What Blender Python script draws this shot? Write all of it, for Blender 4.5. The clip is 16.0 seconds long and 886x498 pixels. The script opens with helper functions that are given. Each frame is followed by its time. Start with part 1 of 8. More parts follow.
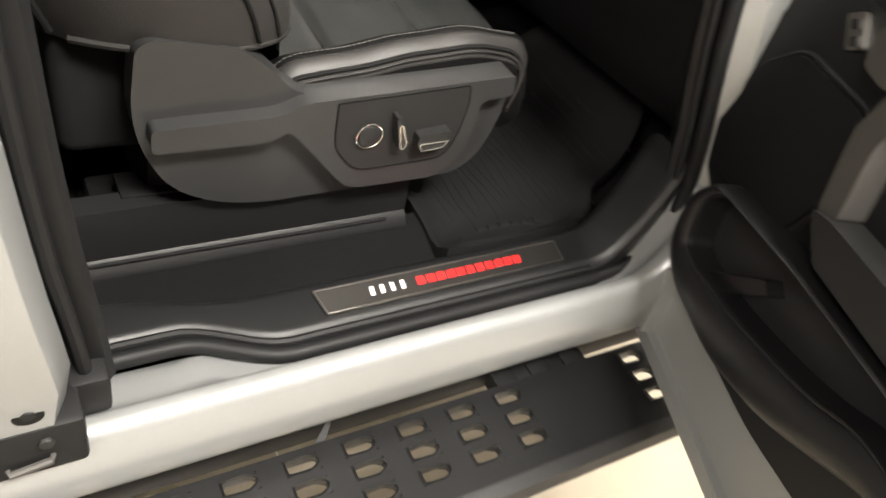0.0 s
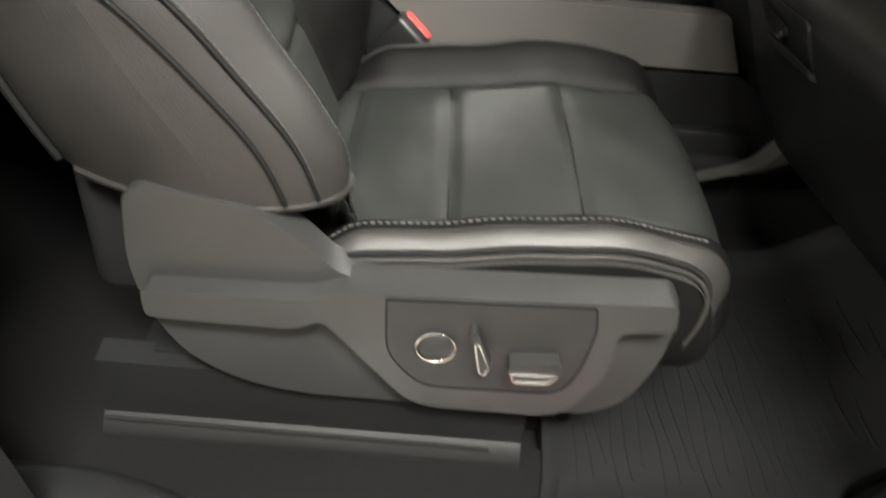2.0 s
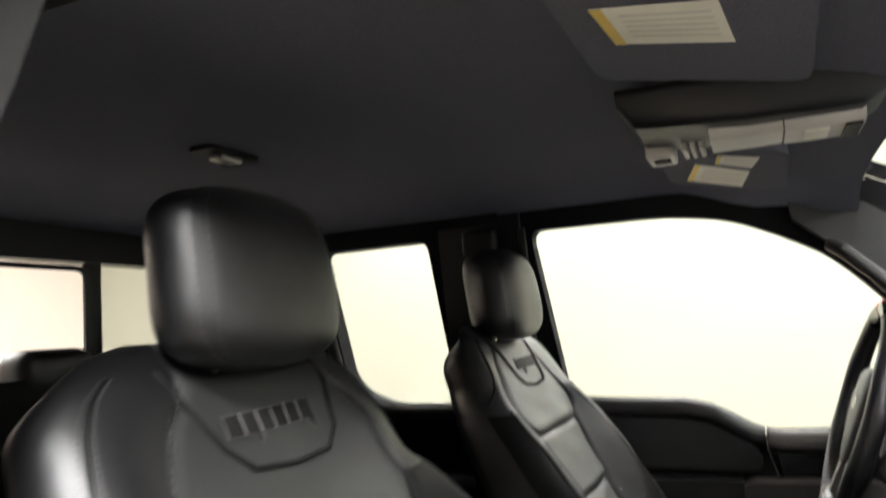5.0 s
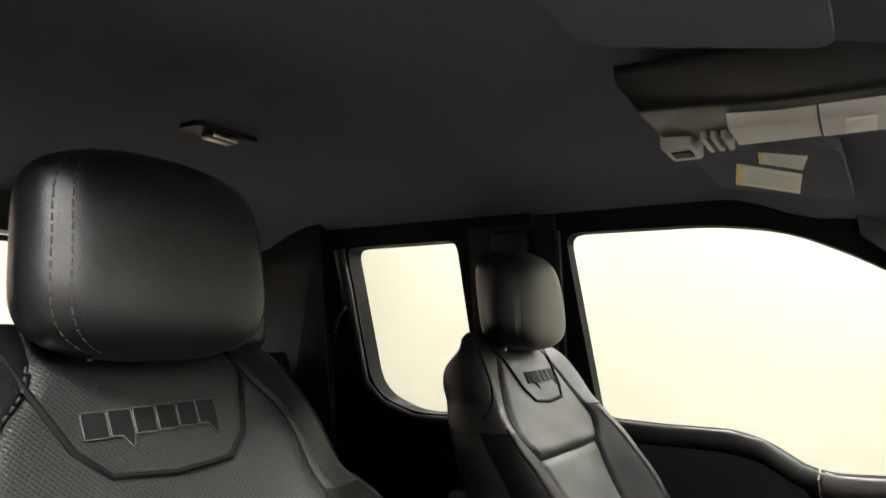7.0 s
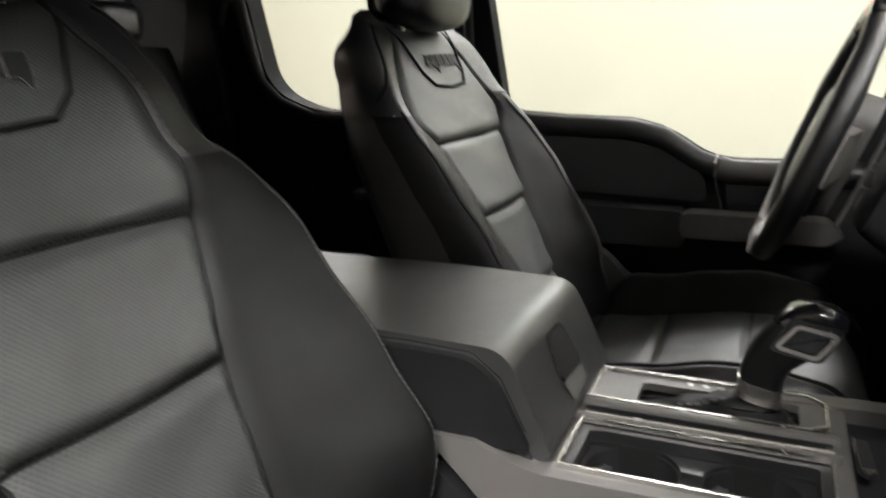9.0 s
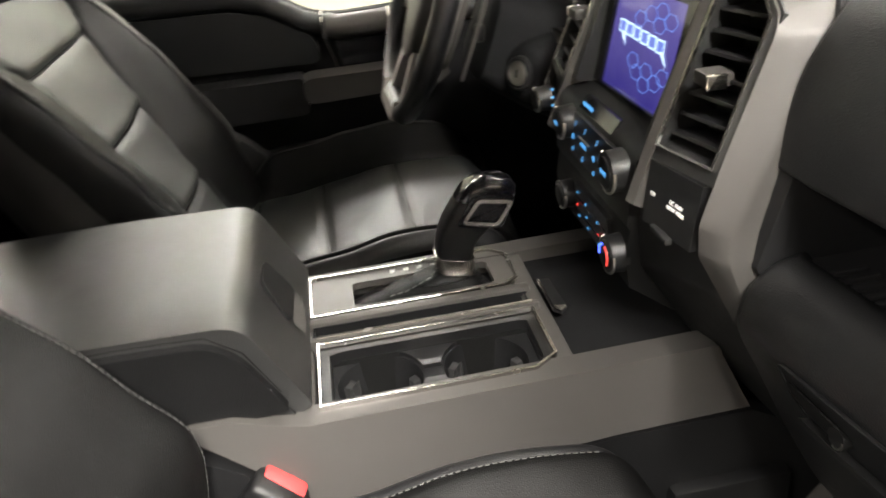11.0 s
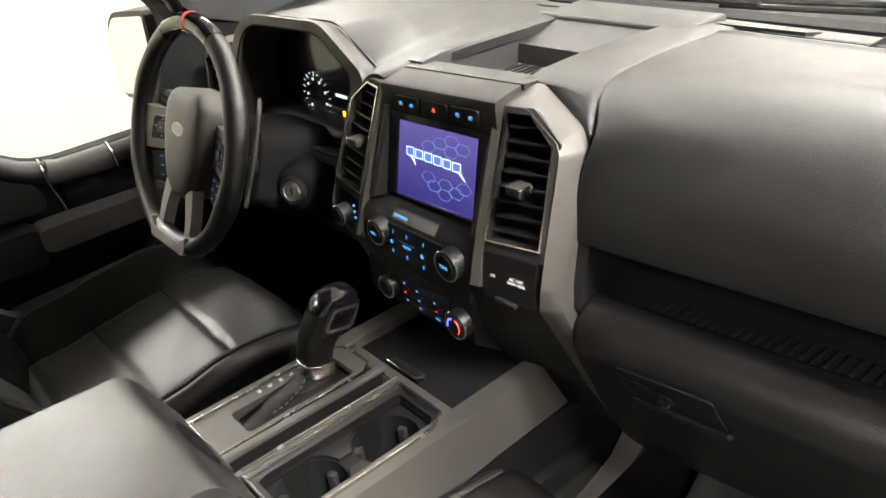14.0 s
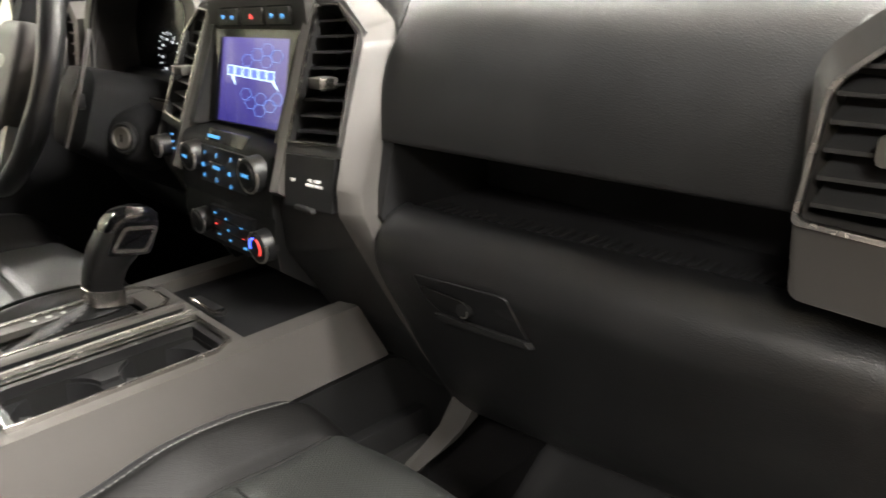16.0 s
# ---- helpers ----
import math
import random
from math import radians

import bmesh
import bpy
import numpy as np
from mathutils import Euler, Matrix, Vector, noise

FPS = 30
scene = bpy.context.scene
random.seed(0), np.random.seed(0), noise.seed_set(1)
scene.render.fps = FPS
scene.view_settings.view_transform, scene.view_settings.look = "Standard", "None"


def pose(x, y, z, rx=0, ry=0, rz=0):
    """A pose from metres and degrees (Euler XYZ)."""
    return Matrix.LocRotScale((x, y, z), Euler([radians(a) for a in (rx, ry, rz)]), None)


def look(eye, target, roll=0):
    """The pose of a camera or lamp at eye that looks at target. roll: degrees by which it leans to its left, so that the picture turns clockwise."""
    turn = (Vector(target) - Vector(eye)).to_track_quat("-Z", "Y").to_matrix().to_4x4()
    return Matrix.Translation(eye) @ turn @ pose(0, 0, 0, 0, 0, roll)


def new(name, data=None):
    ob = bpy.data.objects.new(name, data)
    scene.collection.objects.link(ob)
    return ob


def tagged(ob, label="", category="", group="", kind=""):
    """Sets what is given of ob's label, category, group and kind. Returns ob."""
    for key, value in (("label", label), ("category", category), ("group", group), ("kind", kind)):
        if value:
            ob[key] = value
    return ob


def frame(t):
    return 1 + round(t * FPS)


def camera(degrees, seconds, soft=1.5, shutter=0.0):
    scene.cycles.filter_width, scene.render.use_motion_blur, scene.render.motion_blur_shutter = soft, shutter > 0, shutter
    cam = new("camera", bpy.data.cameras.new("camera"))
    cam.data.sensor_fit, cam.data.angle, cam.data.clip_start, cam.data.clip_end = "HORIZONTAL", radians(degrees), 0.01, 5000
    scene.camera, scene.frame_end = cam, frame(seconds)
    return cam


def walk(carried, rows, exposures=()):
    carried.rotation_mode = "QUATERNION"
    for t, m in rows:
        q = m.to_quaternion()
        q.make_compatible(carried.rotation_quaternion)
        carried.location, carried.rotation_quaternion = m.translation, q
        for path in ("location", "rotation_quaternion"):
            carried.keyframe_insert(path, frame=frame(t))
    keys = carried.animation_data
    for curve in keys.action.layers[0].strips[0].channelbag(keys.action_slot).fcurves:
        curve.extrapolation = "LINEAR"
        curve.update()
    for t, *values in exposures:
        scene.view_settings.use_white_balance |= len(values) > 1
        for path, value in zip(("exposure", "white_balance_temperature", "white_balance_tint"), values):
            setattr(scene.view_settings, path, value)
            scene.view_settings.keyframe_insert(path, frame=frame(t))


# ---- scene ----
import collections
cam = camera(60.1, 16.0, 1.5, 0.5)
PATH = [
    (0, (-0.397, -1.455, 1.415), (0.575, -0.32, 0.086), 18.2),
    (0.5, (-0.25, -1.35, 1.376), (0.475, -0.147, -0.048), 18.0),
    (1, (-0.126, -1.298, 1.368), (0.39, 0.016, -0.049), 14.6),
    (1.5, (-0.026, -1.279, 1.361), (0.261, 0.166, 0.009), 9.9),
    (2, (-0.014, -1.254, 1.358), (0.069, 0.304, 0.108), 7.1),
    (2.5, (-0.011, -1.223, 1.38), (-0.163, 0.473, 0.331), 4.4),
    (3, (0.032, -1.197, 1.391), (-0.387, 0.588, 0.594), -0.8),
    (3.5, (0.039, -1.186, 1.407), (-0.538, 0.654, 0.874), -3.5),
    (4, (0.057, -1.183, 1.41), (-0.619, 0.678, 1.124), -5.1),
    (4.5, (0.076, -1.175, 1.421), (-0.652, 0.687, 1.393), -4.6),
    (5, (0.092, -1.096, 1.419), (-0.661, 0.745, 1.632), -3.8),
    (5.2, (0.105, -1.029, 1.422), (-0.653, 0.798, 1.721), -3.3),
    (7.3, (0.178, -0.866, 1.406), (-0.806, 0.862, 1.616), 0.2),
    (7.5, (0.14, -0.834, 1.393), (-0.836, 0.906, 1.53), 0.3),
    (8, (0.15, -0.839, 1.39), (-0.85, 0.892, 1.325), -0.2),
    (8.5, (0.19, -0.858, 1.371), (-0.776, 0.87, 1.088), -1.7),
    (9, (0.176, -0.816, 1.347), (-0.597, 0.965, 0.865), -0.6),
    (9.5, (0.179, -0.795, 1.342), (-0.405, 1.008, 0.705), -0.6),
    (10, (0.162, -0.775, 1.349), (-0.162, 1.028, 0.548), -0.5),
    (10.2, (0.167, -0.773, 1.362), (-0.089, 1.019, 0.512), -1.5),
    (12.3, (-0.154, -0.749, 1.586), (0.787, 0.668, 0.534), -11.6),
    (12.5, (-0.165, -0.751, 1.597), (0.82, 0.644, 0.556), -12.1),
    (13, (-0.186, -0.745, 1.647), (0.859, 0.618, 0.622), -11.9),
    (13.5, (-0.203, -0.752, 1.666), (0.87, 0.599, 0.656), -9.7),
    (14, (-0.202, -0.783, 1.628), (0.875, 0.61, 0.68), -6.7),
    (14.5, (-0.161, -0.837, 1.543), (0.889, 0.634, 0.688), -4.8),
    (15, (-0.152, -0.847, 1.521), (0.94, 0.636, 0.743), -2.9),
    (15.5, (-0.13, -0.885, 1.412), (1.037, 0.575, 0.7), -2.1),
    (16, (-0.105, -0.899, 1.367), (1.17, 0.475, 0.671), -1.6),
]
EXPOSURES = [(0.0, 0.05, 6800, 10), (1.0, 0.32, 6700, 6), (2.0, 0.5, 6600, 6), (2.6, 0.6, 6600, 10), (3.3, 0.45, 6600, 10), (4.0, 0.38, 6500, 10), (5.0, 0.60, 6300, 10), (7.5, 0.40, 6450, 10), (8.0, 0.36, 6450, 10), (8.5, 0.4, 6300, 10), (9.5, 0.25, 6350, 10), (10.2, 0.62, 6700, 10), (12.5, 1.0, 6750, 10), (15.0, 0.92, 6650, 10), (16.0, 1.15, 6700, 10)]
walk(cam, [(t, look(eye, target, roll)) for t, eye, target, roll in PATH], EXPOSURES)

# ---- world and lights ----
world = bpy.data.worlds.new("world")
scene.world = world
world.use_nodes = True
world.node_tree.nodes["Background"].inputs[0].default_value = (0.9, 0.95, 1.0, 1)
world.node_tree.nodes["Background"].inputs[1].default_value = 0.05


def area_lamp(name, eye, target, sx, sy, watts, colour=(1.0, 0.975, 0.935)):
    d = bpy.data.lights.new(name, "AREA")
    d.shape, d.size, d.size_y, d.energy, d.color = "RECTANGLE", sx, sy, watts, colour
    ob = new(name, d)
    ob.matrix_world = look(eye, target)
    return ob


# Hall ceiling panels, some added to brighten dash, seats and rear wall: (x, y, power)
LAMPS = [(-2.6, -2.4, 170), (0.2, -2.4, 400), (3.0, -2.4, 85), (-2.4, 3.6, 46), (0.0, 3.6, 58), (2.4, 3.6, 64), (5.0, 1.5, 34), (5.0, -1.4, 30), (2.0, -0.6, 13), (2.0, 1.3, 15), (3.5, 0.3, 28), (-4.7, 0.6, 95)]

# ---- materials ----


class Nodes:
    """A small helper that chains shader nodes of one material."""

    def __init__(self, name):
        self.m = bpy.data.materials.new(name)
        self.m.use_nodes = True
        self.t = self.m.node_tree
        self.b = self.t.nodes["Principled BSDF"]
        self.c = self.t.nodes.new("ShaderNodeTexCoord")

    def node(self, kind, **inputs):
        n = self.t.nodes.new(kind)
        for k, v in inputs.items():
            k = k.replace("_", " ")
            if hasattr(v, "is_output"):
                self.t.links.new(v, n.inputs[k])
            else:
                n.inputs[k].default_value = v
        return n

    def noise(self, scale, detail=4.0, rough=0.55, where="Object"):
        return self.node("ShaderNodeTexNoise", Vector=self.c.outputs[where], Scale=scale, Detail=detail, Roughness=rough).outputs["Fac"]

    def cells(self, scale, where="Object", feature="DISTANCE_TO_EDGE"):
        n = self.node("ShaderNodeTexVoronoi", Vector=self.c.outputs[where], Scale=scale)
        n.feature = feature
        return n.outputs["Distance"]

    def math(self, op, a, b=0.0, c=0.0):
        n = self.t.nodes.new("ShaderNodeMath")
        n.operation = op
        for i, v in enumerate((a, b, c)):
            if hasattr(v, "is_output"):
                self.t.links.new(v, n.inputs[i])
            else:
                n.inputs[i].default_value = v
        return n.outputs[0]

    def ramp(self, fac, a, b, lo=0.3, hi=0.7):
        n = self.t.nodes.new("ShaderNodeValToRGB")
        n.color_ramp.elements[0].position, n.color_ramp.elements[1].position = lo, hi
        n.color_ramp.elements[0].color = (*a, 1) if len(a) == 3 else a
        n.color_ramp.elements[1].color = (*b, 1) if len(b) == 3 else b
        self.t.links.new(fac, n.inputs[0])
        return n.outputs[0]

    def set(self, **inputs):
        for k, v in inputs.items():
            k = k.replace("_", " ")
            if hasattr(v, "is_output"):
                self.t.links.new(v, self.b.inputs[k])
            else:
                self.b.inputs[k].default_value = (*v, 1) if isinstance(v, tuple) and len(v) == 3 else v
        return self

    def bump(self, height, strength=0.3, distance=0.001, after=None):
        n = self.node("ShaderNodeBump", Strength=strength, Distance=distance, Height=height)
        if after is not None:
            self.t.links.new(after, n.inputs["Normal"])
        self.t.links.new(n.outputs[0], self.b.inputs["Normal"])
        return n.outputs[0]


def scaled(c, k):
    return tuple(x * k for x in c)


def plastic(name, base, rough=0.5, grain=900.0, depth=0.25, vary=0.15, metal=0.0, spec=0.4):
    n = Nodes(name)
    big = n.noise(6.0)
    n.set(Base_Color=n.ramp(big, scaled(base, 1 - vary), scaled(base, 1 + vary)), Metallic=metal, Specular_IOR_Level=spec)
    n.set(Roughness=n.math("MULTIPLY_ADD", n.noise(35.0), 0.14, rough - 0.07))
    if depth:
        n.bump(n.cells(grain * 0.8), 1.0, depth * 0.4 / grain)
    return n.m


def leather(name, base, rough=0.42, grain=420.0, depth=0.35, spec=0.5):
    n = Nodes(name)
    n.set(Base_Color=n.ramp(n.noise(9.0), scaled(base, 0.8), scaled(base, 1.2)), Specular_IOR_Level=spec)
    n.set(Roughness=n.math("MULTIPLY_ADD", n.noise(22.0), 0.10, rough - 0.05))
    soft = n.bump(n.noise(14.0, 2.0), 0.25, 0.003)
    n.bump(n.cells(grain), 1.0, depth * 0.5 / grain, soft)
    return n.m


def perforated(name, base, rough=0.45, pitch=0.0062):
    """Leather with rows of small punched holes, laid out by the UV map in metres."""
    n = Nodes(name)
    sep = n.node("ShaderNodeSeparateXYZ", Vector=n.c.outputs["UV"])
    u, v = n.math("MULTIPLY", sep.outputs[0], 1 / pitch), n.math("MULTIPLY", sep.outputs[1], 1.7 / pitch)
    odd = n.math("MULTIPLY", n.math("FLOOR", n.math("MODULO", n.math("ABSOLUTE", v), 2.0)), 0.5)
    fu = n.math("SUBTRACT", n.math("FRACT", n.math("ADD", u, odd)), 0.5)
    fv = n.math("MULTIPLY", n.math("SUBTRACT", n.math("FRACT", v), 0.5), 0.6)
    d = n.math("SQRT", n.math("ADD", n.math("MULTIPLY", fu, fu), n.math("MULTIPLY", fv, fv)))
    hole = n.node("ShaderNodeMapRange", Value=d, From_Min=0.20, From_Max=0.30)
    mix = n.node("ShaderNodeMix", A=0.0)
    mix.data_type = "RGBA"
    n.t.links.new(hole.outputs[0], mix.inputs[0])
    n.set(Specular_IOR_Level=0.5)
    mix.inputs[6].default_value = (0.003, 0.003, 0.003, 1)
    n.t.links.new(n.ramp(n.noise(9.0), scaled(base, 0.8), scaled(base, 1.2)), mix.inputs[7])
    n.set(Base_Color=mix.outputs[2])
    n.set(Roughness=n.math("MULTIPLY_ADD", n.noise(22.0), 0.08, rough - 0.04))
    soft = n.bump(n.noise(9.0, 2.0), 0.25, 0.004)
    n.bump(hole.outputs[0], 1.0, 0.00016, soft)
    return n.m


def fabric(name, base, grain=700.0, rough=0.95, depth=0.6):
    n = Nodes(name)
    n.set(Base_Color=n.ramp(n.noise(grain * 0.5, 6.0, 0.7), scaled(base, 0.55), scaled(base, 1.4)), Roughness=rough, Specular_IOR_Level=0.15)
    n.bump(n.noise(grain, 3.0, 0.8), depth, 0.002)
    return n.m


def metal(name, base, rough=0.15):
    n = Nodes(name)
    n.set(Base_Color=base, Metallic=1.0, Roughness=n.math("MULTIPLY_ADD", n.noise(60.0), 0.1, rough - 0.05))
    return n.m


def glow(name, base, strength):
    n = Nodes(name)
    n.set(Base_Color=(0.01, 0.01, 0.01), Emission_Color=base, Emission_Strength=strength, Roughness=0.4)
    return n.m


def glass(name, tint=(1, 1, 1), rough=0.0):
    n = Nodes(name)
    n.set(Base_Color=tint, Transmission_Weight=1.0, Roughness=rough, IOR=1.1)
    return n.m


M = {
    "leather": leather("black leather", (0.0038, 0.0037, 0.0037), 0.48, 480.0, 0.35, spec=0.11),
    "leather_dull": leather("soft black boot leather", (0.0050, 0.0050, 0.0052), 0.46, 500.0, 0.4, spec=0.16),
    "lid_vinyl": leather("padded grained vinyl", (0.012, 0.012, 0.0118), 0.33, 460.0, 0.38, spec=0.85),
    "leather_side": leather("charcoal side leather", (0.019, 0.0178, 0.0170), 0.46, 420.0, 0.3, spec=0.36),
    "leather_gloss": leather("smooth black leather", (0.006, 0.006, 0.0067), 0.40, 480.0, 0.34, spec=0.6),
    "perforated": perforated("perforated black leather", (0.0180, 0.0193, 0.0183), 0.43, 0.0050),
    "leather_grip": leather("black grip leather", (0.005, 0.005, 0.0053), 0.45, 480.0, 0.25, spec=0.22),
    "piping": plastic("dark seam thread", (0.006, 0.006, 0.006), 0.7, depth=0, spec=0.12),
    "thread": plastic("grey stitching thread", (0.085, 0.083, 0.08), 0.7, depth=0),
    "thread_dark": plastic("grey seat stitching thread", (0.045, 0.0445, 0.043), 0.7, depth=0),
    "shield": plastic("charcoal seat plastic", (0.021, 0.0211, 0.0212), 0.38, 1100.0, 0.3),
    "spoke_grey": plastic("satin warm grey spoke", (0.105, 0.10, 0.093), 0.42, 1200.0, 0.1, metal=0.2),
    "pad_grey": plastic("warm grey wheel pad", (0.06, 0.057, 0.054), 0.5, 1200.0, 0.2),
    "trim": plastic("black grained plastic", (0.006, 0.006, 0.0064), 0.44, 800.0, 0.4, spec=0.4),
    "trim_soft": leather("soft black dash vinyl", (0.0075, 0.0077, 0.0080), 0.42, 430.0, 0.30, spec=0.32),
    "lid_black": leather("black grained glove box vinyl", (0.0062, 0.0062, 0.0065), 0.36, 430.0, 0.32, spec=0.55),
    "trim_grey": plastic("dark grey plastic", (0.014, 0.014, 0.014), 0.46, 700.0, 0.5, spec=0.28),
    "satin": plastic("satin graphite trim", (0.058, 0.0545, 0.051), 0.48, 1500.0, 0.12, 0.08, 0.2),
    "panel_dark": plastic("dark brown satin panel", (0.024, 0.0225, 0.021), 0.6, 1500.0, 0.12, 0.08, spec=0.2),
    "satin_dark": plastic("dark satin graphite trim", (0.030, 0.0285, 0.027), 0.45, 1500.0, 0.12, 0.08, 0.3),
    "dim_glow": glow("dim blue backlight", (0.1, 0.45, 1.0), 0.16),
    "gloss_black": plastic("gloss black plastic", (0.006, 0.006, 0.007), 0.12, depth=0),
    "frame_black": plastic("matte black door trim", (0.008, 0.008, 0.0085), 0.75, 900.0, 0.3, spec=0.1),
    "black": plastic("flat black plastic", (0.006, 0.006, 0.006), 0.6, depth=0, spec=0.15),
    "rubber": plastic("black rubber", (0.0075, 0.0075, 0.0078), 0.55, 1200.0, 0.3, spec=0.22),
    "carpet": fabric("dark brown black carpet", (0.0040, 0.0038, 0.0039), 380.0),
    "headliner": fabric("black headliner cloth", (0.105, 0.107, 0.130), 1200.0, 0.95, 0.3),
    "belt": fabric("black belt webbing", (0.010, 0.010, 0.0105), 1600.0, 0.8),
    "satin_bright": plastic("satin silver trim", (0.34, 0.32, 0.30), 0.38, depth=0, metal=0.5),
    "chrome": metal("chrome", (0.8, 0.78, 0.75), 0.2),
    "lamp_grey": plastic("light grey console plastic", (0.46, 0.44, 0.405), 0.5, depth=0),
    "dark_chrome": metal("dark chrome", (0.44, 0.42, 0.40), 0.26),
    "steel": metal("bare steel", (0.5, 0.48, 0.45), 0.3),
    "paint": None,
    "red": plastic("red plastic", (0.65, 0.05, 0.05), 0.4, depth=0),
    "red_print": plastic("red print", (0.75, 0.02, 0.02), 0.45, depth=0),
    "white_print": plastic("white print", (0.75, 0.75, 0.73), 0.5, depth=0),
    "tag_print": plastic("dull white tag print", (0.30, 0.30, 0.29), 0.6, depth=0),
    "label": plastic("cream paper label", (0.72, 0.7, 0.6), 0.6, depth=0),
    "label_yellow": plastic("yellow label strip", (0.75, 0.55, 0.12), 0.6, depth=0),
    "label_line": plastic("grey label print", (0.60, 0.585, 0.52), 0.6, depth=0),
    "plate": metal("brushed sill plate", (0.22, 0.21, 0.2), 0.38),
    "blue_glow": glow("blue backlight", (0.1, 0.45, 1.0), 0.55),
    "red_glow": glow("red backlight", (1.0, 0.06, 0.05), 0.9),
    "amber_glow": glow("amber backlight", (1.0, 0.4, 0.02), 2.0),
    "white_glow": glow("white dial backlight", (0.9, 0.95, 1.0), 0.6),
    "glass": glass("clear glass"),
}


def car_paint():
    n = Nodes("silver metallic paint")
    flakes = n.noise(2500.0, 2.0)
    n.set(Base_Color=n.ramp(flakes, (0.20, 0.204, 0.204), (0.28, 0.284, 0.28)), Metallic=0.3, Roughness=0.4, Coat_Weight=0.6, Coat_Roughness=0.08)
    n.bump(n.noise(4.0), 0.05, 0.01)
    return n.m


def screen_face():
    n = Nodes("lit touch screen")
    grad = n.node("ShaderNodeSeparateXYZ", Vector=n.c.outputs["UV"])
    cells = n.noise(3.0, 2.0, 0.5, "UV")
    base = n.ramp(n.math("ADD", n.math("MULTIPLY", grad.outputs[1], 0.6), n.math("MULTIPLY", cells, 0.3)), (0.02, 0.016, 0.12), (0.09, 0.075, 0.24), 0.1, 0.9)
    n.set(Base_Color=(0.005, 0.005, 0.006), Emission_Color=base, Emission_Strength=1.0, Roughness=0.12)
    return n.m


M["paint"] = car_paint()
M["screen"] = screen_face()


def floor_tile():
    n = Nodes("glossy cream floor")
    n.set(Base_Color=n.ramp(n.noise(1.3, 6.0), (0.28, 0.24, 0.185), (0.38, 0.335, 0.27)), Roughness=n.math("MULTIPLY_ADD", n.noise(5.0), 0.12, 0.1))
    n.bump(n.noise(2.0), 0.03, 0.01)
    return n.m


def wall_paint(name, base):
    n = Nodes(name)
    n.set(Base_Color=n.ramp(n.noise(0.9, 5.0), scaled(base, 0.96), scaled(base, 1.03)), Roughness=0.8)
    n.bump(n.noise(160.0), 0.15, 0.002)
    return n.m


M["floor"] = floor_tile()
M["wall_grey"] = wall_paint("grey hall wall paint", (0.26, 0.25, 0.24))
M["wall"] = wall_paint("white wall paint", (0.8, 0.79, 0.76))
M["wall_cream"] = wall_paint("cream white wall paint", (0.400, 0.412, 0.340))
M["wall_pink"] = wall_paint("pale rose door paint", (0.8, 0.7, 0.64))
M["ceiling"] = wall_paint("white ceiling paint", (0.8, 0.8, 0.78))
M["lamp"] = glow("light panel", (1.0, 0.96, 0.88), 9.0)

# ---- geometry helpers ----
V = Vector


def BM():
    return bmesh.new()


def part(name, bm, mat, parent=None, label="", sharp=38, kind=""):
    """Links a bmesh as one mesh object, under a thing or a part."""
    bmesh.ops.recalc_face_normals(bm, faces=bm.faces)
    me = bpy.data.meshes.new(name)
    bm.to_mesh(me)
    bm.free()
    return mesh_part(name, me, mat, parent, label, sharp, kind)


def placed(ob):
    """The pose of an object in the world."""
    m = ob.matrix_parent_inverse @ ob.matrix_basis
    return placed(ob.parent) @ m if ob.parent else ob.matrix_basis.copy()


def mesh_part(name, me, mat, parent=None, label="", sharp=38, kind=""):
    if len(me.polygons):
        me.polygons.foreach_set("use_smooth", [True] * len(me.polygons))
        me.set_sharp_from_angle(angle=radians(sharp))
    me.materials.append(M[mat] if isinstance(mat, str) else mat)
    ob = new(name, me)
    if parent is not None:
        ob.parent = parent
        ob.matrix_parent_inverse = placed(parent).inverted()
    return tagged(ob, label, kind=kind)


def thing(name, at, label, category, group="", kind=""):
    ob = new(name)
    ob.empty_display_size = 0.05
    ob.matrix_basis = Matrix.Translation(at)
    return tagged(ob, label, category, group, kind)


def bevelled(bm, verts, r, seg=2):
    if r > 0:
        edges = [e for e in {e for v in verts for e in v.link_edges} if len(e.link_faces) == 2 and e.calc_face_angle(0) > 0.35]
        bmesh.ops.bevel(bm, geom=edges, offset=r, segments=seg, affect="EDGES", profile=0.5, clamp_overlap=True)
    return bm


def add_box(bm, a, b, r=0.0, seg=2, m=None):
    a, b = [min(p) for p in zip(a, b)], [max(p) for p in zip(a, b)]
    a, b = V(a), V(b)
    vs = bmesh.ops.create_cube(bm, size=1.0)["verts"]
    for v in vs:
        v.co = V(((a[i] + b[i]) / 2 + v.co[i] * (b[i] - a[i])) for i in range(3))
        if m is not None:
            v.co = m @ v.co
    return bevelled(bm, vs, r, seg)


def add_prism(bm, pts, vec, r=0.0, seg=2):
    """A polygon of 3D points, drawn out along vec."""
    lo = [bm.verts.new(V(p)) for p in pts]
    hi = [bm.verts.new(V(p) + V(vec)) for p in pts]
    n = len(pts)
    bm.faces.new(lo[::-1])
    bm.faces.new(hi)
    for i in range(n):
        bm.faces.new((lo[i], lo[(i + 1) % n], hi[(i + 1) % n], hi[i]))
    return bevelled(bm, lo + hi, r, seg)


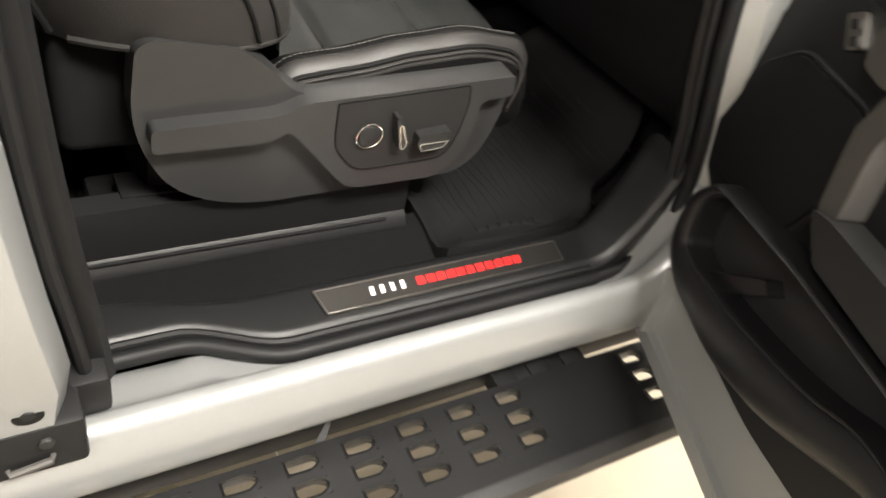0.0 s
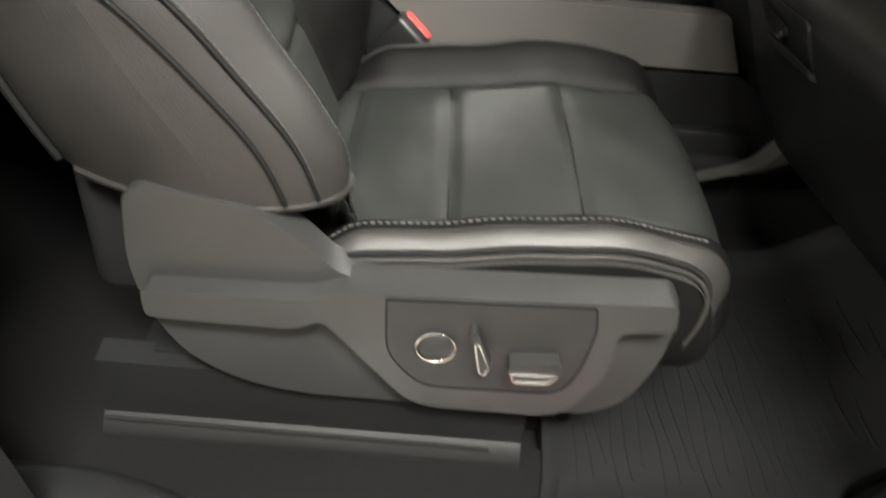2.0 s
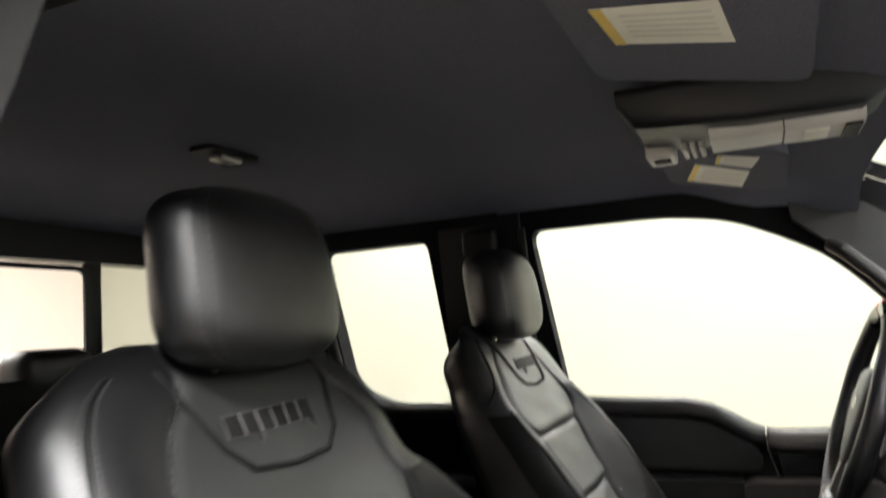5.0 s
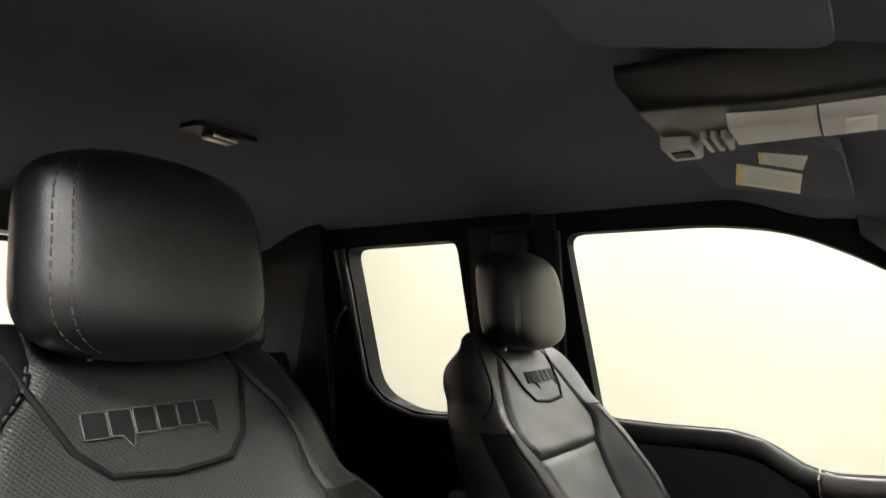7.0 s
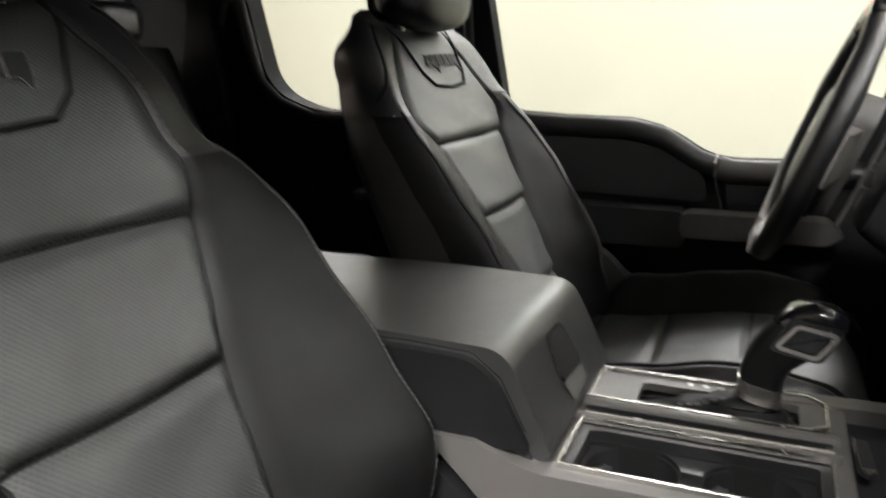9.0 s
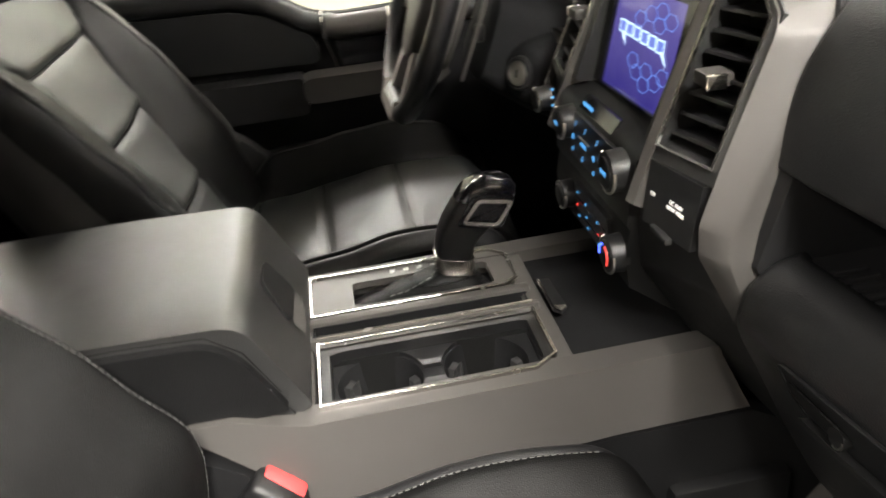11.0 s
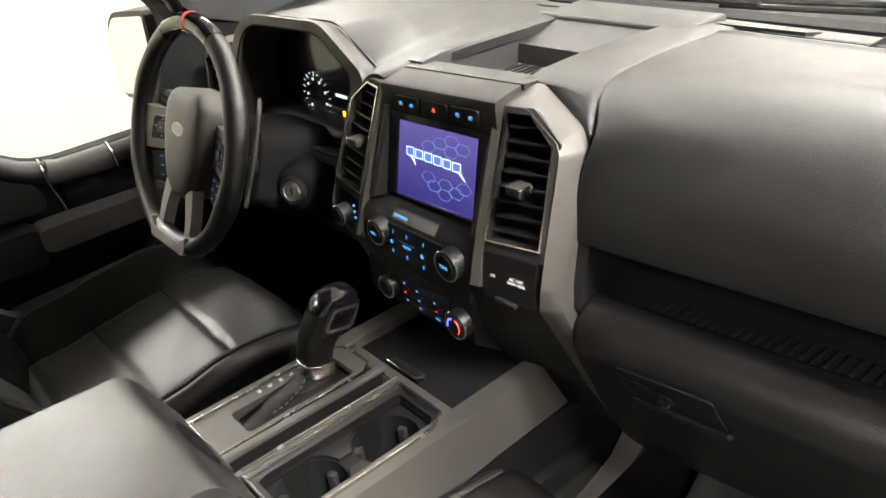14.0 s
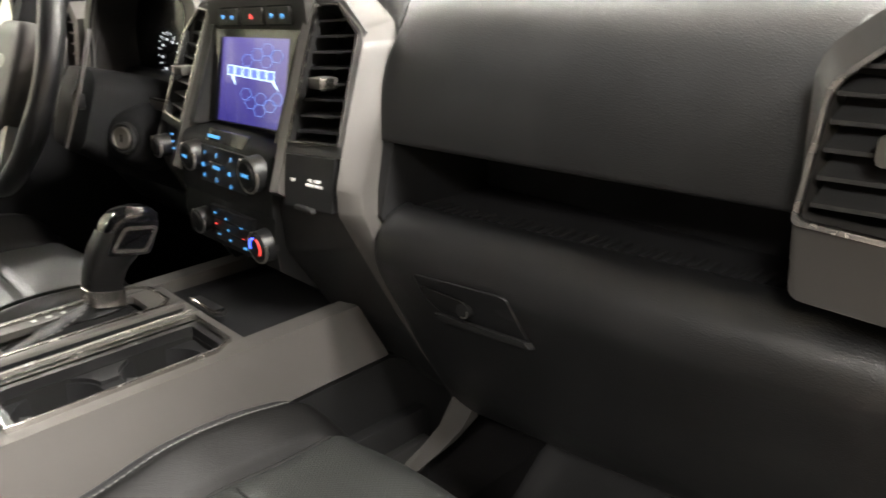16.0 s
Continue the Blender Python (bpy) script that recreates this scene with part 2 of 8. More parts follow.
def rpoly(pts, r, n=4):
    """Rounds the corners of a 2D polygon; r: one radius, or one for each corner."""
    out, k = [], len(pts)
    for i in range(k):
        p, a, b = V(pts[i]), V(pts[i - 1]), V(pts[(i + 1) % k])
        rr = r[i] if isinstance(r, (list, tuple)) else r
        da, db = (a - p), (b - p)
        rr = min(rr, da.length * 0.48, db.length * 0.48)
        s, e = p + da.normalized() * rr, p + db.normalized() * rr
        for j in range(n + 1):
            t = j / n
            out.append(tuple(s * (1 - t) ** 2 + p * 2 * t * (1 - t) + e * t * t))
    return out


def plane_pts(o, e1, e2, poly, off=0.0):
    o, e1, e2 = V(o), V(e1), V(e2)
    nrm = e1.cross(e2).normalized()
    return [o + e1 * u + e2 * v + nrm * off for u, v in poly]


def add_plate(bm, o, e1, e2, poly, depth, r=0.0, seg=2, off=0.0):
    """A flat plate in the plane of e1 and e2, depth thick along their normal."""
    nrm = V(e1).cross(V(e2)).normalized()
    return add_prism(bm, plane_pts(o, e1, e2, poly, off), nrm * depth, r, seg)


def add_ring(bm, outer, inner, vec, r=0.0):
    """A closed frame between two loops of 3D points of equal count, drawn out along vec."""
    vec, n = V(vec), len(outer)
    loops = [[bm.verts.new(V(p)) for p in outer], [bm.verts.new(V(p) + vec) for p in outer],
             [bm.verts.new(V(p) + vec) for p in inner], [bm.verts.new(V(p)) for p in inner]]
    for a in range(4):
        lo, hi = loops[a], loops[(a + 1) % 4]
        for i in range(n):
            bm.faces.new((lo[i], lo[(i + 1) % n], hi[(i + 1) % n], hi[i]))
    return bevelled(bm, [v for l in loops for v in l], r, 2) if r else bm


def inset(poly, d):
    """Moves a 2D polygon's sides inwards by d (counter-clockwise polygon)."""
    out, k = [], len(poly)
    area = sum(poly[i - 1][0] * poly[i][1] - poly[i][0] * poly[i - 1][1] for i in range(k))
    s = 1 if area > 0 else -1
    for i in range(k):
        p, a, b = V(poly[i]), V(poly[i - 1]), V(poly[(i + 1) % k])
        d1, d2 = (p - a), (b - p)
        d1 = d1.normalized() if d1.length > 1e-9 else d2.normalized()
        d2 = d2.normalized() if d2.length > 1e-9 else d1
        n1, n2 = V((-d1.y, d1.x)) * s, V((-d2.y, d2.x)) * s
        mm = n1 + n2
        mm = mm / max(mm.dot(n1), 0.3)
        out.append(tuple(p + mm * d))
    return out


def fan(poly, centre, n):
    """n points of a star-shaped 2D outline, at even angles about centre."""
    c, out, k = V(centre), [], len(poly)
    for i in range(n):
        a = 2 * math.pi * i / n
        d = V((math.cos(a), math.sin(a)))
        best = 0.0
        for j in range(k):
            p, q = V(poly[j]) - c, V(poly[(j + 1) % k]) - c
            e = q - p
            den = d.x * e.y - d.y * e.x
            if abs(den) < 1e-12:
                continue
            t = (p.x * e.y - p.y * e.x) / den
            s = (p.x * d.y - p.y * d.x) / den
            if t > 0 and -1e-6 <= s <= 1 + 1e-6:
                best = max(best, t)
        out.append(tuple(c + d * best))
    return out


def add_tube(bm, pts, r, n=8, closed=False, flat=1.0):
    """A tube along a line of points; r: one radius, or one for each point."""
    pts = [V(p) for p in pts]
    k, rings, prev = len(pts), [], None
    for i in range(k):
        a = pts[i - 1] if (i or closed) else pts[i]
        b = pts[(i + 1) % k] if (i < k - 1 or closed) else pts[i]
        t = (b - a).normalized()
        if prev is None:
            prev = t.orthogonal().normalized()
        u = (prev - t * prev.dot(t)).normalized()
        w = t.cross(u)
        prev = u
        rr = r[i] if isinstance(r, (list, tuple)) else r
        rings.append([bm.verts.new(pts[i] + (u * math.cos(2 * math.pi * j / n) + w * math.sin(2 * math.pi * j / n) * flat) * rr) for j in range(n)])
    for i in range(k if closed else k - 1):
        lo, hi = rings[i], rings[(i + 1) % k]
        for j in range(n):
            bm.faces.new((lo[j], lo[(j + 1) % n], hi[(j + 1) % n], hi[j]))
    if not closed:
        bm.faces.new(rings[0][::-1])
        bm.faces.new(rings[-1])
    return bm


def add_cyl(bm, p0, p1, r0, r1=None, n=28, bev=0.0):
    r1 = r0 if r1 is None else r1
    p0, p1 = V(p0), V(p1)
    t = (p1 - p0).normalized()
    u = t.orthogonal().normalized()
    w = t.cross(u)
    prof = [(0, r0), (1, r1)]
    length = (p1 - p0).length
    if bev:
        prof = [(0, r0), (1 - bev / length, r1), (1 - 0.3 * bev / length, r1 - 0.3 * bev), (1, r1 - bev)]
    rings = [[bm.verts.new(p0 + (p1 - p0) * f + (u * math.cos(2 * math.pi * j / n) + w * math.sin(2 * math.pi * j / n)) * rr) for j in range(n)] for f, rr in prof]
    for lo, hi in zip(rings, rings[1:]):
        for j in range(n):
            bm.faces.new((lo[j], lo[(j + 1) % n], hi[(j + 1) % n], hi[j]))
    bm.faces.new(rings[0][::-1])
    bm.faces.new(rings[-1])
    return bm


def loft(bm, rings, closed=True, cap=True):
    vs = [[bm.verts.new(V(p)) for p in ring] for ring in rings]
    for lo, hi in zip(vs, vs[1:]):
        n = len(lo)
        for j in range(n if closed else n - 1):
            bm.faces.new((lo[j], lo[(j + 1) % n], hi[(j + 1) % n], hi[j]))
    if cap:
        bm.faces.new(vs[0][::-1])
        bm.faces.new(vs[-1])
    return bm


def lerp(x, table):
    """Straight-line interpolation in a table of (x, y)."""
    for (a, fa), (b, fb) in zip(table, table[1:]):
        if x <= b:
            t = max(0.0, (x - a) / (b - a))
            return fa + (fb - fa) * t
    return table[-1][1]


def ease(x, table):
    """Smooth interpolation in a table of (x, y), without overshoot."""
    n = len(table)
    if x <= table[0][0]:
        return table[0][1]
    for k in range(n - 1):
        (a, fa), (b, fb) = table[k], table[k + 1]
        if x <= b:
            h = b - a
            d = (fb - fa) / h

            def slope(q):
                if q == 0 or q == n - 1:
                    return 0.0 if n == 2 else (table[min(q + 1, n - 1)][1] - table[max(q - 1, 0)][1]) / (table[min(q + 1, n - 1)][0] - table[max(q - 1, 0)][0])
                d0 = (table[q][1] - table[q - 1][1]) / (table[q][0] - table[q - 1][0])
                d1 = (table[q + 1][1] - table[q][1]) / (table[q + 1][0] - table[q][0])
                return 0.0 if d0 * d1 <= 0 else 2 * d0 * d1 / (d0 + d1)

            ma, mb = slope(k), slope(k + 1)
            t = (x - a) / h
            return (2 * t ** 3 - 3 * t * t + 1) * fa + (t ** 3 - 2 * t * t + t) * h * ma + (3 * t * t - 2 * t ** 3) * fb + (t ** 3 - t * t) * h * mb
    return table[-1][1]


def step(a, b, x):
    t = min(1.0, max(0.0, (x - a) / (b - a)))
    return t * t * (3 - 2 * t)


def bell(x, w):
    return math.exp(-(x / w) ** 2)


def words(name, body, size, o, right, up, mat, parent, align="CENTER", depth=0.0003):
    """Raised print in the built-in font, centred on o."""
    cu = bpy.data.curves.new(name, "FONT")
    cu.body, cu.size, cu.align_x, cu.align_y, cu.extrude = body, size, align, "CENTER", depth
    tmp = bpy.data.objects.new(name, cu)
    me = bpy.data.meshes.new_from_object(tmp)
    bpy.data.objects.remove(tmp)
    right, up = V(right).normalized(), V(up).normalized()
    up = (up - right * up.dot(right)).normalized()
    nrm = right.cross(up)
    me.transform(Matrix((right, up, nrm)).transposed().to_4x4())
    me.transform(Matrix.Translation(V(o) + nrm * 0.0004))
    return mesh_part(name, me, mat, parent)


def resample(pts, gap):
    pts = [V(p) for p in pts]
    out, carry = [pts[0]], 0.0
    for a, b in zip(pts, pts[1:]):
        d = (b - a).length
        pos = gap - carry
        while pos <= d:
            out.append(a + (b - a) * (pos / d))
            pos += gap
        carry = (carry + d) % gap
    return out


def sewn(bm, pts, length=0.006, gap=0.0035, r=0.0008):
    line = resample(pts, (length + gap) / 2)
    for i in range(0, len(line) - 1, 2):
        add_tube(bm, [line[i], line[i] + (line[i + 1] - line[i]) * 1.2], r, 4)
    return bm

# ---- the hall ----
def slab(name, a, b, mat, label, category):
    return tagged(part(name, add_box(BM(), a, b), mat), label, category, kind="structure")


slab("floor", (-7, -7.4, -0.2), (7, 5, 0), "floor", "glossy cream showroom floor under the truck", "floor")
slab("wall_left", (-7, 4.6, 0), (7, 4.8, 3.4), "wall_cream", "bright cream white painted hall wall", "wall")
# Unseen wall on the open door side, grey to weaken reflections in black trim.
slab("wall_right", (-7, -7.2, 0), (7, -7.0, 3.4), "wall_grey", "unseen grey hall wall, kept dark to dim reflections", "wall")
slab("wall_front", (6.0, -7.0, 0), (6.2, 4.6, 3.4), "wall", "warm white painted hall wall", "wall")
slab("wall_rear", (-6.2, -7.0, 0), (-6.0, 4.6, 3.4), "wall_pink", "pale rose hall wall behind the truck", "wall")
slab("ceiling", (-7, -7.4, 3.4), (7, 5, 3.6), "ceiling", "white hall ceiling with light panels", "ceiling")

shutter = thing("roller_door", (-5.98, 0, 0), "pale rose sectional roller door with horizontal ribs", "roller door", kind="structure")
for i in range(24):
    part("slat", add_box(BM(), (-6.0, -2.6, 0.02 + i * 0.125), (-5.955, 2.6, 0.02 + i * 0.125 + 0.115), 0.012, 2), "wall_pink", shutter)

joints = thing("floor_joints", (0, 0, 0), "thin dark joints between the floor tiles", "floor joint", kind="structure")
for i in range(-5, 6):
    part("joint", add_box(BM(), (i * 1.2 - 0.0015, -4.6, 0.0), (i * 1.2 + 0.0015, 4.6, 0.0012)), "label_line", joints)
for i in range(-3, 4):
    part("joint", add_box(BM(), (-6, i * 1.2 + 0.3 - 0.0015, 0.0), (6, i * 1.2 + 0.3 + 0.0015, 0.0013)), "label_line", joints)

# Out-of-view panels, placed and powered for the light they give the cab.
for x, y, watts in LAMPS:
    panel = thing("added_light_panel", (x, y, 3.4), "added white rectangular light panel on the hall ceiling", "ceiling light", "hall ceiling lights")
    part("frame", add_ring(BM(), [(x - .68, y - .36, 3.4), (x + .68, y - .36, 3.4), (x + .68, y + .36, 3.4), (x - .68, y + .36, 3.4)],
                           [(x - .62, y - .3, 3.4), (x + .62, y - .3, 3.4), (x + .62, y + .3, 3.4), (x - .62, y + .3, 3.4)], (0, 0, -0.05)), "ceiling", panel)
    part("diffuser", add_box(BM(), (x - .62, y - .3, 3.37), (x + .62, y + .3, 3.4)), "lamp", panel)
    area_lamp("panel_lamp", (x, y, 3.36), (x, y, 0), 1.2, 0.58, watts)

# ---- truck body ----
CY = 0.447          # seat centre, from the truck's centre line


# rocker: silver sill with a step and rounded top, from the rear door to the front of the opening
ROCKER = rpoly([(-0.905, 0.655), (-0.945, 0.664), (-0.96, 0.692), (-0.985, 0.69), (-1.0, 0.64), (-0.998, 0.60), (-0.975, 0.562), (-0.93, 0.532), (-0.88, 0.52), (-0.88, 0.645)], 0.012, 3)
rocker = thing("rocker_panel", (0, -0.95, 0.52), "silver metallic painted door sill of the truck body", "rocker panel", kind="structure")


def rocker_ring(x):
    """The sill's section; towards the front of the opening it turns up into the pillar."""
    rise = 0.0 if x < 0.385 else 0.28 * ((x - 0.385) / 0.15) ** 2.0
    dent = 0.005 * bell(x + 0.235, 0.025) - 0.008 * step(-0.225, -0.185, x)
    return [(x, y + 0.012 * min(1, rise * 3) * (1 if y < -0.9 else 0), z + (rise if z > 0.61 else 0) + (dent if -0.95 < y and z > 0.65 else 0)) for y, z in ROCKER]


part("sill_panel", loft(BM(), [rocker_ring(-1.7), rocker_ring(-0.42)] + [rocker_ring(-0.4 + 0.02 * i) for i in range(46)]), "paint", rocker)
part("pinch_weld", add_box(BM(), (-1.7, -0.957, 0.49), (0.8, -0.949, 0.535), 0.002), "black", rocker)
part("rocker_seam", add_box(BM(), (-1.7, -0.962, 0.540), (0.8, -0.9, 0.548), 0.002), "black", rocker)

# underbody, firewall, cab floor
slab("cab_floor", (-1.4, -0.86, 0.56), (0.95, 0.86, 0.63), "carpet", "dark carpeted cab floor", "floor")
slab("firewall", (0.92, -0.86, 0.6), (0.97, 0.86, 1.33), "carpet", "dark carpeted firewall under the dashboard", "wall")
tunnel = [(0, -0.24, 0.62), (0, -0.17, 0.78), (0, 0.13, 0.78), (0, 0.2, 0.62)]
slab("toe_board", (0.74, -0.86, 0.62), (0.93, 0.86, 0.8), "carpet", "dark carpeted toe board in the footwell", "floor")
tagged(part("tunnel", add_prism(BM(), [V(p) + V((-1.3, 0, 0)) for p in tunnel], (2.2, 0, 0), 0.03, 3), "carpet", kind="structure"), "carpeted transmission tunnel between the footwells", "floor tunnel")

# inner sill trim with the scuff plate
SCUFF = rpoly([(-0.820, 0.63), (-0.831, 0.668), (-0.842, 0.677), (-0.905, 0.676), (-0.918, 0.662), (-0.918, 0.63)], 0.006, 3)
scuff = thing("sill_trim", (0, -0.86, 0.63), "black plastic door sill trim with a brushed scuff plate", "sill trim", kind="structure")


def scuff_ring(x):
    rise = 0.0 if x < 0.36 else 0.20 * ((x - 0.36) / 0.13) ** 2.2
    wide, bay = 0.036 * (1 - step(-0.33, -0.15, x)), 0.048 * (1 - step(-0.25, -0.12, x))
    return [(x, y + (wide if y > -0.86 else bay) + 0.03 * min(1, rise * 3), z + (rise if z > 0.64 else 0)) for y, z in SCUFF]


part("trim_body", loft(BM(), [scuff_ring(-0.9), scuff_ring(-0.4)] + [scuff_ring(-0.38 + 0.02 * i) for i in range(44)]), "trim", scuff)
seal = [V((x, -0.930 + 0.050 * (1 - step(-0.25, -0.12, x)), 0.664)) for x in [-0.36 + 0.02 * i for i in range(37)]]
part("door_seal", add_tube(BM(), seal, 0.011, 10), "rubber", scuff)
part("door_seal", add_tube(BM(), [p + V((0, 0.016, 0.004)) for p in seal], 0.006, 8), "rubber", scuff)
plate_poly = rpoly([(-0.067, -0.897), (0.317, -0.897), (0.327, -0.853), (-0.072, -0.853)], 0.004, 3)
plate = part("scuff_plate", add_plate(BM(), (0, 0, 0.6778), (1, 0, 0), (0, 1, 0), plate_poly, 0.0025, 0.0008), "plate", scuff, "brushed grey metal scuff plate")
part("plate_rim", add_ring(BM(), plane_pts((0, 0, 0.6800), (1, 0, 0), (0, 1, 0), inset(plate_poly, 0.002)), plane_pts((0, 0, 0.6800), (1, 0, 0), (0, 1, 0), inset(plate_poly, 0.0032)), (0, 0, 0.0008)), "steel", plate)


def letter_blocks(name, count, x0, x1, y, h, z, mat, parent, fill, slant=0.18):
    """Plain slanted bars where a maker's lettering stands."""
    w = (x1 - x0) / count
    for i in range(count):
        a = x0 + i * w
        part(name, add_prism(BM(), [(a + u + slant * v, y + v, z) for u, v in ((0, 0), (w * fill, 0), (w * fill, h), (0, h))], (0, 0, 0.0006)), mat, parent)


letter_blocks("pale_bar", 4, 0.001, 0.062, -0.882, 0.0145, 0.6804, "white_print", plate, 0.42)
letter_blocks("red_bar", 11, 0.072, 0.250, -0.882, 0.0145, 0.6804, "red_print", plate, 0.78)

# carpet strip between the sill trim and the seat
slab("carpet_strip", (-0.62, -0.85, 0.62), (0.16, -0.72, 0.654), "carpet", "dark brown carpet strip beside the seat track", "carpet")

# ---- running board ----
board = thing("running_board", (0, -1.05, 0.5), "black steel running board with rows of punched grip holes", "running board")
HOLES = []
for gx in (-0.525, -0.445, -0.365, -0.285, -0.205, -0.125, -0.045, 0.035, 0.115, 0.195, 0.44):
    for gy in (-1.008, -1.044, -1.08):
        HOLES.append((gx, gy))


def perforated_deck():
    bm = BM()
    z0, z1 = 0.522, 0.532
    # deck in strips along x: plain bands and bands with holes
    x_edges = [-1.2]
    for gx in sorted({h[0] for h in HOLES}):
        x_edges += [gx - 0.024, gx + 0.024]
    x_edges.append(0.62)
    for i in range(0, len(x_edges), 2):
        add_box(bm, (x_edges[i], -1.125, z0), (x_edges[i + 1], -0.985, z1))
    for gx in sorted({h[0] for h in HOLES}):
        a, b = gx - 0.024, gx + 0.024
        ys = [-1.125, -1.092, -1.068, -1.056, -1.032, -1.020, -0.996, -0.985]
        for k in range(0, 8, 2):
            add_box(bm, (a, ys[k], z0), (b, ys[k + 1], z1))
    return bm


part("deck", perforated_deck(), "trim", board)
for gx, gy in HOLES:
    o = [(-0.024, -0.012), (0.024, -0.012), (0.024, 0.012), (-0.024, 0.012)]
    inn = rpoly([(-0.021, -0.0095), (0.008, -0.0105), (0.021, -0.003), (0.021, 0.004), (0.008, 0.0105), (-0.021, 0.0095)], 0.003, 3)
    ring_o = fan(o, (0, 0), 32)
    ring_i = fan(inn, (0, 0), 32)
    bm = BM()
    add_ring(bm, [(gx + u, gy + v, 0.522) for u, v in ring_o], [(gx + u, gy + v, 0.522) for u, v in ring_i], (0, 0, 0.0105))
    lip_o = [(gx + u * 1.12, gy + v * 1.12, 0.5325) for u, v in ring_i]
    lip_i = [(gx + u, gy + v, 0.5355) for u, v in ring_i]
    add_ring(bm, lip_o, lip_i, (0, 0, 0.001))
    part("grip_hole", bm, "trim", board)
part("front_lip", add_prism(BM(), [(-1.2, y, z) for y, z in ((-1.122, 0.533), (-1.14, 0.524), (-1.145, 0.50), (-1.125, 0.47), (-1.11, 0.47), (-1.115, 0.522))], (1.86, 0, 0), 0.004), "trim_grey", board)
part("rear_rail", add_box(BM(), (-1.2, -0.991, 0.50), (0.66, -0.9855, 0.531), 0.002), "trim", board)
for bx in (-0.62, 0.215, 0.28, 0.345):
    part("bracket", add_box(BM(), (bx - 0.02, -0.985, 0.495), (bx + 0.02, -0.9, 0.527), 0.004), "black", board)
part("mount_plate", add_box(BM(), (0.205, -0.985, 0.50), (0.372, -0.950, 0.522), 0.003), "trim", board)
part("clip", add_prism(BM(), [(-0.1, -0.985, 0.532), (-0.085, -0.985, 0.532), (-0.06, -0.955, 0.54), (-0.066, -0.955, 0.54)], (0, 0, 0.002)), "trim_grey", board)

# ---- rear access door of the passenger side (closed) ----
rdoor = thing("rear_door_right", (-0.9, -0.95, 0.6), "closed silver rear access door with a black weatherstrip", "truck door", kind="structure")


def edge_x(z):
    return lerp(z, [(0.55, -0.352), (0.71, -0.356), (0.82, -0.366), (0.91, -0.377), (1.02, -0.385), (1.3, -0.397), (1.55, -0.378), (1.75, -0.35)])


def paint_x(z):
    return lerp(z, [(0.55, -0.388), (0.70, -0.381), (0.80, -0.366), (0.88, -0.375), (0.97, -0.383), (1.06, -0.389), (1.3, -0.41), (1.75, -0.385)])


def skin_y(z):
    return lerp(z, [(0.55, -0.985), (0.9, -1.01), (1.2, -0.99), (1.75, -0.84)])


zs = [0.700 + 0.05 * i for i in range(22)]
skin_zs = [0.745 + 0.05 * i for i in range(21)]
part("door_skin", loft(BM(), [[(paint_x(z), skin_y(z) + 0.03, z), (paint_x(z) - 0.015, skin_y(z), z), (-1.4, skin_y(z), z), (-1.4, skin_y(z) + 0.12, z), (paint_x(z) - 0.03, skin_y(z) + 0.12, z), (paint_x(z) - 0.008, skin_y(z) + 0.08, z)] for z in skin_zs]), "paint", rdoor)
part("weatherstrip", add_tube(BM(), [(edge_x(z) + 0.014, skin_y(z) + 0.085, z) for z in zs], 0.016, 10, flat=1.5), "rubber", rdoor)
part("weatherstrip", add_tube(BM(), [(edge_x(z) + 0.006, skin_y(z) + 0.055, z) for z in zs], 0.007, 8), "rubber", rdoor)
part("inner_trim", loft(BM(), [[(edge_x(z) + 0.016, skin_y(z) + 0.096, z), (edge_x(z) + 0.028, skin_y(z) + 0.13, z), (edge_x(z) - 0.11, skin_y(z) + 0.17, z), (-1.38, skin_y(z) + 0.17, z), (-1.38, skin_y(z) + 0.125, z), (edge_x(z) - 0.04, skin_y(z) + 0.125, z)] for z in zs]), "trim", rdoor)
part("bolt", add_cyl(BM(), (-0.408, -0.972, 0.772), (-0.408, -1.001, 0.772), 0.017, 0.016, 24, 0.003), "black", rdoor)
part("bolt", add_cyl(BM(), (-0.408, -1.000, 0.772), (-0.408, -1.003, 0.772), 0.007, 0.006, 6), "rubber", rdoor)
cover = part("latch_cover", add_box(BM(), (-0.62, -1.0, 0.672), (-0.362, -0.94, 0.7435), 0.006), "rubber", rdoor)
part("latch_bolt", add_cyl(BM(), (-0.398, -0.998, 0.722), (-0.398, -1.004, 0.722), 0.008, 0.007, 20, 0.0015), "trim_grey", cover)
part("striker", add_tube(BM(), [(-0.434, -0.997, 0.690), (-0.432, -1.005, 0.690), (-0.396, -1.005, 0.697), (-0.394, -0.997, 0.698)], 0.004, 8), "satin", cover)
part("corner_cap", add_box(BM(), (-0.372, -0.962, 0.690), (-0.332, -0.90, 0.745), 0.006), "rubber", rdoor)

# belt guide and belt on the passenger side
belt = thing("seat_belt", (-0.42, -0.79, 1.2), "black webbing seat belt hanging beside the rear door trim", "seat belt")
part("webbing", add_prism(BM(), [(-0.385, -0.80, 1.58), (-0.385, -0.75, 1.57), (-0.455, -0.735, 0.72), (-0.455, -0.785, 0.72)], (0.002, 0.001, 0)), "belt", belt)
part("belt_guide", add_box(BM(), (-0.40, -0.815, 1.545), (-0.372, -0.735, 1.61), 0.012, 3), "trim", belt)
handle = part("belt_outlet", add_prism(BM(), [(-0.40, y, z) for y, z in rpoly([(-0.845, 1.05), (-0.797, 1.05), (-0.797, 1.195), (-0.812, 1.225), (-0.845, 1.250)], [0.006, 0.006, 0.02, 0.02, 0.004], 4)], (0.046, 0, 0), 0.006, 3), "trim", rdoor)
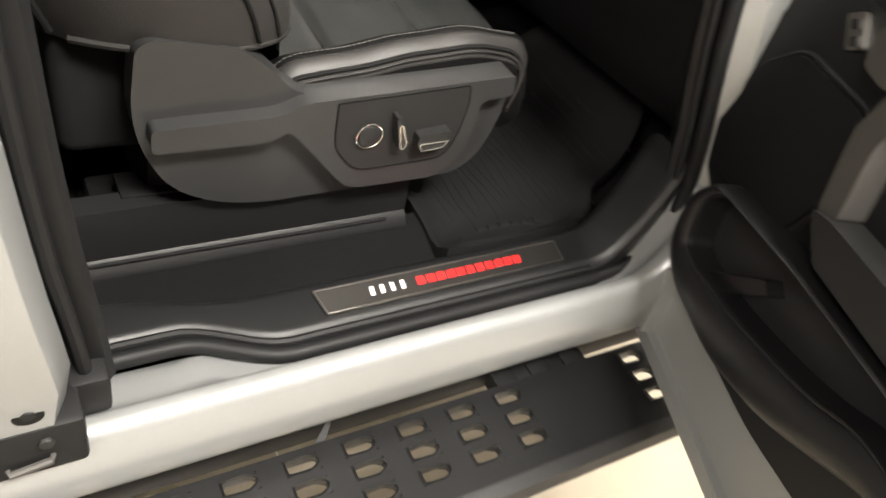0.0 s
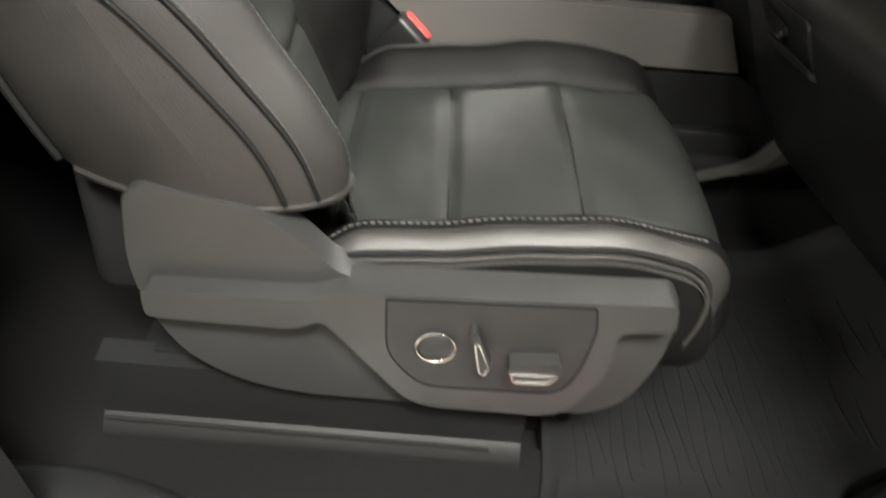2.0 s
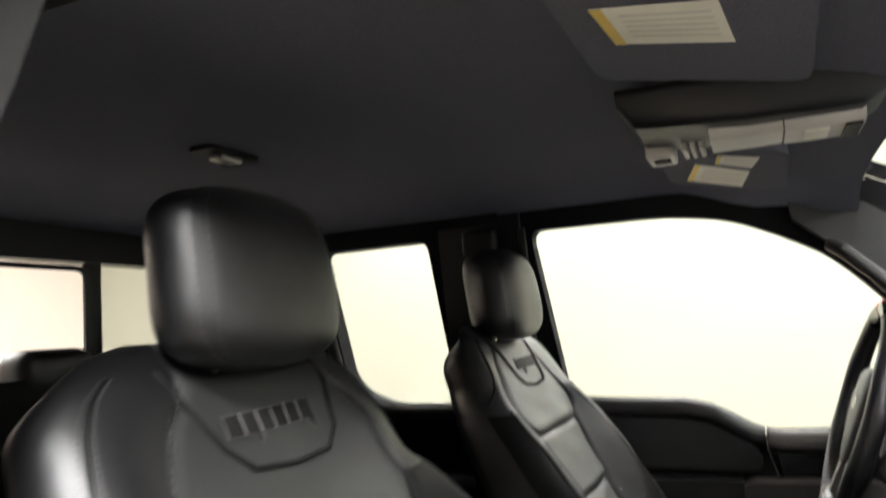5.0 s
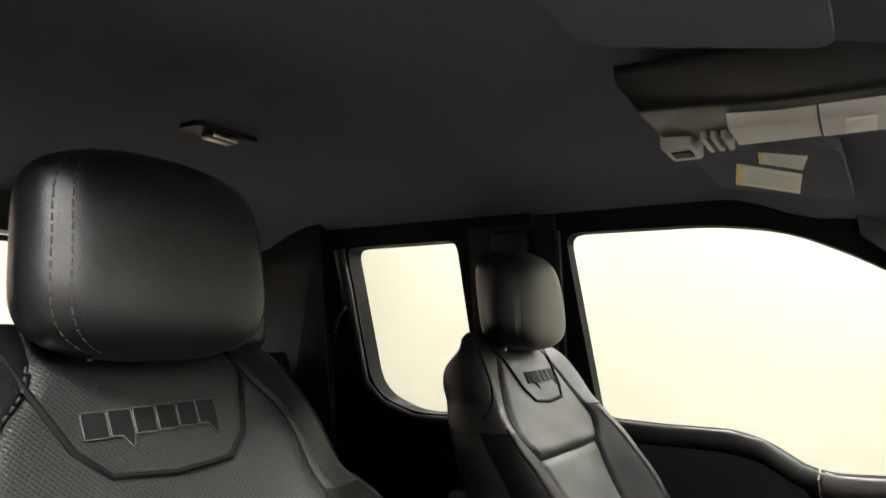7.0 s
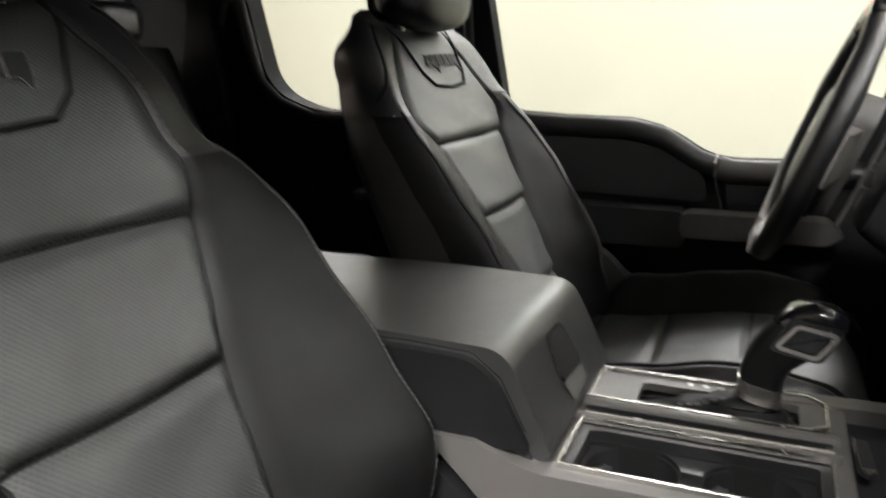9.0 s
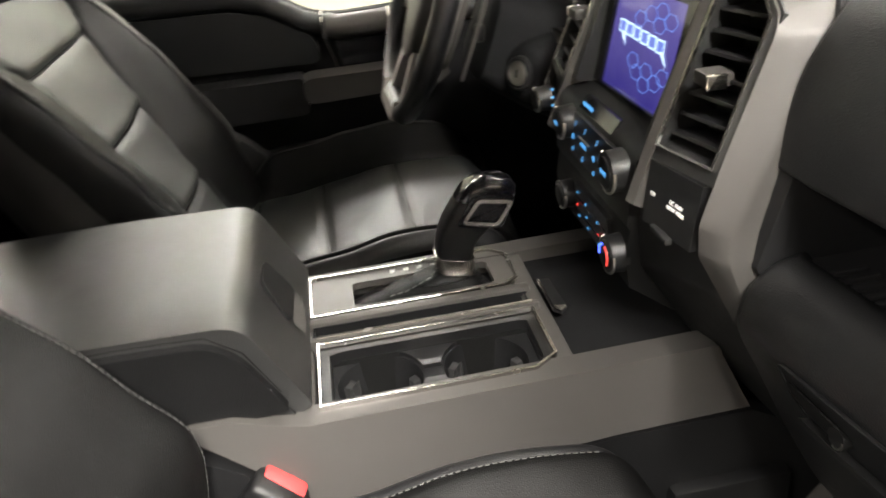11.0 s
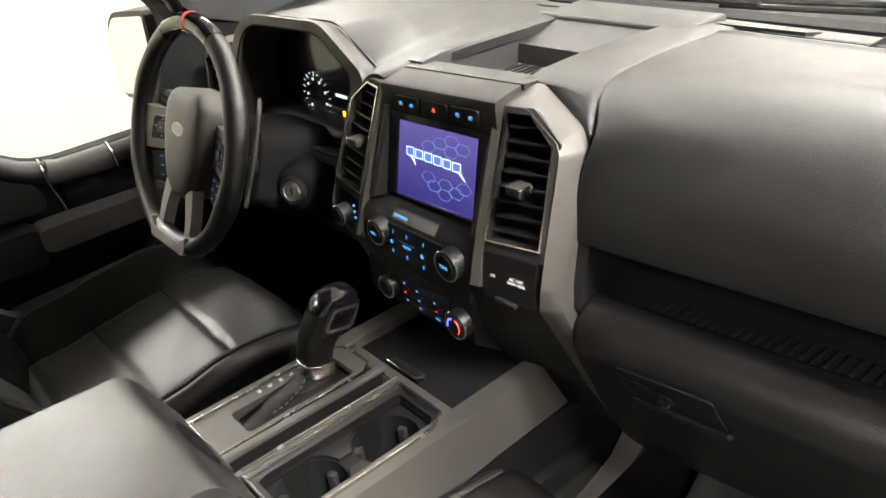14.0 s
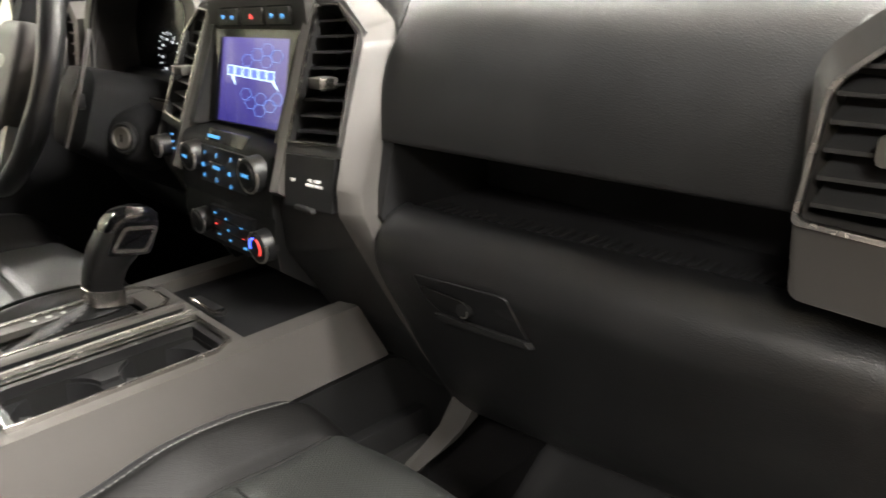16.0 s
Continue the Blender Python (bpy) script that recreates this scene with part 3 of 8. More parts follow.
part("handle_recess", add_box(BM(), (-0.372, -0.835, 1.07), (-0.3535, -0.812, 1.18), 0.004), "black", rdoor)

# ---- cab shell ----
shell = thing("cab_roof", (-0.4, 0, 1.8), "silver truck cab roof skin", "roof", kind="structure")
roof_poly = lambda y: 1.86 - 0.06 * (abs(y) / 0.8) ** 2.5
part("roof_skin", loft(BM(), [[(x, y, roof_poly(y) - 0.02 * step(0.0, 0.4, x)) for y in ys] + [(x, y, roof_poly(y) + 0.012 - 0.02 * step(0.0, 0.4, x)) for y in ys[::-1]] for ys in [[-0.82 + 0.0683 * i for i in range(25)]] for x in (-1.45, -1.2, -0.6, 0.0, 0.2, 0.36)]), "paint", shell)

HZ = [(0.0, 1.765), (0.45, 1.76), (0.62, 1.745), (0.70, 1.715), (0.76, 1.685)]
HZR = [(0.0, 1.765), (0.40, 1.76), (0.55, 1.745), (0.62, 1.725), (0.67, 1.715)]


def liner_z(x, y):
    z = ease(abs(y), HZ if y > 0 else HZR)
    return z - 0.055 * step(-0.08, 0.12, x) - 0.03 * step(0.12, 0.3, x) - 0.05 * step(-1.15, -1.38, x)


liner_ys = [-0.67 + 0.04 * i for i in range(36)]
liner = part("ceiling_liner", loft(BM(), [[(x, y, liner_z(x, y)) for y in liner_ys] + [(x, y, liner_z(x, y) + 0.02) for y in liner_ys[::-1]] for x in [-1.4 + 0.05 * i for i in range(35)]]), "headliner", kind="structure")
tagged(liner, "black cloth headliner of the truck cab", "headliner")

# passenger side header over the open door
header = thing("door_header_right", (0, -0.7, 1.72), "dark door opening header with a rubber seal and silver rail", "door header", kind="structure")
part("header_trim", add_prism(BM(), [(-1.4, -0.64, 1.715), (-1.4, -0.672, 1.692), (-1.4, -0.70, 1.70), (-1.4, -0.72, 1.745), (-1.4, -0.66, 1.79)], (1.62, 0, 0), 0.008), "trim", header)
part("header_rail", add_prism(BM(), [(-1.4, -0.722, 1.72), (-1.4, -0.745, 1.735), (-1.4, -0.78, 1.775), (-1.4, -0.80, 1.835), (-1.4, -0.72, 1.80)], (1.65, 0, 0), 0.006), "paint", header)

# rear wall and rear window
rear = thing("cab_rear_wall", (-1.4, 0, 1.0), "black trimmed rear cab wall with a three pane window", "cab wall", kind="structure")
win_out = rpoly([(-0.80, 0.6), (0.80, 0.6), (0.80, 1.73), (-0.80, 1.73)], 0.02, 3)
win_in = rpoly([(-0.73, 1.36), (0.73, 1.36), (0.715, 1.635), (-0.715, 1.635)], 0.05, 5)
cen = (0, 1.5)
fo, fi = fan(win_out, cen, 120), fan(win_in, cen, 120)
part("wall_trim", add_ring(BM(), [(-1.36, y, z) for y, z in fo], [(-1.36, y, z) for y, z in fi], (-0.06, 0, 0)), "trim", rear)
for y in (-0.27, 0.27):
    part("window_bar", add_box(BM(), (-1.385, y - 0.02, 1.34), (-1.365, y + 0.02, 1.65), 0.004), "trim", rear)
for a, b in ((-0.74, -0.25), (-0.25, 0.25), (0.25, 0.74)):
    pane = part("pane", add_box(BM(), (-1.384, a, 1.35), (-1.38, b, 1.645)), "glass", rear)
    pane.visible_shadow = False
part("slider_frame", add_ring(BM(), plane_pts((-1.366, 0, 0), (0, 1, 0), (0, 0, 1), rpoly([(-0.25, 1.37), (0.25, 1.37), (0.25, 1.625), (-0.25, 1.625)], 0.03, 4)),
                              plane_pts((-1.366, 0, 0), (0, 1, 0), (0, 0, 1), rpoly([(-0.236, 1.382), (0.236, 1.382), (0.236, 1.613), (-0.236, 1.613)], 0.025, 4)), (0.006, 0, 0)), "trim", rear)


# ---- driver's side: door, rear access door, pillars ----
def side_ring(name, outer, hole, centre, y0, y1, mat, parent, lean=0.0, n=220):
    """A wall in the x-z plane with an opening through it; lean: how much it tips inwards with height."""
    ro, ri = fan(outer, centre, n), fan(hole, centre, n)
    f = lambda p, y: (p[0], y - lean * max(0.0, p[1] - 1.2), p[1])
    bm = BM()
    loops = [[bm.verts.new(f(p, y0)) for p in ro], [bm.verts.new(f(p, y1)) for p in ro], [bm.verts.new(f(p, y1)) for p in ri], [bm.verts.new(f(p, y0)) for p in ri]]
    for a in range(4):
        lo, hi = loops[a], loops[(a + 1) % 4]
        for i in range(n):
            bm.faces.new((lo[i], lo[(i + 1) % n], hi[(i + 1) % n], hi[i]))
    return part(name, bm, mat, parent)


FRONT_WIN = rpoly([(-0.375, 1.235), (-0.24, 1.225), (-0.09, 1.222), (-0.02, 1.20), (0.05, 1.155), (0.10, 1.145), (0.31, 1.15), (0.345, 1.24), (0.385, 1.36), (0.335, 1.43), (0.245, 1.525), (0.15, 1.58), (0.04, 1.63), (-0.1, 1.652), (-0.425, 1.655)],
                  [0.03, 0.05, 0.03, 0.04, 0.04, 0.03, 0.03, 0.05, 0.03, 0.05, 0.05, 0.05, 0.05, 0.05, 0.03], 4)
REAR_WIN = rpoly([(-0.665, 1.225), (-0.86, 1.228), (-0.95, 1.265), (-0.985, 1.31), (-1.03, 1.655), (-0.70, 1.655)], [0.02, 0.06, 0.05, 0.04, 0.03, 0.03], 4)
driver_door = thing("driver_door", (0, 0.83, 0.62), "closed black driver door panel with window and graphite armrest", "truck door", kind="structure")
side_ring("door_frame", [(-0.50, 0.6), (0.9, 0.6), (0.9, 1.30), (0.42, 1.68), (0.30, 1.74), (-0.50, 1.74)], FRONT_WIN, (0.0, 1.42), 0.815, 0.86, "frame_black", driver_door, 0.16)
part("window_glass", add_prism(BM(), [(x, 0.85 - 0.16 * max(0, z - 1.2), z) for x, z in fan(inset(FRONT_WIN, -0.01), (0, 1.42), 80)], (0, 0.004, 0)), "glass", driver_door).visible_shadow = False

rear_left = thing("rear_door_left", (-0.85, 0.83, 0.62), "closed black rear access door panel with quarter window", "truck door", kind="structure")
side_ring("door_frame", [(-1.36, 0.6), (-0.50, 0.6), (-0.50, 1.74), (-1.36, 1.74)], REAR_WIN, (-0.83, 1.44), 0.80, 0.86, "frame_black", rear_left, 0.16)
part("window_glass", add_prism(BM(), [(x, 0.85 - 0.16 * max(0, z - 1.2), z) for x, z in fan(inset(REAR_WIN, -0.01), (-0.83, 1.44), 80)], (0, 0.004, 0)), "glass", rear_left).visible_shadow = False


# ---- seats ----
def seat_back_centre(v):
    return -0.125 - 0.30 * v ** 1.05


SEAM = [(0, 0.065), (0.18, 0.076), (0.41, 0.105), (0.62, 0.142), (0.70, 0.178), (0.77, 0.165), (0.82, 0.150), (0.86, 0.136), (0.90, 0.114), (1.0, 0.09)]
HALF = [(0, 0.255), (0.1, 0.285), (0.3, 0.298), (0.62, 0.292), (0.72, 0.272), (0.80, 0.258), (0.88, 0.245), (0.94, 0.215), (0.98, 0.17), (1.0, 0.12)]
RISE = [(0, 0.06), (0.12, 0.085), (0.26, 0.115), (0.43, 0.105), (0.58, 0.088), (0.70, 0.05), (0.80, 0.02), (1.0, 0.0)]
HALF_IN = [(0, 0.205), (0.1, 0.228), (0.3, 0.240), (0.58, 0.243), (0.68, 0.232), (0.735, 0.208), (0.80, 0.203), (0.88, 0.196), (0.94, 0.18), (0.98, 0.155), (1.0, 0.11)]
RISE_IN = [(0, 0.015), (0.08, 0.042), (0.15, 0.070), (0.20, 0.085), (0.25, 0.092), (0.32, 0.086), (0.41, 0.078), (0.5, 0.062), (0.6, 0.05), (0.69, 0.015), (0.75, 0.0), (1.0, 0.0)]
# seat fits: seam, half width and bolster rise of the inboard side, forward wrap of the inboard shoulder, rise and width of the outboard side
PASSENGER_FIT = dict(seam_in=[(0, 0.065), (0.18, 0.076), (0.41, 0.100), (0.60, 0.134), (0.70, 0.140), (0.745, 0.132), (0.80, 0.130), (0.86, 0.124), (0.90, 0.110), (1.0, 0.09)],
                     wrap=[(0.45, 0.0), (0.60, 0.008), (0.72, 0.030), (0.80, 0.030), (0.90, 0.015), (1.0, 0.0)], rise_in=1.0, rise_out=1.0, wide_out=1.0)
DRIVER_FIT = dict(seam_in=SEAM, wrap=[(0.0, 0.0), (1.0, 0.0)], rise_in=0.6, rise_out=0.5, wide_out=0.94)


def seat_back_ring(v, fit):
    """Section of the backrest at height v: (w, x) from one side over the front to the other side, then the rear."""
    z = 0.87 + 0.555 * v
    ho = ease(v, HALF) * (fit["wide_out"] if v < 0.72 else fit["wide_out"] + (1 - fit["wide_out"]) * step(0.72, 0.85, v))
    seam_o, seam_i = ease(v, SEAM), ease(v, fit["seam_in"])
    hi = max(ease(v, HALF_IN), seam_i / 0.80 + 0.004)
    rise_o, rise_i = ease(v, RISE) * fit["rise_out"], ease(v, RISE_IN) * fit["rise_in"]
    wrap = ease(v, fit["wrap"])
    xf = seat_back_centre(v) - 0.02 * step(0.9, 1.0, v) ** 2
    xr = min(-0.30 - 0.40 * (z - 0.91) + 0.06 * step(0.78, 1.0, v) ** 2, xf - 0.012 - 0.038 * (1 - step(0.90, 1.0, v)))
    pts = []
    stops = [-hi, -hi * 0.80, -seam_i, seam_o, ho * 0.80, ho]
    counts = (14, 12, 30, 12, 14)
    ws = [-hi]
    for q, c_ in enumerate(counts):
        for e in range(1, c_ + 1):
            t = e / c_
            if q == 0:
                t = t ** 1.6
            if q == 4:
                t = 1 - (1 - t) ** 1.6
            ws.append(stops[q] + (stops[q + 1] - stops[q]) * t)
    n = len(ws) - 1
    for w in ws:
        s = abs(w)
        half, seam, rise = (ho, seam_o, rise_o) if w > 0 else (hi, seam_i, rise_i)
        x = xf + rise * step(seam - 0.02, half * (0.86 if w > 0 else 0.93), s)
        if w < 0:
            x += wrap * (s / seam) ** 2 if s < seam else wrap * (1 - 0.5 * step(seam, half, s))
        edge = max(0.0, (s - half * 0.84) / (half * 0.16)) if w > 0 else max(0.0, (s - half * 0.90) / (half * 0.10))
        x -= (rise * 0.55 + 0.045 - 0.036 * step(0.86, 1.0, v)) * (1 - math.sqrt(max(0.0, 1 - edge * edge)))
        x -= 0.007 * bell(s - seam, 0.005)
        if s < seam:
            for hv in (0.622, 0.409, 0.184):
                x -= 0.007 * bell((v - hv) * 0.555, 0.005) - 0.003 * bell((v - hv) * 0.555 - 0.018, 0.010)
            x += 0.006 * math.cos(s / seam * 1.4)
        x += 0.0016 * math.sin(23 * z + 17 * w) * math.sin(19 * w - 27 * z) + 0.0008 * math.sin(71 * z + 33 * w)
        pts.append((w * (1.07 if w > 0 else 1.0) - 0.022, x))
    side, x1, x0 = [], pts[-1][1], pts[0][1]
    wo_, wi_ = pts[-1][0], pts[0][0]
    for j in range(1, 9):
        t = j / 9
        side.append((wo_ - 0.045 * t * t, x1 + (xr - x1) * t))
    a0, b0 = wo_ - 0.05, -wi_ - 0.03
    rear_pts = [((a0 - b0) / 2 + (a0 + b0) / 2 * math.cos(math.pi * k / 16), xr - (0.035 - 0.025 * step(0.88, 1.0, v)) * math.sin(math.pi * k / 16)) for k in range(17)]
    inner = [(wi_ + 0.025 * t * t, x0 + (xr - x0) * t) for t in [j / 9 for j in range(8, 0, -1)]]
    return z, pts + side + rear_pts + inner, n, seam_o, ho, hi, seam_i


def chaikin(pts, times=1, c=0.14):
    """Rounds the corners of an open line of points."""
    pts = [V(p) for p in pts]
    for _ in range(times):
        out = [pts[0]]
        for a, b in zip(pts, pts[1:]):
            out += [a + (b - a) * c, b - (b - a) * c]
        pts = out + [pts[-1]]
    return pts


def collar_z(x, w):
    """Height of the seam between the side cover and the shoulder."""
    return 1.2805 + 0.016 * step(-0.29, -0.41, x) if w > 0.0 else 1.267


def seat(name, cy, s, label, fit):
    """A bucket seat: cy its centre, s the sign of the outboard side, fit its section."""
    sbr = lambda v: seat_back_ring(v, fit)
    P = lambda w, x, z: V((x, cy + s * w, z))
    top = thing(name, (0, cy, 0.63), label, "car seat", "front seats")
    # backrest, split along its seams
    NV = 90
    rings = [sbr(i / NV) for i in range(NV + 1)]
    wc = lambda w: (w + 0.022) / 1.07 if w > -0.022 else w + 0.022
    wo = lambda w: w * 1.07 - 0.022 if w > 0 else w - 0.022
    groups = collections.defaultdict(list)
    nring = len(rings[0][1])
    for i in range(NV):
        v = (i + 0.5) / NV
        n, seam = rings[i][2], rings[i][3]
        for j in range(nring):
            w = (rings[i][1][j][0] + rings[i][1][(j + 1) % nring][0]) / 2
            high = 0.87 + 0.555 * v > collar_z(rings[i][1][j][1], w)
            if j < n:
                if 26 <= j < 56:
                    kind = "insert"
                elif high:
                    kind = "shoulder"
                elif j < 14 or j >= 68:
                    kind = "edge" + ("_out" if j > 40 else "_in")
                else:
                    kind = "bolster" + ("_out" if j > 40 else "_in")
            elif high:
                kind = "shoulder"
            else:
                kind = "side"
            if rings[i][0] < 0.962 and w > 0 and kind in ("side", "edge_out"):
                continue
            groups[kind].append((i, j))
    mats = {"insert": "perforated", "shoulder": "leather_gloss", "side": "leather_side", "edge_out": "leather_side", "edge_in": "leather", "bolster_out": "leather", "bolster_in": "leather"}
    names = {"insert": "back_insert", "shoulder": "shoulder_cover", "side": "back_shell", "edge_out": "bolster_edge", "edge_in": "bolster_edge", "bolster_out": "side_bolster", "bolster_in": "side_bolster"}
    for kind, cells in groups.items():
        bm = BM()
        uv = bm.loops.layers.uv.new("UVMap")
        made = {}

        def vert(i, j):
            j %= nring
            if (i, j) not in made:
                z, ring = rings[i][0], rings[i][1]
                made[i, j] = bm.verts.new(P(ring[j][0], ring[j][1], z))
            return made[i, j]

        for i, j in cells:
            f = bm.faces.new((vert(i, j), vert(i, j + 1), vert(i + 1, j + 1), vert(i + 1, j)))
            for l, (a, b) in zip(f.loops, ((i, j), (i, j + 1), (i + 1, j + 1), (i + 1, j))):
                l[uv].uv = (rings[a][1][b % nring][0], rings[a][0] * 1.14)
        if kind == "shoulder":
            bm.faces.new([vert(NV, j) for j in range(nring)])
        part(names[kind], bm, mats[kind], top, sharp=60)
    # seam threads on the backrest
    front = lambda w, z, off=0.002: P(wo(w), _front_x(wo(w), z) + off, z)

    def _front_x(w, z):
        z0, ring, n, seam, half = sbr((z - 0.87) / 0.555)[:5]
        return lerp(w, [(p[0], p[1]) for p in ring[:n + 1]])

    shoulder_w = lambda z, sg: min(1.0, 1.0 if sg > 0 else (sbr((z - 0.87) / 0.555)[5] - 0.012) / (sbr((z - 0.87) / 0.555)[4] - 0.012)) * ease(z, [(1.285, 0.253), (1.305, 0.245), (1.334, 0.234), (1.359, 0.223), (1.381, 0.206), (1.397, 0.180), (1.410, 0.145)])
    bm = BM()
    for sg in (-1, 1):
        sewn(bm, [front(sg * (sbr((z - 0.87) / 0.555)[3 if sg > 0 else 6] + 0.007), z) for z in [1.27 + 0.01 * i for i in range(13)]])
        for k_ in ((0.80, 0.775) if sg > 0 else (0.915,)):
            sewn(bm, [front(sg * sbr((z - 0.87) / 0.555)[4 if sg > 0 else 5] * k_, z, 0.001) for z in [0.93 + 0.01 * i for i in range(36)]], 0.0045, 0.0025, 0.0007)
        for d in (-0.005, 0.005):
            sewn(bm, [front(sg * (shoulder_w(z, sg) + d), z, 0.001) for z in [1.287 + 0.008 * i for i in range(15)]], 0.004, 0.0022, 0.0006)
    part("stitching", bm, "thread_dark", top, kind="stuff")
    bm = BM()
    for sg in (-1, 1):
        add_tube(bm, [front(sg * sbr((z - 0.87) / 0.555)[4 if sg > 0 else 5] * (0.7875 if sg > 0 else 0.930), z, 0.0) for z in [0.92 + 0.01 * i for i in range(36)]], 0.0022, 6)
        add_tube(bm, [front(sg * shoulder_w(z, sg), z, 0.0) for z in [1.285 + 0.008 * i for i in range(15)]], 0.0024, 6)
    part("seam", bm, "piping", top, kind="stuff")
    bm, cross = BM(), BM()
    for sg in (-1, 1):
        add_tube(bm, [front(sg * sbr((z - 0.87) / 0.555)[3 if sg > 0 else 6], z, 0.0006) for z in [0.88 + 0.008 * i for i in range(64)]], 0.0020, 6)
    for hv in (0.622, 0.409, 0.184):
        z_, a_, b_ = 0.87 + 0.555 * hv, -sbr(hv)[6], sbr(hv)[3]
        line = [front(a_ + (b_ - a_) * k / 24, z_, 0.0008) for k in range(25)]
        add_tube(bm, line, 0.0019, 6)
        sewn(cross, [p + V((0.0012, 0, 0.0030)) for p in line], 0.0042, 0.003, 0.0008)
    part("insert_seam", bm, "piping", top, kind="stuff")
    part("cross_stitching", cross, "piping", top, kind="stuff")

    def side_at(z, d, off=0.0015):
        """A point d metres behind the foremost edge of the outboard side."""
        z0, ring, n, seam, half = sbr((z - 0.87) / 0.555)[:5]
        rise = max(p[1] for p in ring) - lerp(0.0, [(p[0], p[1]) for p in ring[:n + 1]])
        D = rise * 0.55 + 0.045
        if d < D * 0.98:
            e = math.sqrt(max(0.0, 1 - (1 - d / D) ** 2))
            w = half * (0.84 + 0.16 * e)
            p = front(w, z, 0.001)
            return p + P(off, 0, 0) - P(0, 0, 0)
        x1, xr = ring[n][1], -0.30 - 0.40 * (z - 0.91)
        t = min(1.0, (d - D) / max(0.02, x1 - xr))
        return P(half * 1.07 - 0.022 - 0.045 * t * t + off, x1 + (xr - x1) * t, z)

    def side_xz(x, z, off=0.0015):
        """The point of the outboard side at depth x and height z."""
        z0, ring, n, seam, half = sbr((z - 0.87) / 0.555)[:5]
        return P(lerp(-x, [(-p[1], p[0]) for p in ring[n - 13:n + 9]]) + off, x, z)

    def side_line(table, path, off=0.0015):
        z0, z1 = table[0][0], table[-1][0]
        low = [side_at(z0 + (z1 - z0) * i / 24, ease(z0 + (z1 - z0) * i / 24, table), off) for i in range(25)]
        line = resample(chaikin(low + [side_xz(x, z, off) for x, z in path], 2, 0.25), 0.008)
        for _ in range(14):
            line = line[:1] + [(a + b * 2 + c) / 4 for a, b, c in zip(line, line[1:], line[2:])] + line[-1:]
        return line

    L2 = ([(0.972, 0.022), (1.10, 0.029), (1.20, 0.050)], [(-0.306, 1.246), (-0.325, 1.256), (-0.345, 1.262), (-0.365, 1.266), (-0.39, 1.268), (-0.41, 1.268), (-0.43, 1.267)])
    L3 = ([(0.972, 0.048), (1.08, 0.056), (1.175, 0.082)], [(-0.311, 1.216), (-0.328, 1.225), (-0.346, 1.230), (-0.37, 1.233), (-0.40, 1.234)])
    part("side_piping", add_tube(BM(), side_line(*L3, 0.003), 0.0024, 6), "piping", top)
    part("side_piping", add_tube(BM(), side_line(*L2, 0.0028), 0.0022, 6), "piping", top)
    bm = BM()
    sewn(bm, [p + V((0, 0, 0.0070)) for p in side_line(*L2, 0.0026)], 0.004, 0.0025, 0.0007)
    part("stitching", bm, "thread_dark", top, kind="stuff")
    zs_ = [0.972 + 0.01 * i for i in range(27)]
    part("side_piping", add_tube(BM(), [side_at(z, 0.6) for z in zs_], 0.004, 6), "piping", top)
    hem = sbr((0.966 - 0.87) / 0.555)
    part("shell_hem", add_tube(BM(), [P(hem[1][j][0] - 0.004, hem[1][j][1] - 0.002, 0.966) for j in range(hem[2] - 14, hem[2] + 9)], 0.006, 8), "leather_side", top)
    part("back_core", add_box(BM(), P(0.05, -0.33, 0.80), P(0.235, -0.20, 0.985), 0.02, 3), "frame_black", top)
    # raised collar where the side cover meets the shoulder
    line = []
    ring, n = sbr((1.281 - 0.87) / 0.555)[1:3]
    for j in range(n - 27, n + 9):
        zc = collar_z(ring[j][1], 1.0)
        rz = sbr((zc - 0.87) / 0.555)[1]
        line.append(P(rz[j][0] + 0.001, rz[j][1] + 0.001, zc - 0.001))
    part("collar", add_tube(BM(), line, [0.0006 + 0.0016 * step(0, 9, k) for k in range(len(line))], 8), "leather_side", top)
    # trapezoid badge panel with embossed bars
    outline = [(w + 0.011, z) for w, z in ((-0.113, 1.40), (-0.106, 1.375), (-0.083, 1.325), (-0.06, 1.305), (0, 1.30), (0.06, 1.305), (0.083, 1.325), (0.106, 1.375), (0.113, 1.40))]
    part("badge_seam", add_tube(BM(), [front(w, z, 0.001) for w, z in outline], 0.0032, 6), "piping", top)
    for k in range(6):
        w0 = 0.083 - k * 0.0225 if s < 0 else -0.041 + k * 0.0225
        sl = -1 if s < 0 else 1
        u = lambda f, z: w0 + sl * (0.0205 * f + 0.10 * (z - 1.340))
        zb_, zt_ = 1.3335 + 0.0006 * k, 1.3535 + 0.0006 * k
        foot = {1: 0.010, 5: 0.011}.get(k, 0.0)
        q = [(u(0, zb_), zb_), (u(0.45, zb_), zb_), (u(0.62 + foot * 22, zb_ - foot - 0.0002), zb_ - foot - 0.0002), (u(1, zb_), zb_), (u(1, zt_), zt_), (u(0, zt_), zt_)]
        fine = resample([V((a, b, 0)) for a, b in q + q[:1]], 0.003)
        part("badge_outline", add_tube(BM(), [front(p.x, p.y, 0.0022) for p in fine[:-1]], 0.00045, 4, True), "thread", top)
        bm = BM()
        nq = len(q)
        lo_, hi_ = [bm.verts.new(front(a, b, 0.0002)) for a, b in q], [bm.verts.new(front(a, b, 0.0024)) for a, b in q]
        bm.faces.new(hi_)
        for e in range(nq):
            bm.faces.new((lo_[e], lo_[(e + 1) % nq], hi_[(e + 1) % nq], hi_[e]))
        part("badge_bar", bm, "piping", top, "dark embossed bar")
    # headrest
    NH, NR = 44, 72

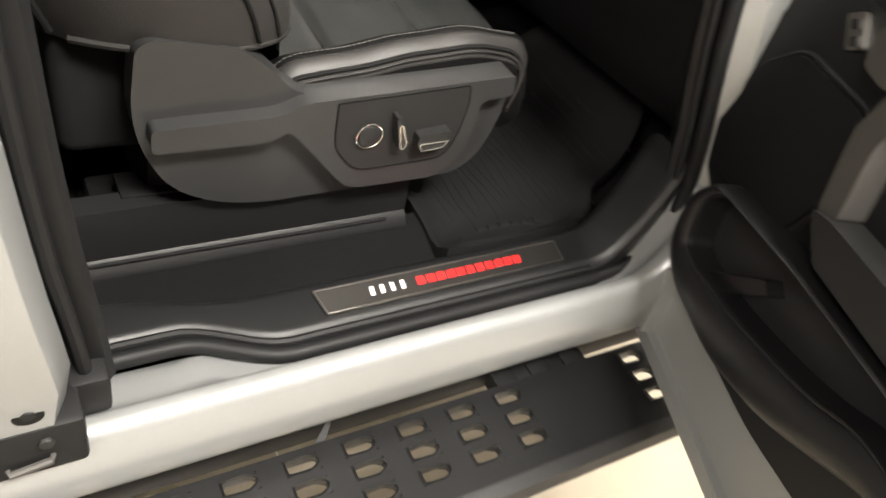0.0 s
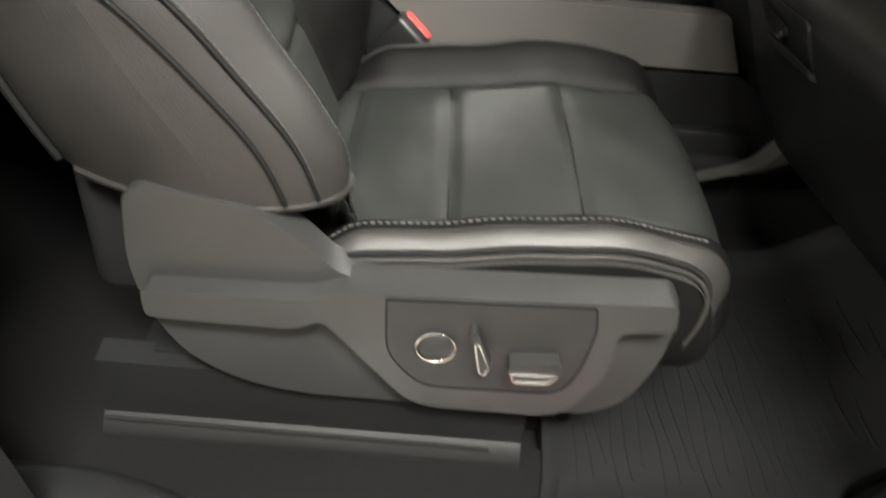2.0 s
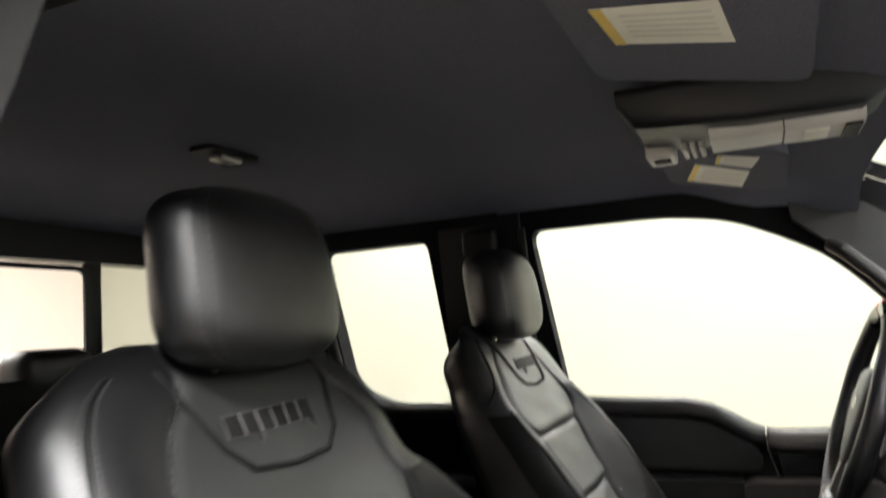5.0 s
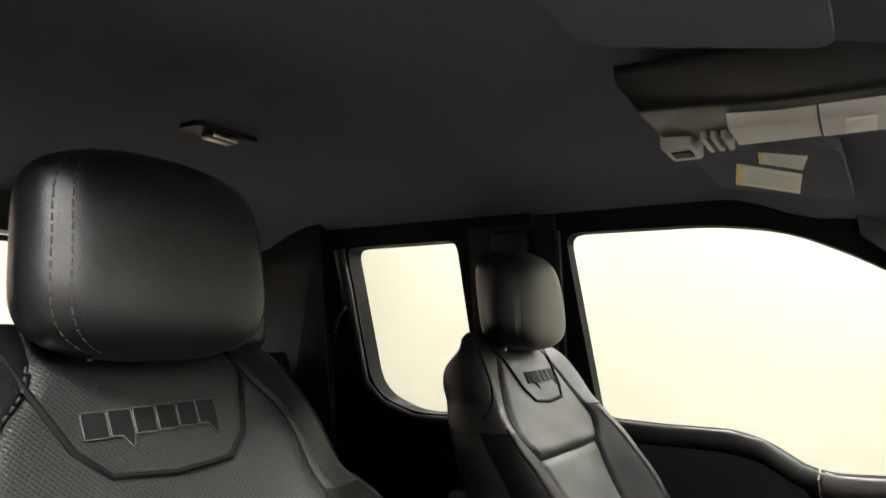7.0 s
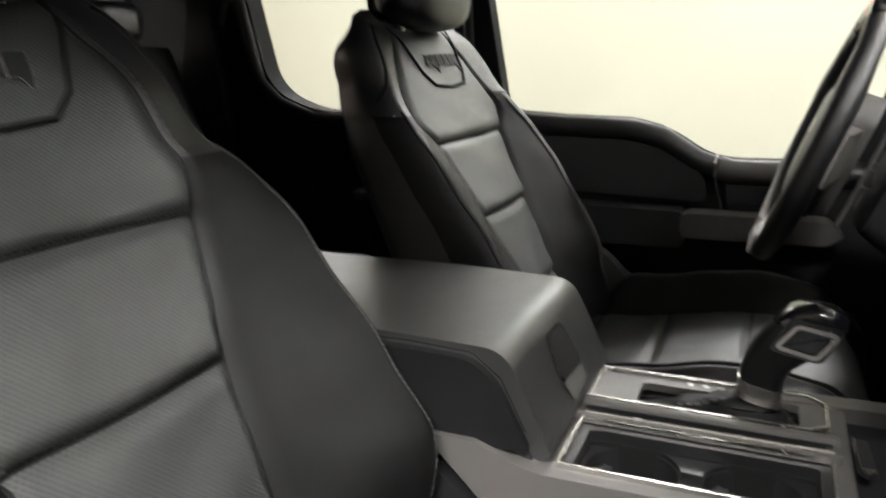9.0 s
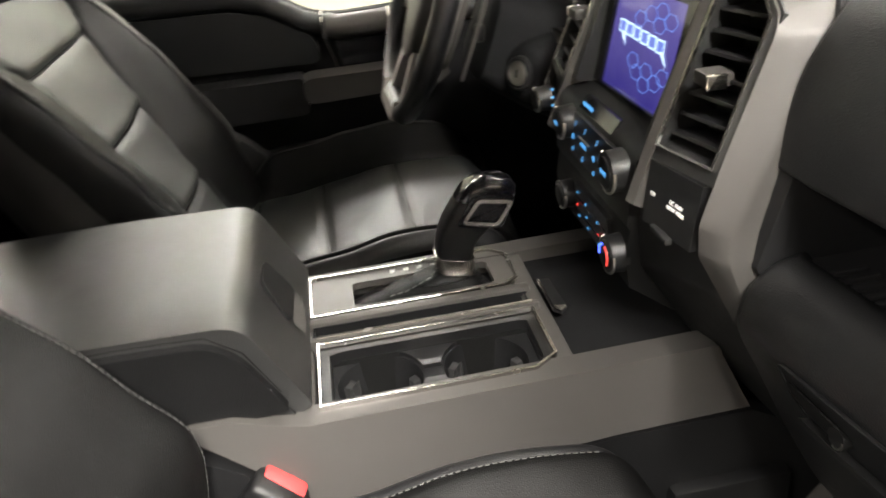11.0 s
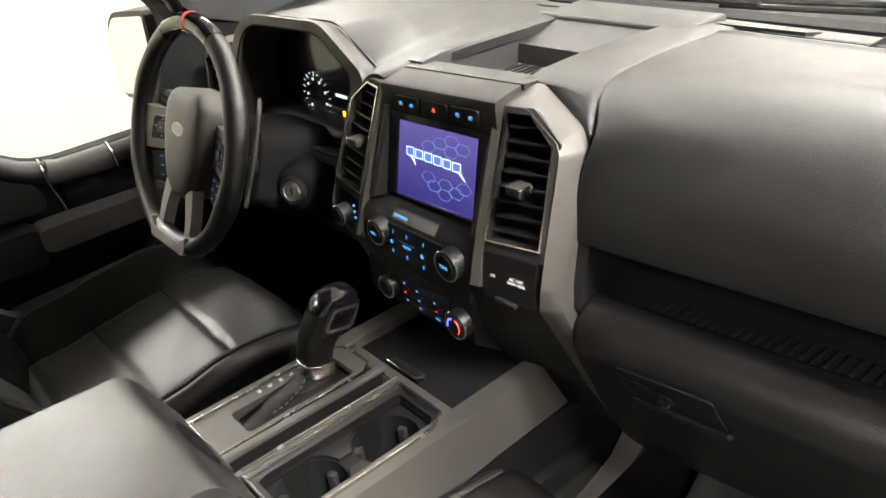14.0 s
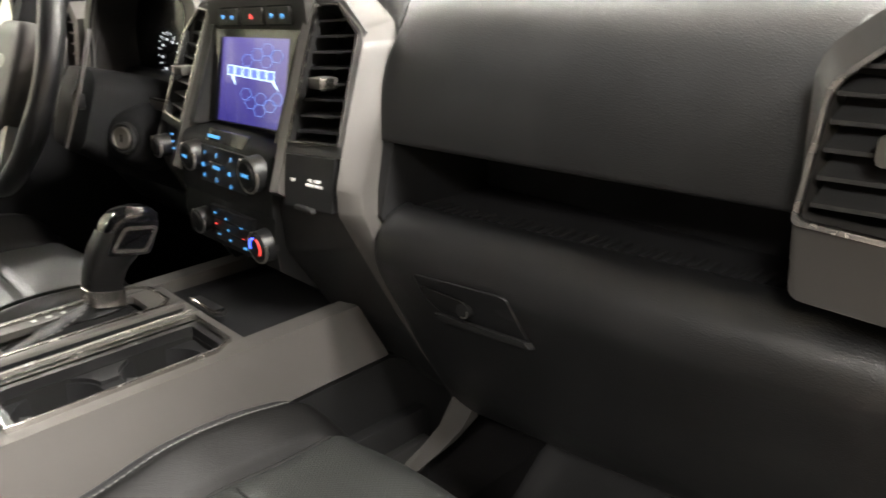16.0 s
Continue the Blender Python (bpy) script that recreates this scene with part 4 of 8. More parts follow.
    def head_point(t, a, off=0.0):
        """A point of the headrest's skin: t from bottom to top, a round it (front at 90 degrees)."""
        k = max(0.03, (1 - abs(t) ** 4.5)) ** 0.42
        ca, sa = math.cos(a), math.sin(a)
        front_ = 0.5 + 0.5 * sa
        w = (0.127 - 0.006 * t) * k * math.copysign(abs(ca) ** 0.55, ca) * (0.64 + 0.36 * min(1.0, front_ * 1.9))
        x = -0.412 - 0.012 * t + 0.060 * (0.25 + 0.75 * k) * math.copysign(abs(sa) ** 0.75, sa) + 0.008 * (1 - t * t) * front_
        x -= 0.0045 * (bell(a - radians(38), 0.035) + bell(a - radians(142), 0.035))
        return P(w - 0.012 + off * ca, x + off * sa, 1.487 + 0.094 * t)

    ts = [math.sin(math.pi / 2 * (-1 + 2 * i / NH)) for i in range(NH + 1)]
    head = part("headrest", loft(BM(), [[head_point(t, 2 * math.pi * j / NR) for j in range(NR)] for t in ts]), "leather_gloss", top, sharp=70)
    bm = BM()
    for a in (38, 142):
        for da in (-6.5, 6.5):
            sewn(bm, [head_point(t, radians(a + da), 0.0008) for t in ts[6:-5]])
    part("stitching", bm, "thread_dark", head, kind="stuff")
    for sg in (-1, 1):
        part("headrest_post", add_cyl(BM(), P(sg * 0.06 - 0.022, -0.415, 1.38), P(sg * 0.06 - 0.022, -0.40, 1.43), 0.007), "chrome", top)
        part("post_sleeve", add_box(BM(), P(sg * 0.06 - 0.04, -0.445, 1.385), P(sg * 0.06 - 0.004, -0.405, 1.402), 0.004), "trim", top)
    # cushion
    NX = 64

    def cushion(fx, w):
        """Top of the cushion at depth fx and sideways place w."""
        half = 0.272 if w > 0 else 0.226
        a = w / half
        front_x = 0.338 - 0.06 * abs(a) ** 3.5
        x = -0.15 + (front_x + 0.15) * fx
        seam = 0.168 if w > 0 else 0.150
        z = ease(x, [(-0.15, 0.855), (0.0, 0.872), (0.17, 0.896), (0.27, 0.893), (0.34, 0.872)])
        rise = 0.060 if w > 0 else 0.042
        z += rise * step(seam - 0.015, half * 0.9, abs(w)) * (1 - 0.3 * step(0.15, 0.33, x)) * step(-0.15, -0.06, x)
        z -= 0.007 * bell(abs(w) - seam, 0.005) * (1 - step(0.24, 0.30, x))
        if abs(w) < seam:
            for sx in (0.022, 0.165, -0.1):
                z -= 0.007 * bell(x - sx, 0.006) * (1 - step(seam * 0.9, seam, abs(w)) * 0.5)
            z += 0.006 * math.cos(w / seam * 1.5)
        z -= 0.005 * bell(abs(w) - half * 0.895, 0.004)
        z += 0.0014 * math.sin(29 * x + 15 * w) * math.sin(21 * w - 13 * x + 0.7) + 0.0008 * math.sin(61 * x - 37 * w)
        z -= 0.0016 * bell(math.hypot((x - 0.085) * 0.6, w + 0.02), 0.011)
        for d, R in ((half * (1 - abs(a)), 0.032), (front_x - x, 0.045)):
            if d < R:
                q = 1 - d / R
                z -= R * (1 - math.sqrt(max(0.0, 1 - q * q))) * 0.9
        return w, x, z

    fxs = [i / NX for i in range(NX - 8)] + [1 - (1 / NX * 8) * (1 - k / 14) ** 1.6 for k in range(15)]
    stops, counts = (-0.226, -0.226 * 0.895, -0.150, 0.168, 0.272 * 0.895, 0.272), (10, 12, 30, 12, 10)
    cols = [-0.226]
    for q, c_ in enumerate(counts):
        cols += [stops[q] + (stops[q + 1] - stops[q]) * (e / c_ if q not in (0, 4) else ((e / c_) ** 1.5 if q == 0 else 1 - (1 - e / c_) ** 1.5)) for e in range(1, c_ + 1)]
    sheet = [[cushion(f, w) for w in cols] for f in fxs]
    bands = {"edge_in": (0, 10, "cushion_edge", "leather_gloss"), "bolster_in": (10, 22, "cushion_bolster", "leather"), "insert": (22, 52, "cushion_insert", "perforated"), "bolster_out": (52, 64, "cushion_bolster", "leather"), "edge_out": (64, 74, "cushion_edge", "leather_side")}
    for ja, jb, nm, mt in bands.values():
        bm = BM()
        uv = bm.loops.layers.uv.new("UVMap")
        made = [[bm.verts.new(P(*sheet[i][j])) for j in range(ja, jb + 1)] for i in range(len(fxs))]
        for i in range(len(fxs) - 1):
            for j in range(jb - ja):
                f = bm.faces.new((made[i][j], made[i][j + 1], made[i + 1][j + 1], made[i + 1][j]))
                for l, (a, b) in zip(f.loops, ((i, j), (i, j + 1), (i + 1, j + 1), (i + 1, j))):
                    l[uv].uv = (sheet[a][ja + b][0], sheet[a][ja + b][1])
        part(nm, bm, mt, top, sharp=60)
    bm = BM()
    top_at = lambda x, w, up=0.0006: (lambda q: P(q[0], q[1], q[2] + up))(cushion((x + 0.15) / (0.488 - 0.06 * abs(w / (0.272 if w > 0 else 0.226)) ** 3.5), w))
    for sx in (0.022, 0.165, -0.1):
        add_tube(bm, [top_at(sx, -0.146 + 0.310 * k / 24) for k in range(25)], 0.0019, 6)
    for w in (-0.150, 0.168):
        add_tube(bm, [top_at(-0.12 + 0.016 * k, w) for k in range(26)], 0.0019, 6)
    part("insert_seam", bm, "piping", top, kind="stuff")
    # welt round the outboard edge
    line = [V(cushion(f, 0.272 * 0.982)) for f in [0.10 + 0.03 * i for i in range(28)]]
    w_, x_, z_ = line[-1]
    line += [V((w_ + a, x_ + b, z_ - c)) for a, b, c in ((0.003, 0.016, 0.010), (0.007, 0.023, 0.026), (0.010, 0.022, 0.050), (0.010, 0.014, 0.080))]
    line = resample(chaikin(line, 2, 0.25), 0.006)
    part("welt", add_tube(BM(), [P(w + 0.001, x, z) for w, x, z in line], 0.0032, 8), "piping", top)
    part("welt_bead", add_tube(BM(), [P(w + 0.004, x, z - 0.006) for w, x, z in line], 0.0022, 8), "leather_side", top)
    part("stitching", sewn(BM(), [P(w + 0.0045, x, z - 0.0125) for w, x, z in line], 0.004, 0.0022, 0.0006), "thread_dark", top, kind="stuff")
    # skirt of the cushion
    rim = [sheet[i][0] for i in range(len(fxs))] + sheet[-1][1:-1] + [sheet[i][-1] for i in range(len(fxs) - 1, -1, -1)]
    bm = BM()
    lows = []
    for w, x, z in rim:
        lows.append((w * 0.985, x - 0.01 * step(0.1, 0.33, x), 0.80))
    rows = []
    for k in range(7):
        t = k / 6
        bul = 0.012 * math.sin(math.pi * t)
        rows.append([P(a[0] + (b[0] - a[0]) * t + math.copysign(bul, a[0]) * (1 if abs(a[0]) > 0.2 else 0), a[1] + (b[1] - a[1]) * t + bul * step(0.2, 0.33, a[1]), a[2] + (b[2] - a[2]) * t) for a, b in zip(rim, lows)])
    part("cushion_skirt", loft(bm, rows, closed=False, cap=False), "leather", top, sharp=60)
    bm = BM()
    for sg in (-1, 1):
        line = [cushion(f, sg * (0.272 if sg > 0 else 0.226) * 0.875) for f in [0.08 + 0.03 * i for i in range(29)]]
        sewn(bm, [P(w, x, z + 0.0005) for w, x, z in line], 0.0045, 0.0025, 0.0008)
    part("stitching", bm, "thread", top, kind="stuff")
    # lower frame and side shield
    part("seat_frame", add_box(BM(), P(-0.25, -0.24, 0.70), P(0.25, 0.2, 0.81), 0.02), "black", top)
    shield_poly = rpoly([(-0.255, 0.975), (-0.240, 0.985), (-0.147, 0.972), (-0.108, 0.942), (-0.078, 0.909), (-0.033, 0.901), (0.229, 0.917), (0.236, 0.881), (0.234, 0.826), (0.213, 0.770), (0.180, 0.748), (-0.108, 0.744), (-0.169, 0.756), (-0.223, 0.789), (-0.252, 0.848), (-0.262, 0.90)], [0.02, 0.012, 0.03, 0.03, 0.02, 0.02, 0.008, 0.02, 0.03, 0.04, 0.03, 0.04, 0.04, 0.04, 0.04, 0.03], 4)

    def shield_plate(poly, w0, w1, rr):
        b2 = BM()
        add_prism(b2, [P(w0, x, z) for x, z in poly], P(w1, 0, 0) - P(w0, 0, 0), rr, 3)
        return b2

    shield = part("side_shield", shield_plate(shield_poly, 0.262, 0.296, 0.014), "shield", top)
    lower = rpoly([(-0.246, 0.889), (-0.100, 0.894), (-0.070, 0.908), (0.222, 0.924), (0.228, 0.893), (0.178, 0.888), (0.180, 0.822), (0.146, 0.766), (0.0, 0.766), (-0.088, 0.872), (-0.111, 0.857), (-0.245, 0.858)], [0.008, 0.015, 0.015, 0.006, 0.008, 0.012, 0.03, 0.025, 0.025, 0.012, 0.015, 0.008], 3)
    part("raised_band", shield_plate(lower, 0.28, 0.318, 0.016), "shield", shield)
    bezel = rpoly([(-0.032, 0.906), (0.152, 0.917), (0.158, 0.890), (0.154, 0.837), (0.140, 0.801), (0.006, 0.797), (-0.029, 0.838)], [0.003, 0.003, 0.01, 0.02, 0.02, 0.02, 0.02], 3)
    part("switch_panel", shield_plate(bezel, 0.30, 0.3195, 0.002), "trim_grey", shield)
    b2 = BM()
    o3 = [P(0.3188, x, z) for x, z in bezel]
    i3 = [P(0.3188, x, z) for x, z in inset(bezel, 0.0016)]
    add_ring(b2, o3, i3, P(0.0013, 0, 0) - P(0, 0, 0))
    part("panel_joint", b2, "piping", shield)
    k = part("lumbar_knob", add_cyl(BM(), P(0.313, 0.016, 0.855), P(0.3255, 0.016, 0.855), 0.0165, 0.0158, 36, 0.002), "trim_grey", shield)
    ring = [P(0.3235, 0.016 + 0.0178 * math.cos(a * math.pi / 24), 0.855 + 0.0178 * math.sin(a * math.pi / 24)) for a in range(48)]
    part("knob_ring", add_tube(BM(), ring, 0.0011, 8, True), "chrome", k)
    lev = [(0.044, 0.886), (0.050, 0.888), (0.068, 0.847), (0.064, 0.834), (0.056, 0.836), (0.048, 0.868)]
    l = part("recline_switch", shield_plate(rpoly(lev, 0.003, 2), 0.313, 0.334, 0.003), "trim_grey", shield)
    b2 = BM()
    o2 = rpoly([(0.049, 0.874), (0.054, 0.876), (0.066, 0.846), (0.063, 0.836), (0.057, 0.838)], 0.002, 2)
    add_ring(b2, [P(0.3335, x, z) for x, z in o2], [P(0.3335, x, z) for x, z in inset(o2, 0.0016)], P(0.0018, 0, 0) - P(0, 0, 0))
    part("switch_edge", b2, "chrome", l)
    sw = [(0.083, 0.853), (0.129, 0.858), (0.131, 0.844), (0.124, 0.831), (0.090, 0.828), (0.083, 0.840)]
    l = part("seat_switch", shield_plate(rpoly(sw, 0.003, 2), 0.313, 0.335, 0.003), "trim_grey", shield)
    b2 = BM()
    o2 = rpoly([(0.085, 0.842), (0.130, 0.844), (0.122, 0.832), (0.09, 0.829)], 0.002, 2)
    add_ring(b2, [P(0.334, x, z) for x, z in o2], [P(0.334, x, z) for x, z in inset(o2, 0.0018)], P(0.002, 0, 0) - P(0, 0, 0))
    part("switch_edge", b2, "chrome", l)
    # inboard valance
    part("inner_shield", add_box(BM(), P(-0.275, -0.25, 0.73), P(-0.255, 0.18, 0.9), 0.01), "trim", top)
    # seat tracks and their cover
    part("track_cover", add_prism(BM(), [P(w, -0.325, z) for w, z in ((0.30, 0.652), (0.299, 0.660), (0.284, 0.676), (0.278, 0.748), (0.25, 0.752), (0.25, 0.652))], (0.45, 0, 0), 0.004), "trim", top)
    part("cover_edge", add_tube(BM(), [P(0.293, -0.32, 0.676), P(0.293, 0.09, 0.672)], 0.0025, 8), "frame_black", top)
    part("track", add_box(BM(), P(0.215, -0.27, 0.745), P(0.262, -0.15, 0.754), 0.002), "black", top)
    for ww in (-0.2, 0.2):
        part("seat_leg", add_box(BM(), P(ww - 0.03, -0.3, 0.628), P(ww + 0.03, 0.19, 0.72), 0.008), "black", top)
    return top


passenger_seat = seat("passenger_seat", -CY, -1, "black leather bucket seat with perforated centre and power switches", PASSENGER_FIT)
driver_seat = seat("driver_seat", CY, 1, "black leather bucket seat behind the steering wheel", DRIVER_FIT)

# airbag tag sewn into the passenger seat's side
tag = part("airbag_tag", add_prism(BM(), [(-0.394, -0.718, 1.252), (-0.357, -0.730, 1.246), (-0.364, -0.7345, 1.237), (-0.401, -0.7225, 1.244)], (0.0006, 0.0012, 0.0006), 0.0003), "shield", passenger_seat, "small black cloth tag with white lettering")
words("tag_print", "AIRBAG", 0.0082, (-0.3792, -0.7275, 1.2446), (0.037, -0.012, -0.006), (0.007, 0.0045, 0.009), "tag_print", tag)

# buckle beside the passenger seat
buckle = thing("belt_buckle", (-0.06, -0.18, 0.80), "black seat belt buckle with a red release button", "belt buckle")
part("stalk", add_tube(BM(), [(-0.16, -0.19, 0.74), (-0.12, -0.19, 0.80), (-0.085, -0.196, 0.86)], 0.013, 10, flat=0.6), "black", buckle)
bax = (V((-0.025, -0.212, 0.925)) - V((-0.085, -0.196, 0.85))).normalized()
bro = bax.to_track_quat("Z", "Y").to_matrix().to_4x4()
part("housing", add_box(BM(), (-0.017, -0.029, 0.0), (0.017, 0.029, 0.082), 0.008, 3, Matrix.Translation((-0.085, -0.196, 0.855)) @ bro), "trim", buckle)
part("release_button", add_box(BM(), (-0.0185, -0.023, 0.05), (0.0, 0.023, 0.084), 0.004, 2, Matrix.Translation((-0.085, -0.196, 0.855)) @ bro @ Matrix.Translation((0.019, 0, 0))), "red", buckle, "red release button")

# rear bench
bench = thing("rear_bench", (-1.1, 0, 0.63), "black leather rear bench seat with three headrests", "bench seat")
for y0, y1 in ((-0.70, -0.25), (-0.24, 0.24), (0.25, 0.70)):
    bm = BM()
    rows = []
    for i in range(21):
        t = i / 20
        z = 0.86 + 0.52 * t
        xf = -0.98 - 0.2 * t
        ring = []
        for j in range(25):
            a = -1 + 2 * j / 24
            ed = max(0, (abs(a) - 0.8) / 0.2)
            ring.append((xf - 0.05 * ed ** 3 - 0.004 * bell((z - 1.1), 0.006) + 0.012 * (1 - a * a), (y0 + y1) / 2 + a * (y1 - y0) / 2, z - (0.03 * ed ** 3 if t == 1 else 0)))
        ring += [(xf - 0.13, y1, z), (xf - 0.13, y0, z)]
        rows.append(ring)
    part("seat_back", loft(bm, rows), "leather", bench, sharp=50)
    part("seat_cushion", add_box(BM(), (-1.02, y0, 0.78), (-0.62, y1, 0.92), 0.045, 4), "leather", bench)
for y, z, wdt in ((-0.46, 1.43, 0.125), (0.0, 1.385, 0.085), (0.46, 1.43, 0.125)):
    h = part("headrest", add_box(BM(), (-1.255, y - wdt, z - 0.045), (-1.155, y + wdt, z + 0.05), 0.035, 5), "leather_gloss", bench)
    for dy in (-0.05, 0.05):
        part("headrest_post", add_cyl(BM(), (-1.2, y + dy, 1.33), (-1.2, y + dy, z), 0.006), "chrome", h)
part("bench_base", add_box(BM(), (-1.0, -0.68, 0.63), (-0.68, 0.68, 0.79), 0.02), "frame_black", bench)


# ---- dashboard ----
YC = -0.022
dash = thing("dashboard", (0.6, 0, 1.0), "black soft vinyl dashboard with graphite frames and centre stack", "dashboard", kind="structure")


def prof_y(prof, y0, y1, r=0.0, seg=2):
    """An (x, z) profile drawn out along y."""
    return add_prism(BM(), [(x, y0, z) for x, z in prof], (0, y1 - y0, 0), r, seg)


PAD = rpoly([(0.774, 1.335), (0.770, 1.3495), (0.764, 1.3530), (0.752, 1.3505), (0.62, 1.355), (0.52, 1.347), (0.458, 1.320), (0.424, 1.27), (0.412, 1.225), (0.408, 1.186), (0.43, 1.182), (0.54, 1.20), (0.774, 1.20)], [0.002, 0.004, 0.004, 0.006, 0.05, 0.06, 0.05, 0.04, 0.02, 0.006, 0.008, 0.01, 0.01], 5)
SHEAR = 0.065


def pad_end(x, z):
    """Inboard end of the pad: it reaches further in along the top of the dash."""
    return -0.243 + 0.040 * step(0.43, 0.52, x) * step(1.29, 1.34, z)


bm = BM()
ends = [[V((x + 0.008, pad_end(x, z) + 0.001, z - 0.006)) for x, z in PAD], [V((x + 0.003, pad_end(x, z) - 0.001, z - 0.002)) for x, z in PAD], [V((x, pad_end(x, z) - 0.004, z + 0.0008)) for x, z in PAD], [V((x - 0.001, pad_end(x, z) - 0.009, z + 0.0022)) for x, z in PAD], [V((x, pad_end(x, z) - 0.03, z + 0.003)) for x, z in PAD]]
ends += [[V((x + SHEAR * t * (1 if x < 0.6 else 0.3), -0.295 - 0.565 * t, z + 0.003 * (1 - t) - (0.012 * t if x > 0.7 else 0))) for x, z in PAD] for t in (0.0, 0.1, 0.2, 0.4, 0.6, 0.8, 1.0)]
part("upper_pad", loft(bm, ends), "trim_soft", dash, "soft grained black vinyl pad", sharp=50)
# defroster panel between the pad and the glass
part("defroster_panel", add_prism(BM(), [(0.766, -0.862, 1.335), (0.766, -0.10, 1.3465), (0.88, -0.10, 1.3385), (0.90, -0.862, 1.322)], (0, 0, -0.03), 0.004), "trim_grey", dash)
for i in range(2):
    part("defroster_slot", add_prism(BM(), [(0.812, -0.24 - 0.27 * i, 1.3435 - 0.004 * i), (0.824, -0.24 - 0.27 * i, 1.3425 - 0.004 * i), (0.826, -0.46 - 0.27 * i, 1.3395 - 0.004 * i), (0.814, -0.46 - 0.27 * i, 1.3405 - 0.004 * i)], (0, 0, -0.001)), "black", dash)
part("panel_joint", add_box(BM(), (0.770, -0.392, 1.330), (0.885, -0.3895, 1.3448)), "piping", dash)
# Matte black shelf and short ribs: the pad's shadow put into colour and length.
part("shelf", add_prism(BM(), [(0.428, -0.262, 1.088), (0.430, -0.31, 1.088), (0.500, -0.858, 1.088), (0.58, -0.858, 1.088), (0.58, -0.262, 1.088)], (0, 0, 0.022), 0.002), "frame_black", dash)
part("shelf_back", add_box(BM(), (0.56, -0.86, 1.09), (0.58, -0.262, 1.205)), "frame_black", dash)
for i in range(44):
    xa = 0.434 + 0.128 * i * 0.0122
    part("shelf_rib", add_box(BM(), (xa, -0.300 - i * 0.0122, 1.109), (xa + 0.034, -0.2945 - i * 0.0122, 1.1145), 0.0015), "frame_black", dash)
LOW = rpoly([(0.60, 1.088), (0.60, 1.106), (0.442, 1.108), (0.434, 1.1175), (0.428, 1.119), (0.404, 1.113), (0.383, 1.095), (0.377, 1.068), (0.385, 1.045), (0.408, 1.0), (0.441, 0.93), (0.485, 0.85), (0.54, 0.79), (0.70, 0.77), (0.90, 0.80), (0.90, 1.088)], [0.005, 0.005, 0.003, 0.003, 0.004, 0.015, 0.02, 0.02, 0.03, 0.05, 0.05, 0.05, 0.04, 0.02, 0.01, 0.01], 5)
door_rings = [[V((x - 0.006 + in_, y, z - 0.1 * in_)) for x, z in LOW] for y, in_ in ((-0.264, 0.040), (-0.2655, 0.014), (-0.268, 0.006), (-0.273, 0.0015), (-0.281, 0.0))]
door_rings += [[V((x - 0.006 + SHEAR * (-0.281 - y) / 0.548, y, z)) for x, z in LOW] for y in (-0.32, -0.45, -0.65, -0.86)]
part("glove_box_door", loft(BM(), door_rings), "lid_black", dash, "black glove box door", sharp=50)


def low_x(z, y=-0.39):
    return lerp(z, [(0.85, 0.479), (0.93, 0.435), (1.0, 0.402), (1.045, 0.379), (1.068, 0.372), (1.095, 0.377)]) + SHEAR * (-0.281 - y) / 0.548


latch_pts = rpoly([(-0.332, 1.064), (-0.340, 1.030), (-0.356, 1.012), (-0.462, 1.012), (-0.456, 1.050), (-0.450, 1.068)], [0.004, 0.01, 0.008, 0.004, 0.01, 0.006], 3)
latch = part("glove_latch", add_prism(BM(), [(low_x(z, y) - 0.002, y, z) for y, z in latch_pts], (0.006, 0, 0), 0.0012), "trim", dash)
part("latch_pocket", add_prism(BM(), [(low_x(z, y) - 0.0035, y, z) for y, z in rpoly([(-0.338, 1.052), (-0.344, 1.030), (-0.362, 1.024), (-0.395, 1.024), (-0.395, 1.046)], 0.005, 3)], (0.002, 0, 0)), "black", latch)
part("latch_lip", add_prism(BM(), [(low_x(z, y) - 0.011, y, z) for y, z in ((-0.350, 1.021), (-0.464, 1.021), (-0.466, 1.012), (-0.356, 1.010))], (0.012, 0, -0.004), 0.002), "trim_grey", latch)
part("latch_rim", add_tube(BM(), [(low_x(z, y) - 0.003, y, z) for y, z in latch_pts], 0.0007, 5, True), "trim", latch)
part("latch_lock", add_cyl(BM(), (low_x(1.036) - 0.007, -0.392, 1.036), (low_x(1.036) + 0.004, -0.392, 1.036), 0.009, 0.009, 24, 0.002), "black", latch)
# Steel crescent modelled as the highlight along the lock's edge.
part("lock_glint", add_tube(BM(), [(low_x(1.036) - 0.0072, -0.392 + 0.0075 * math.cos(a * math.pi / 12), 1.036 + 0.0075 * math.sin(a * math.pi / 12)) for a in range(11, 20)], 0.0009, 6), "steel", latch)

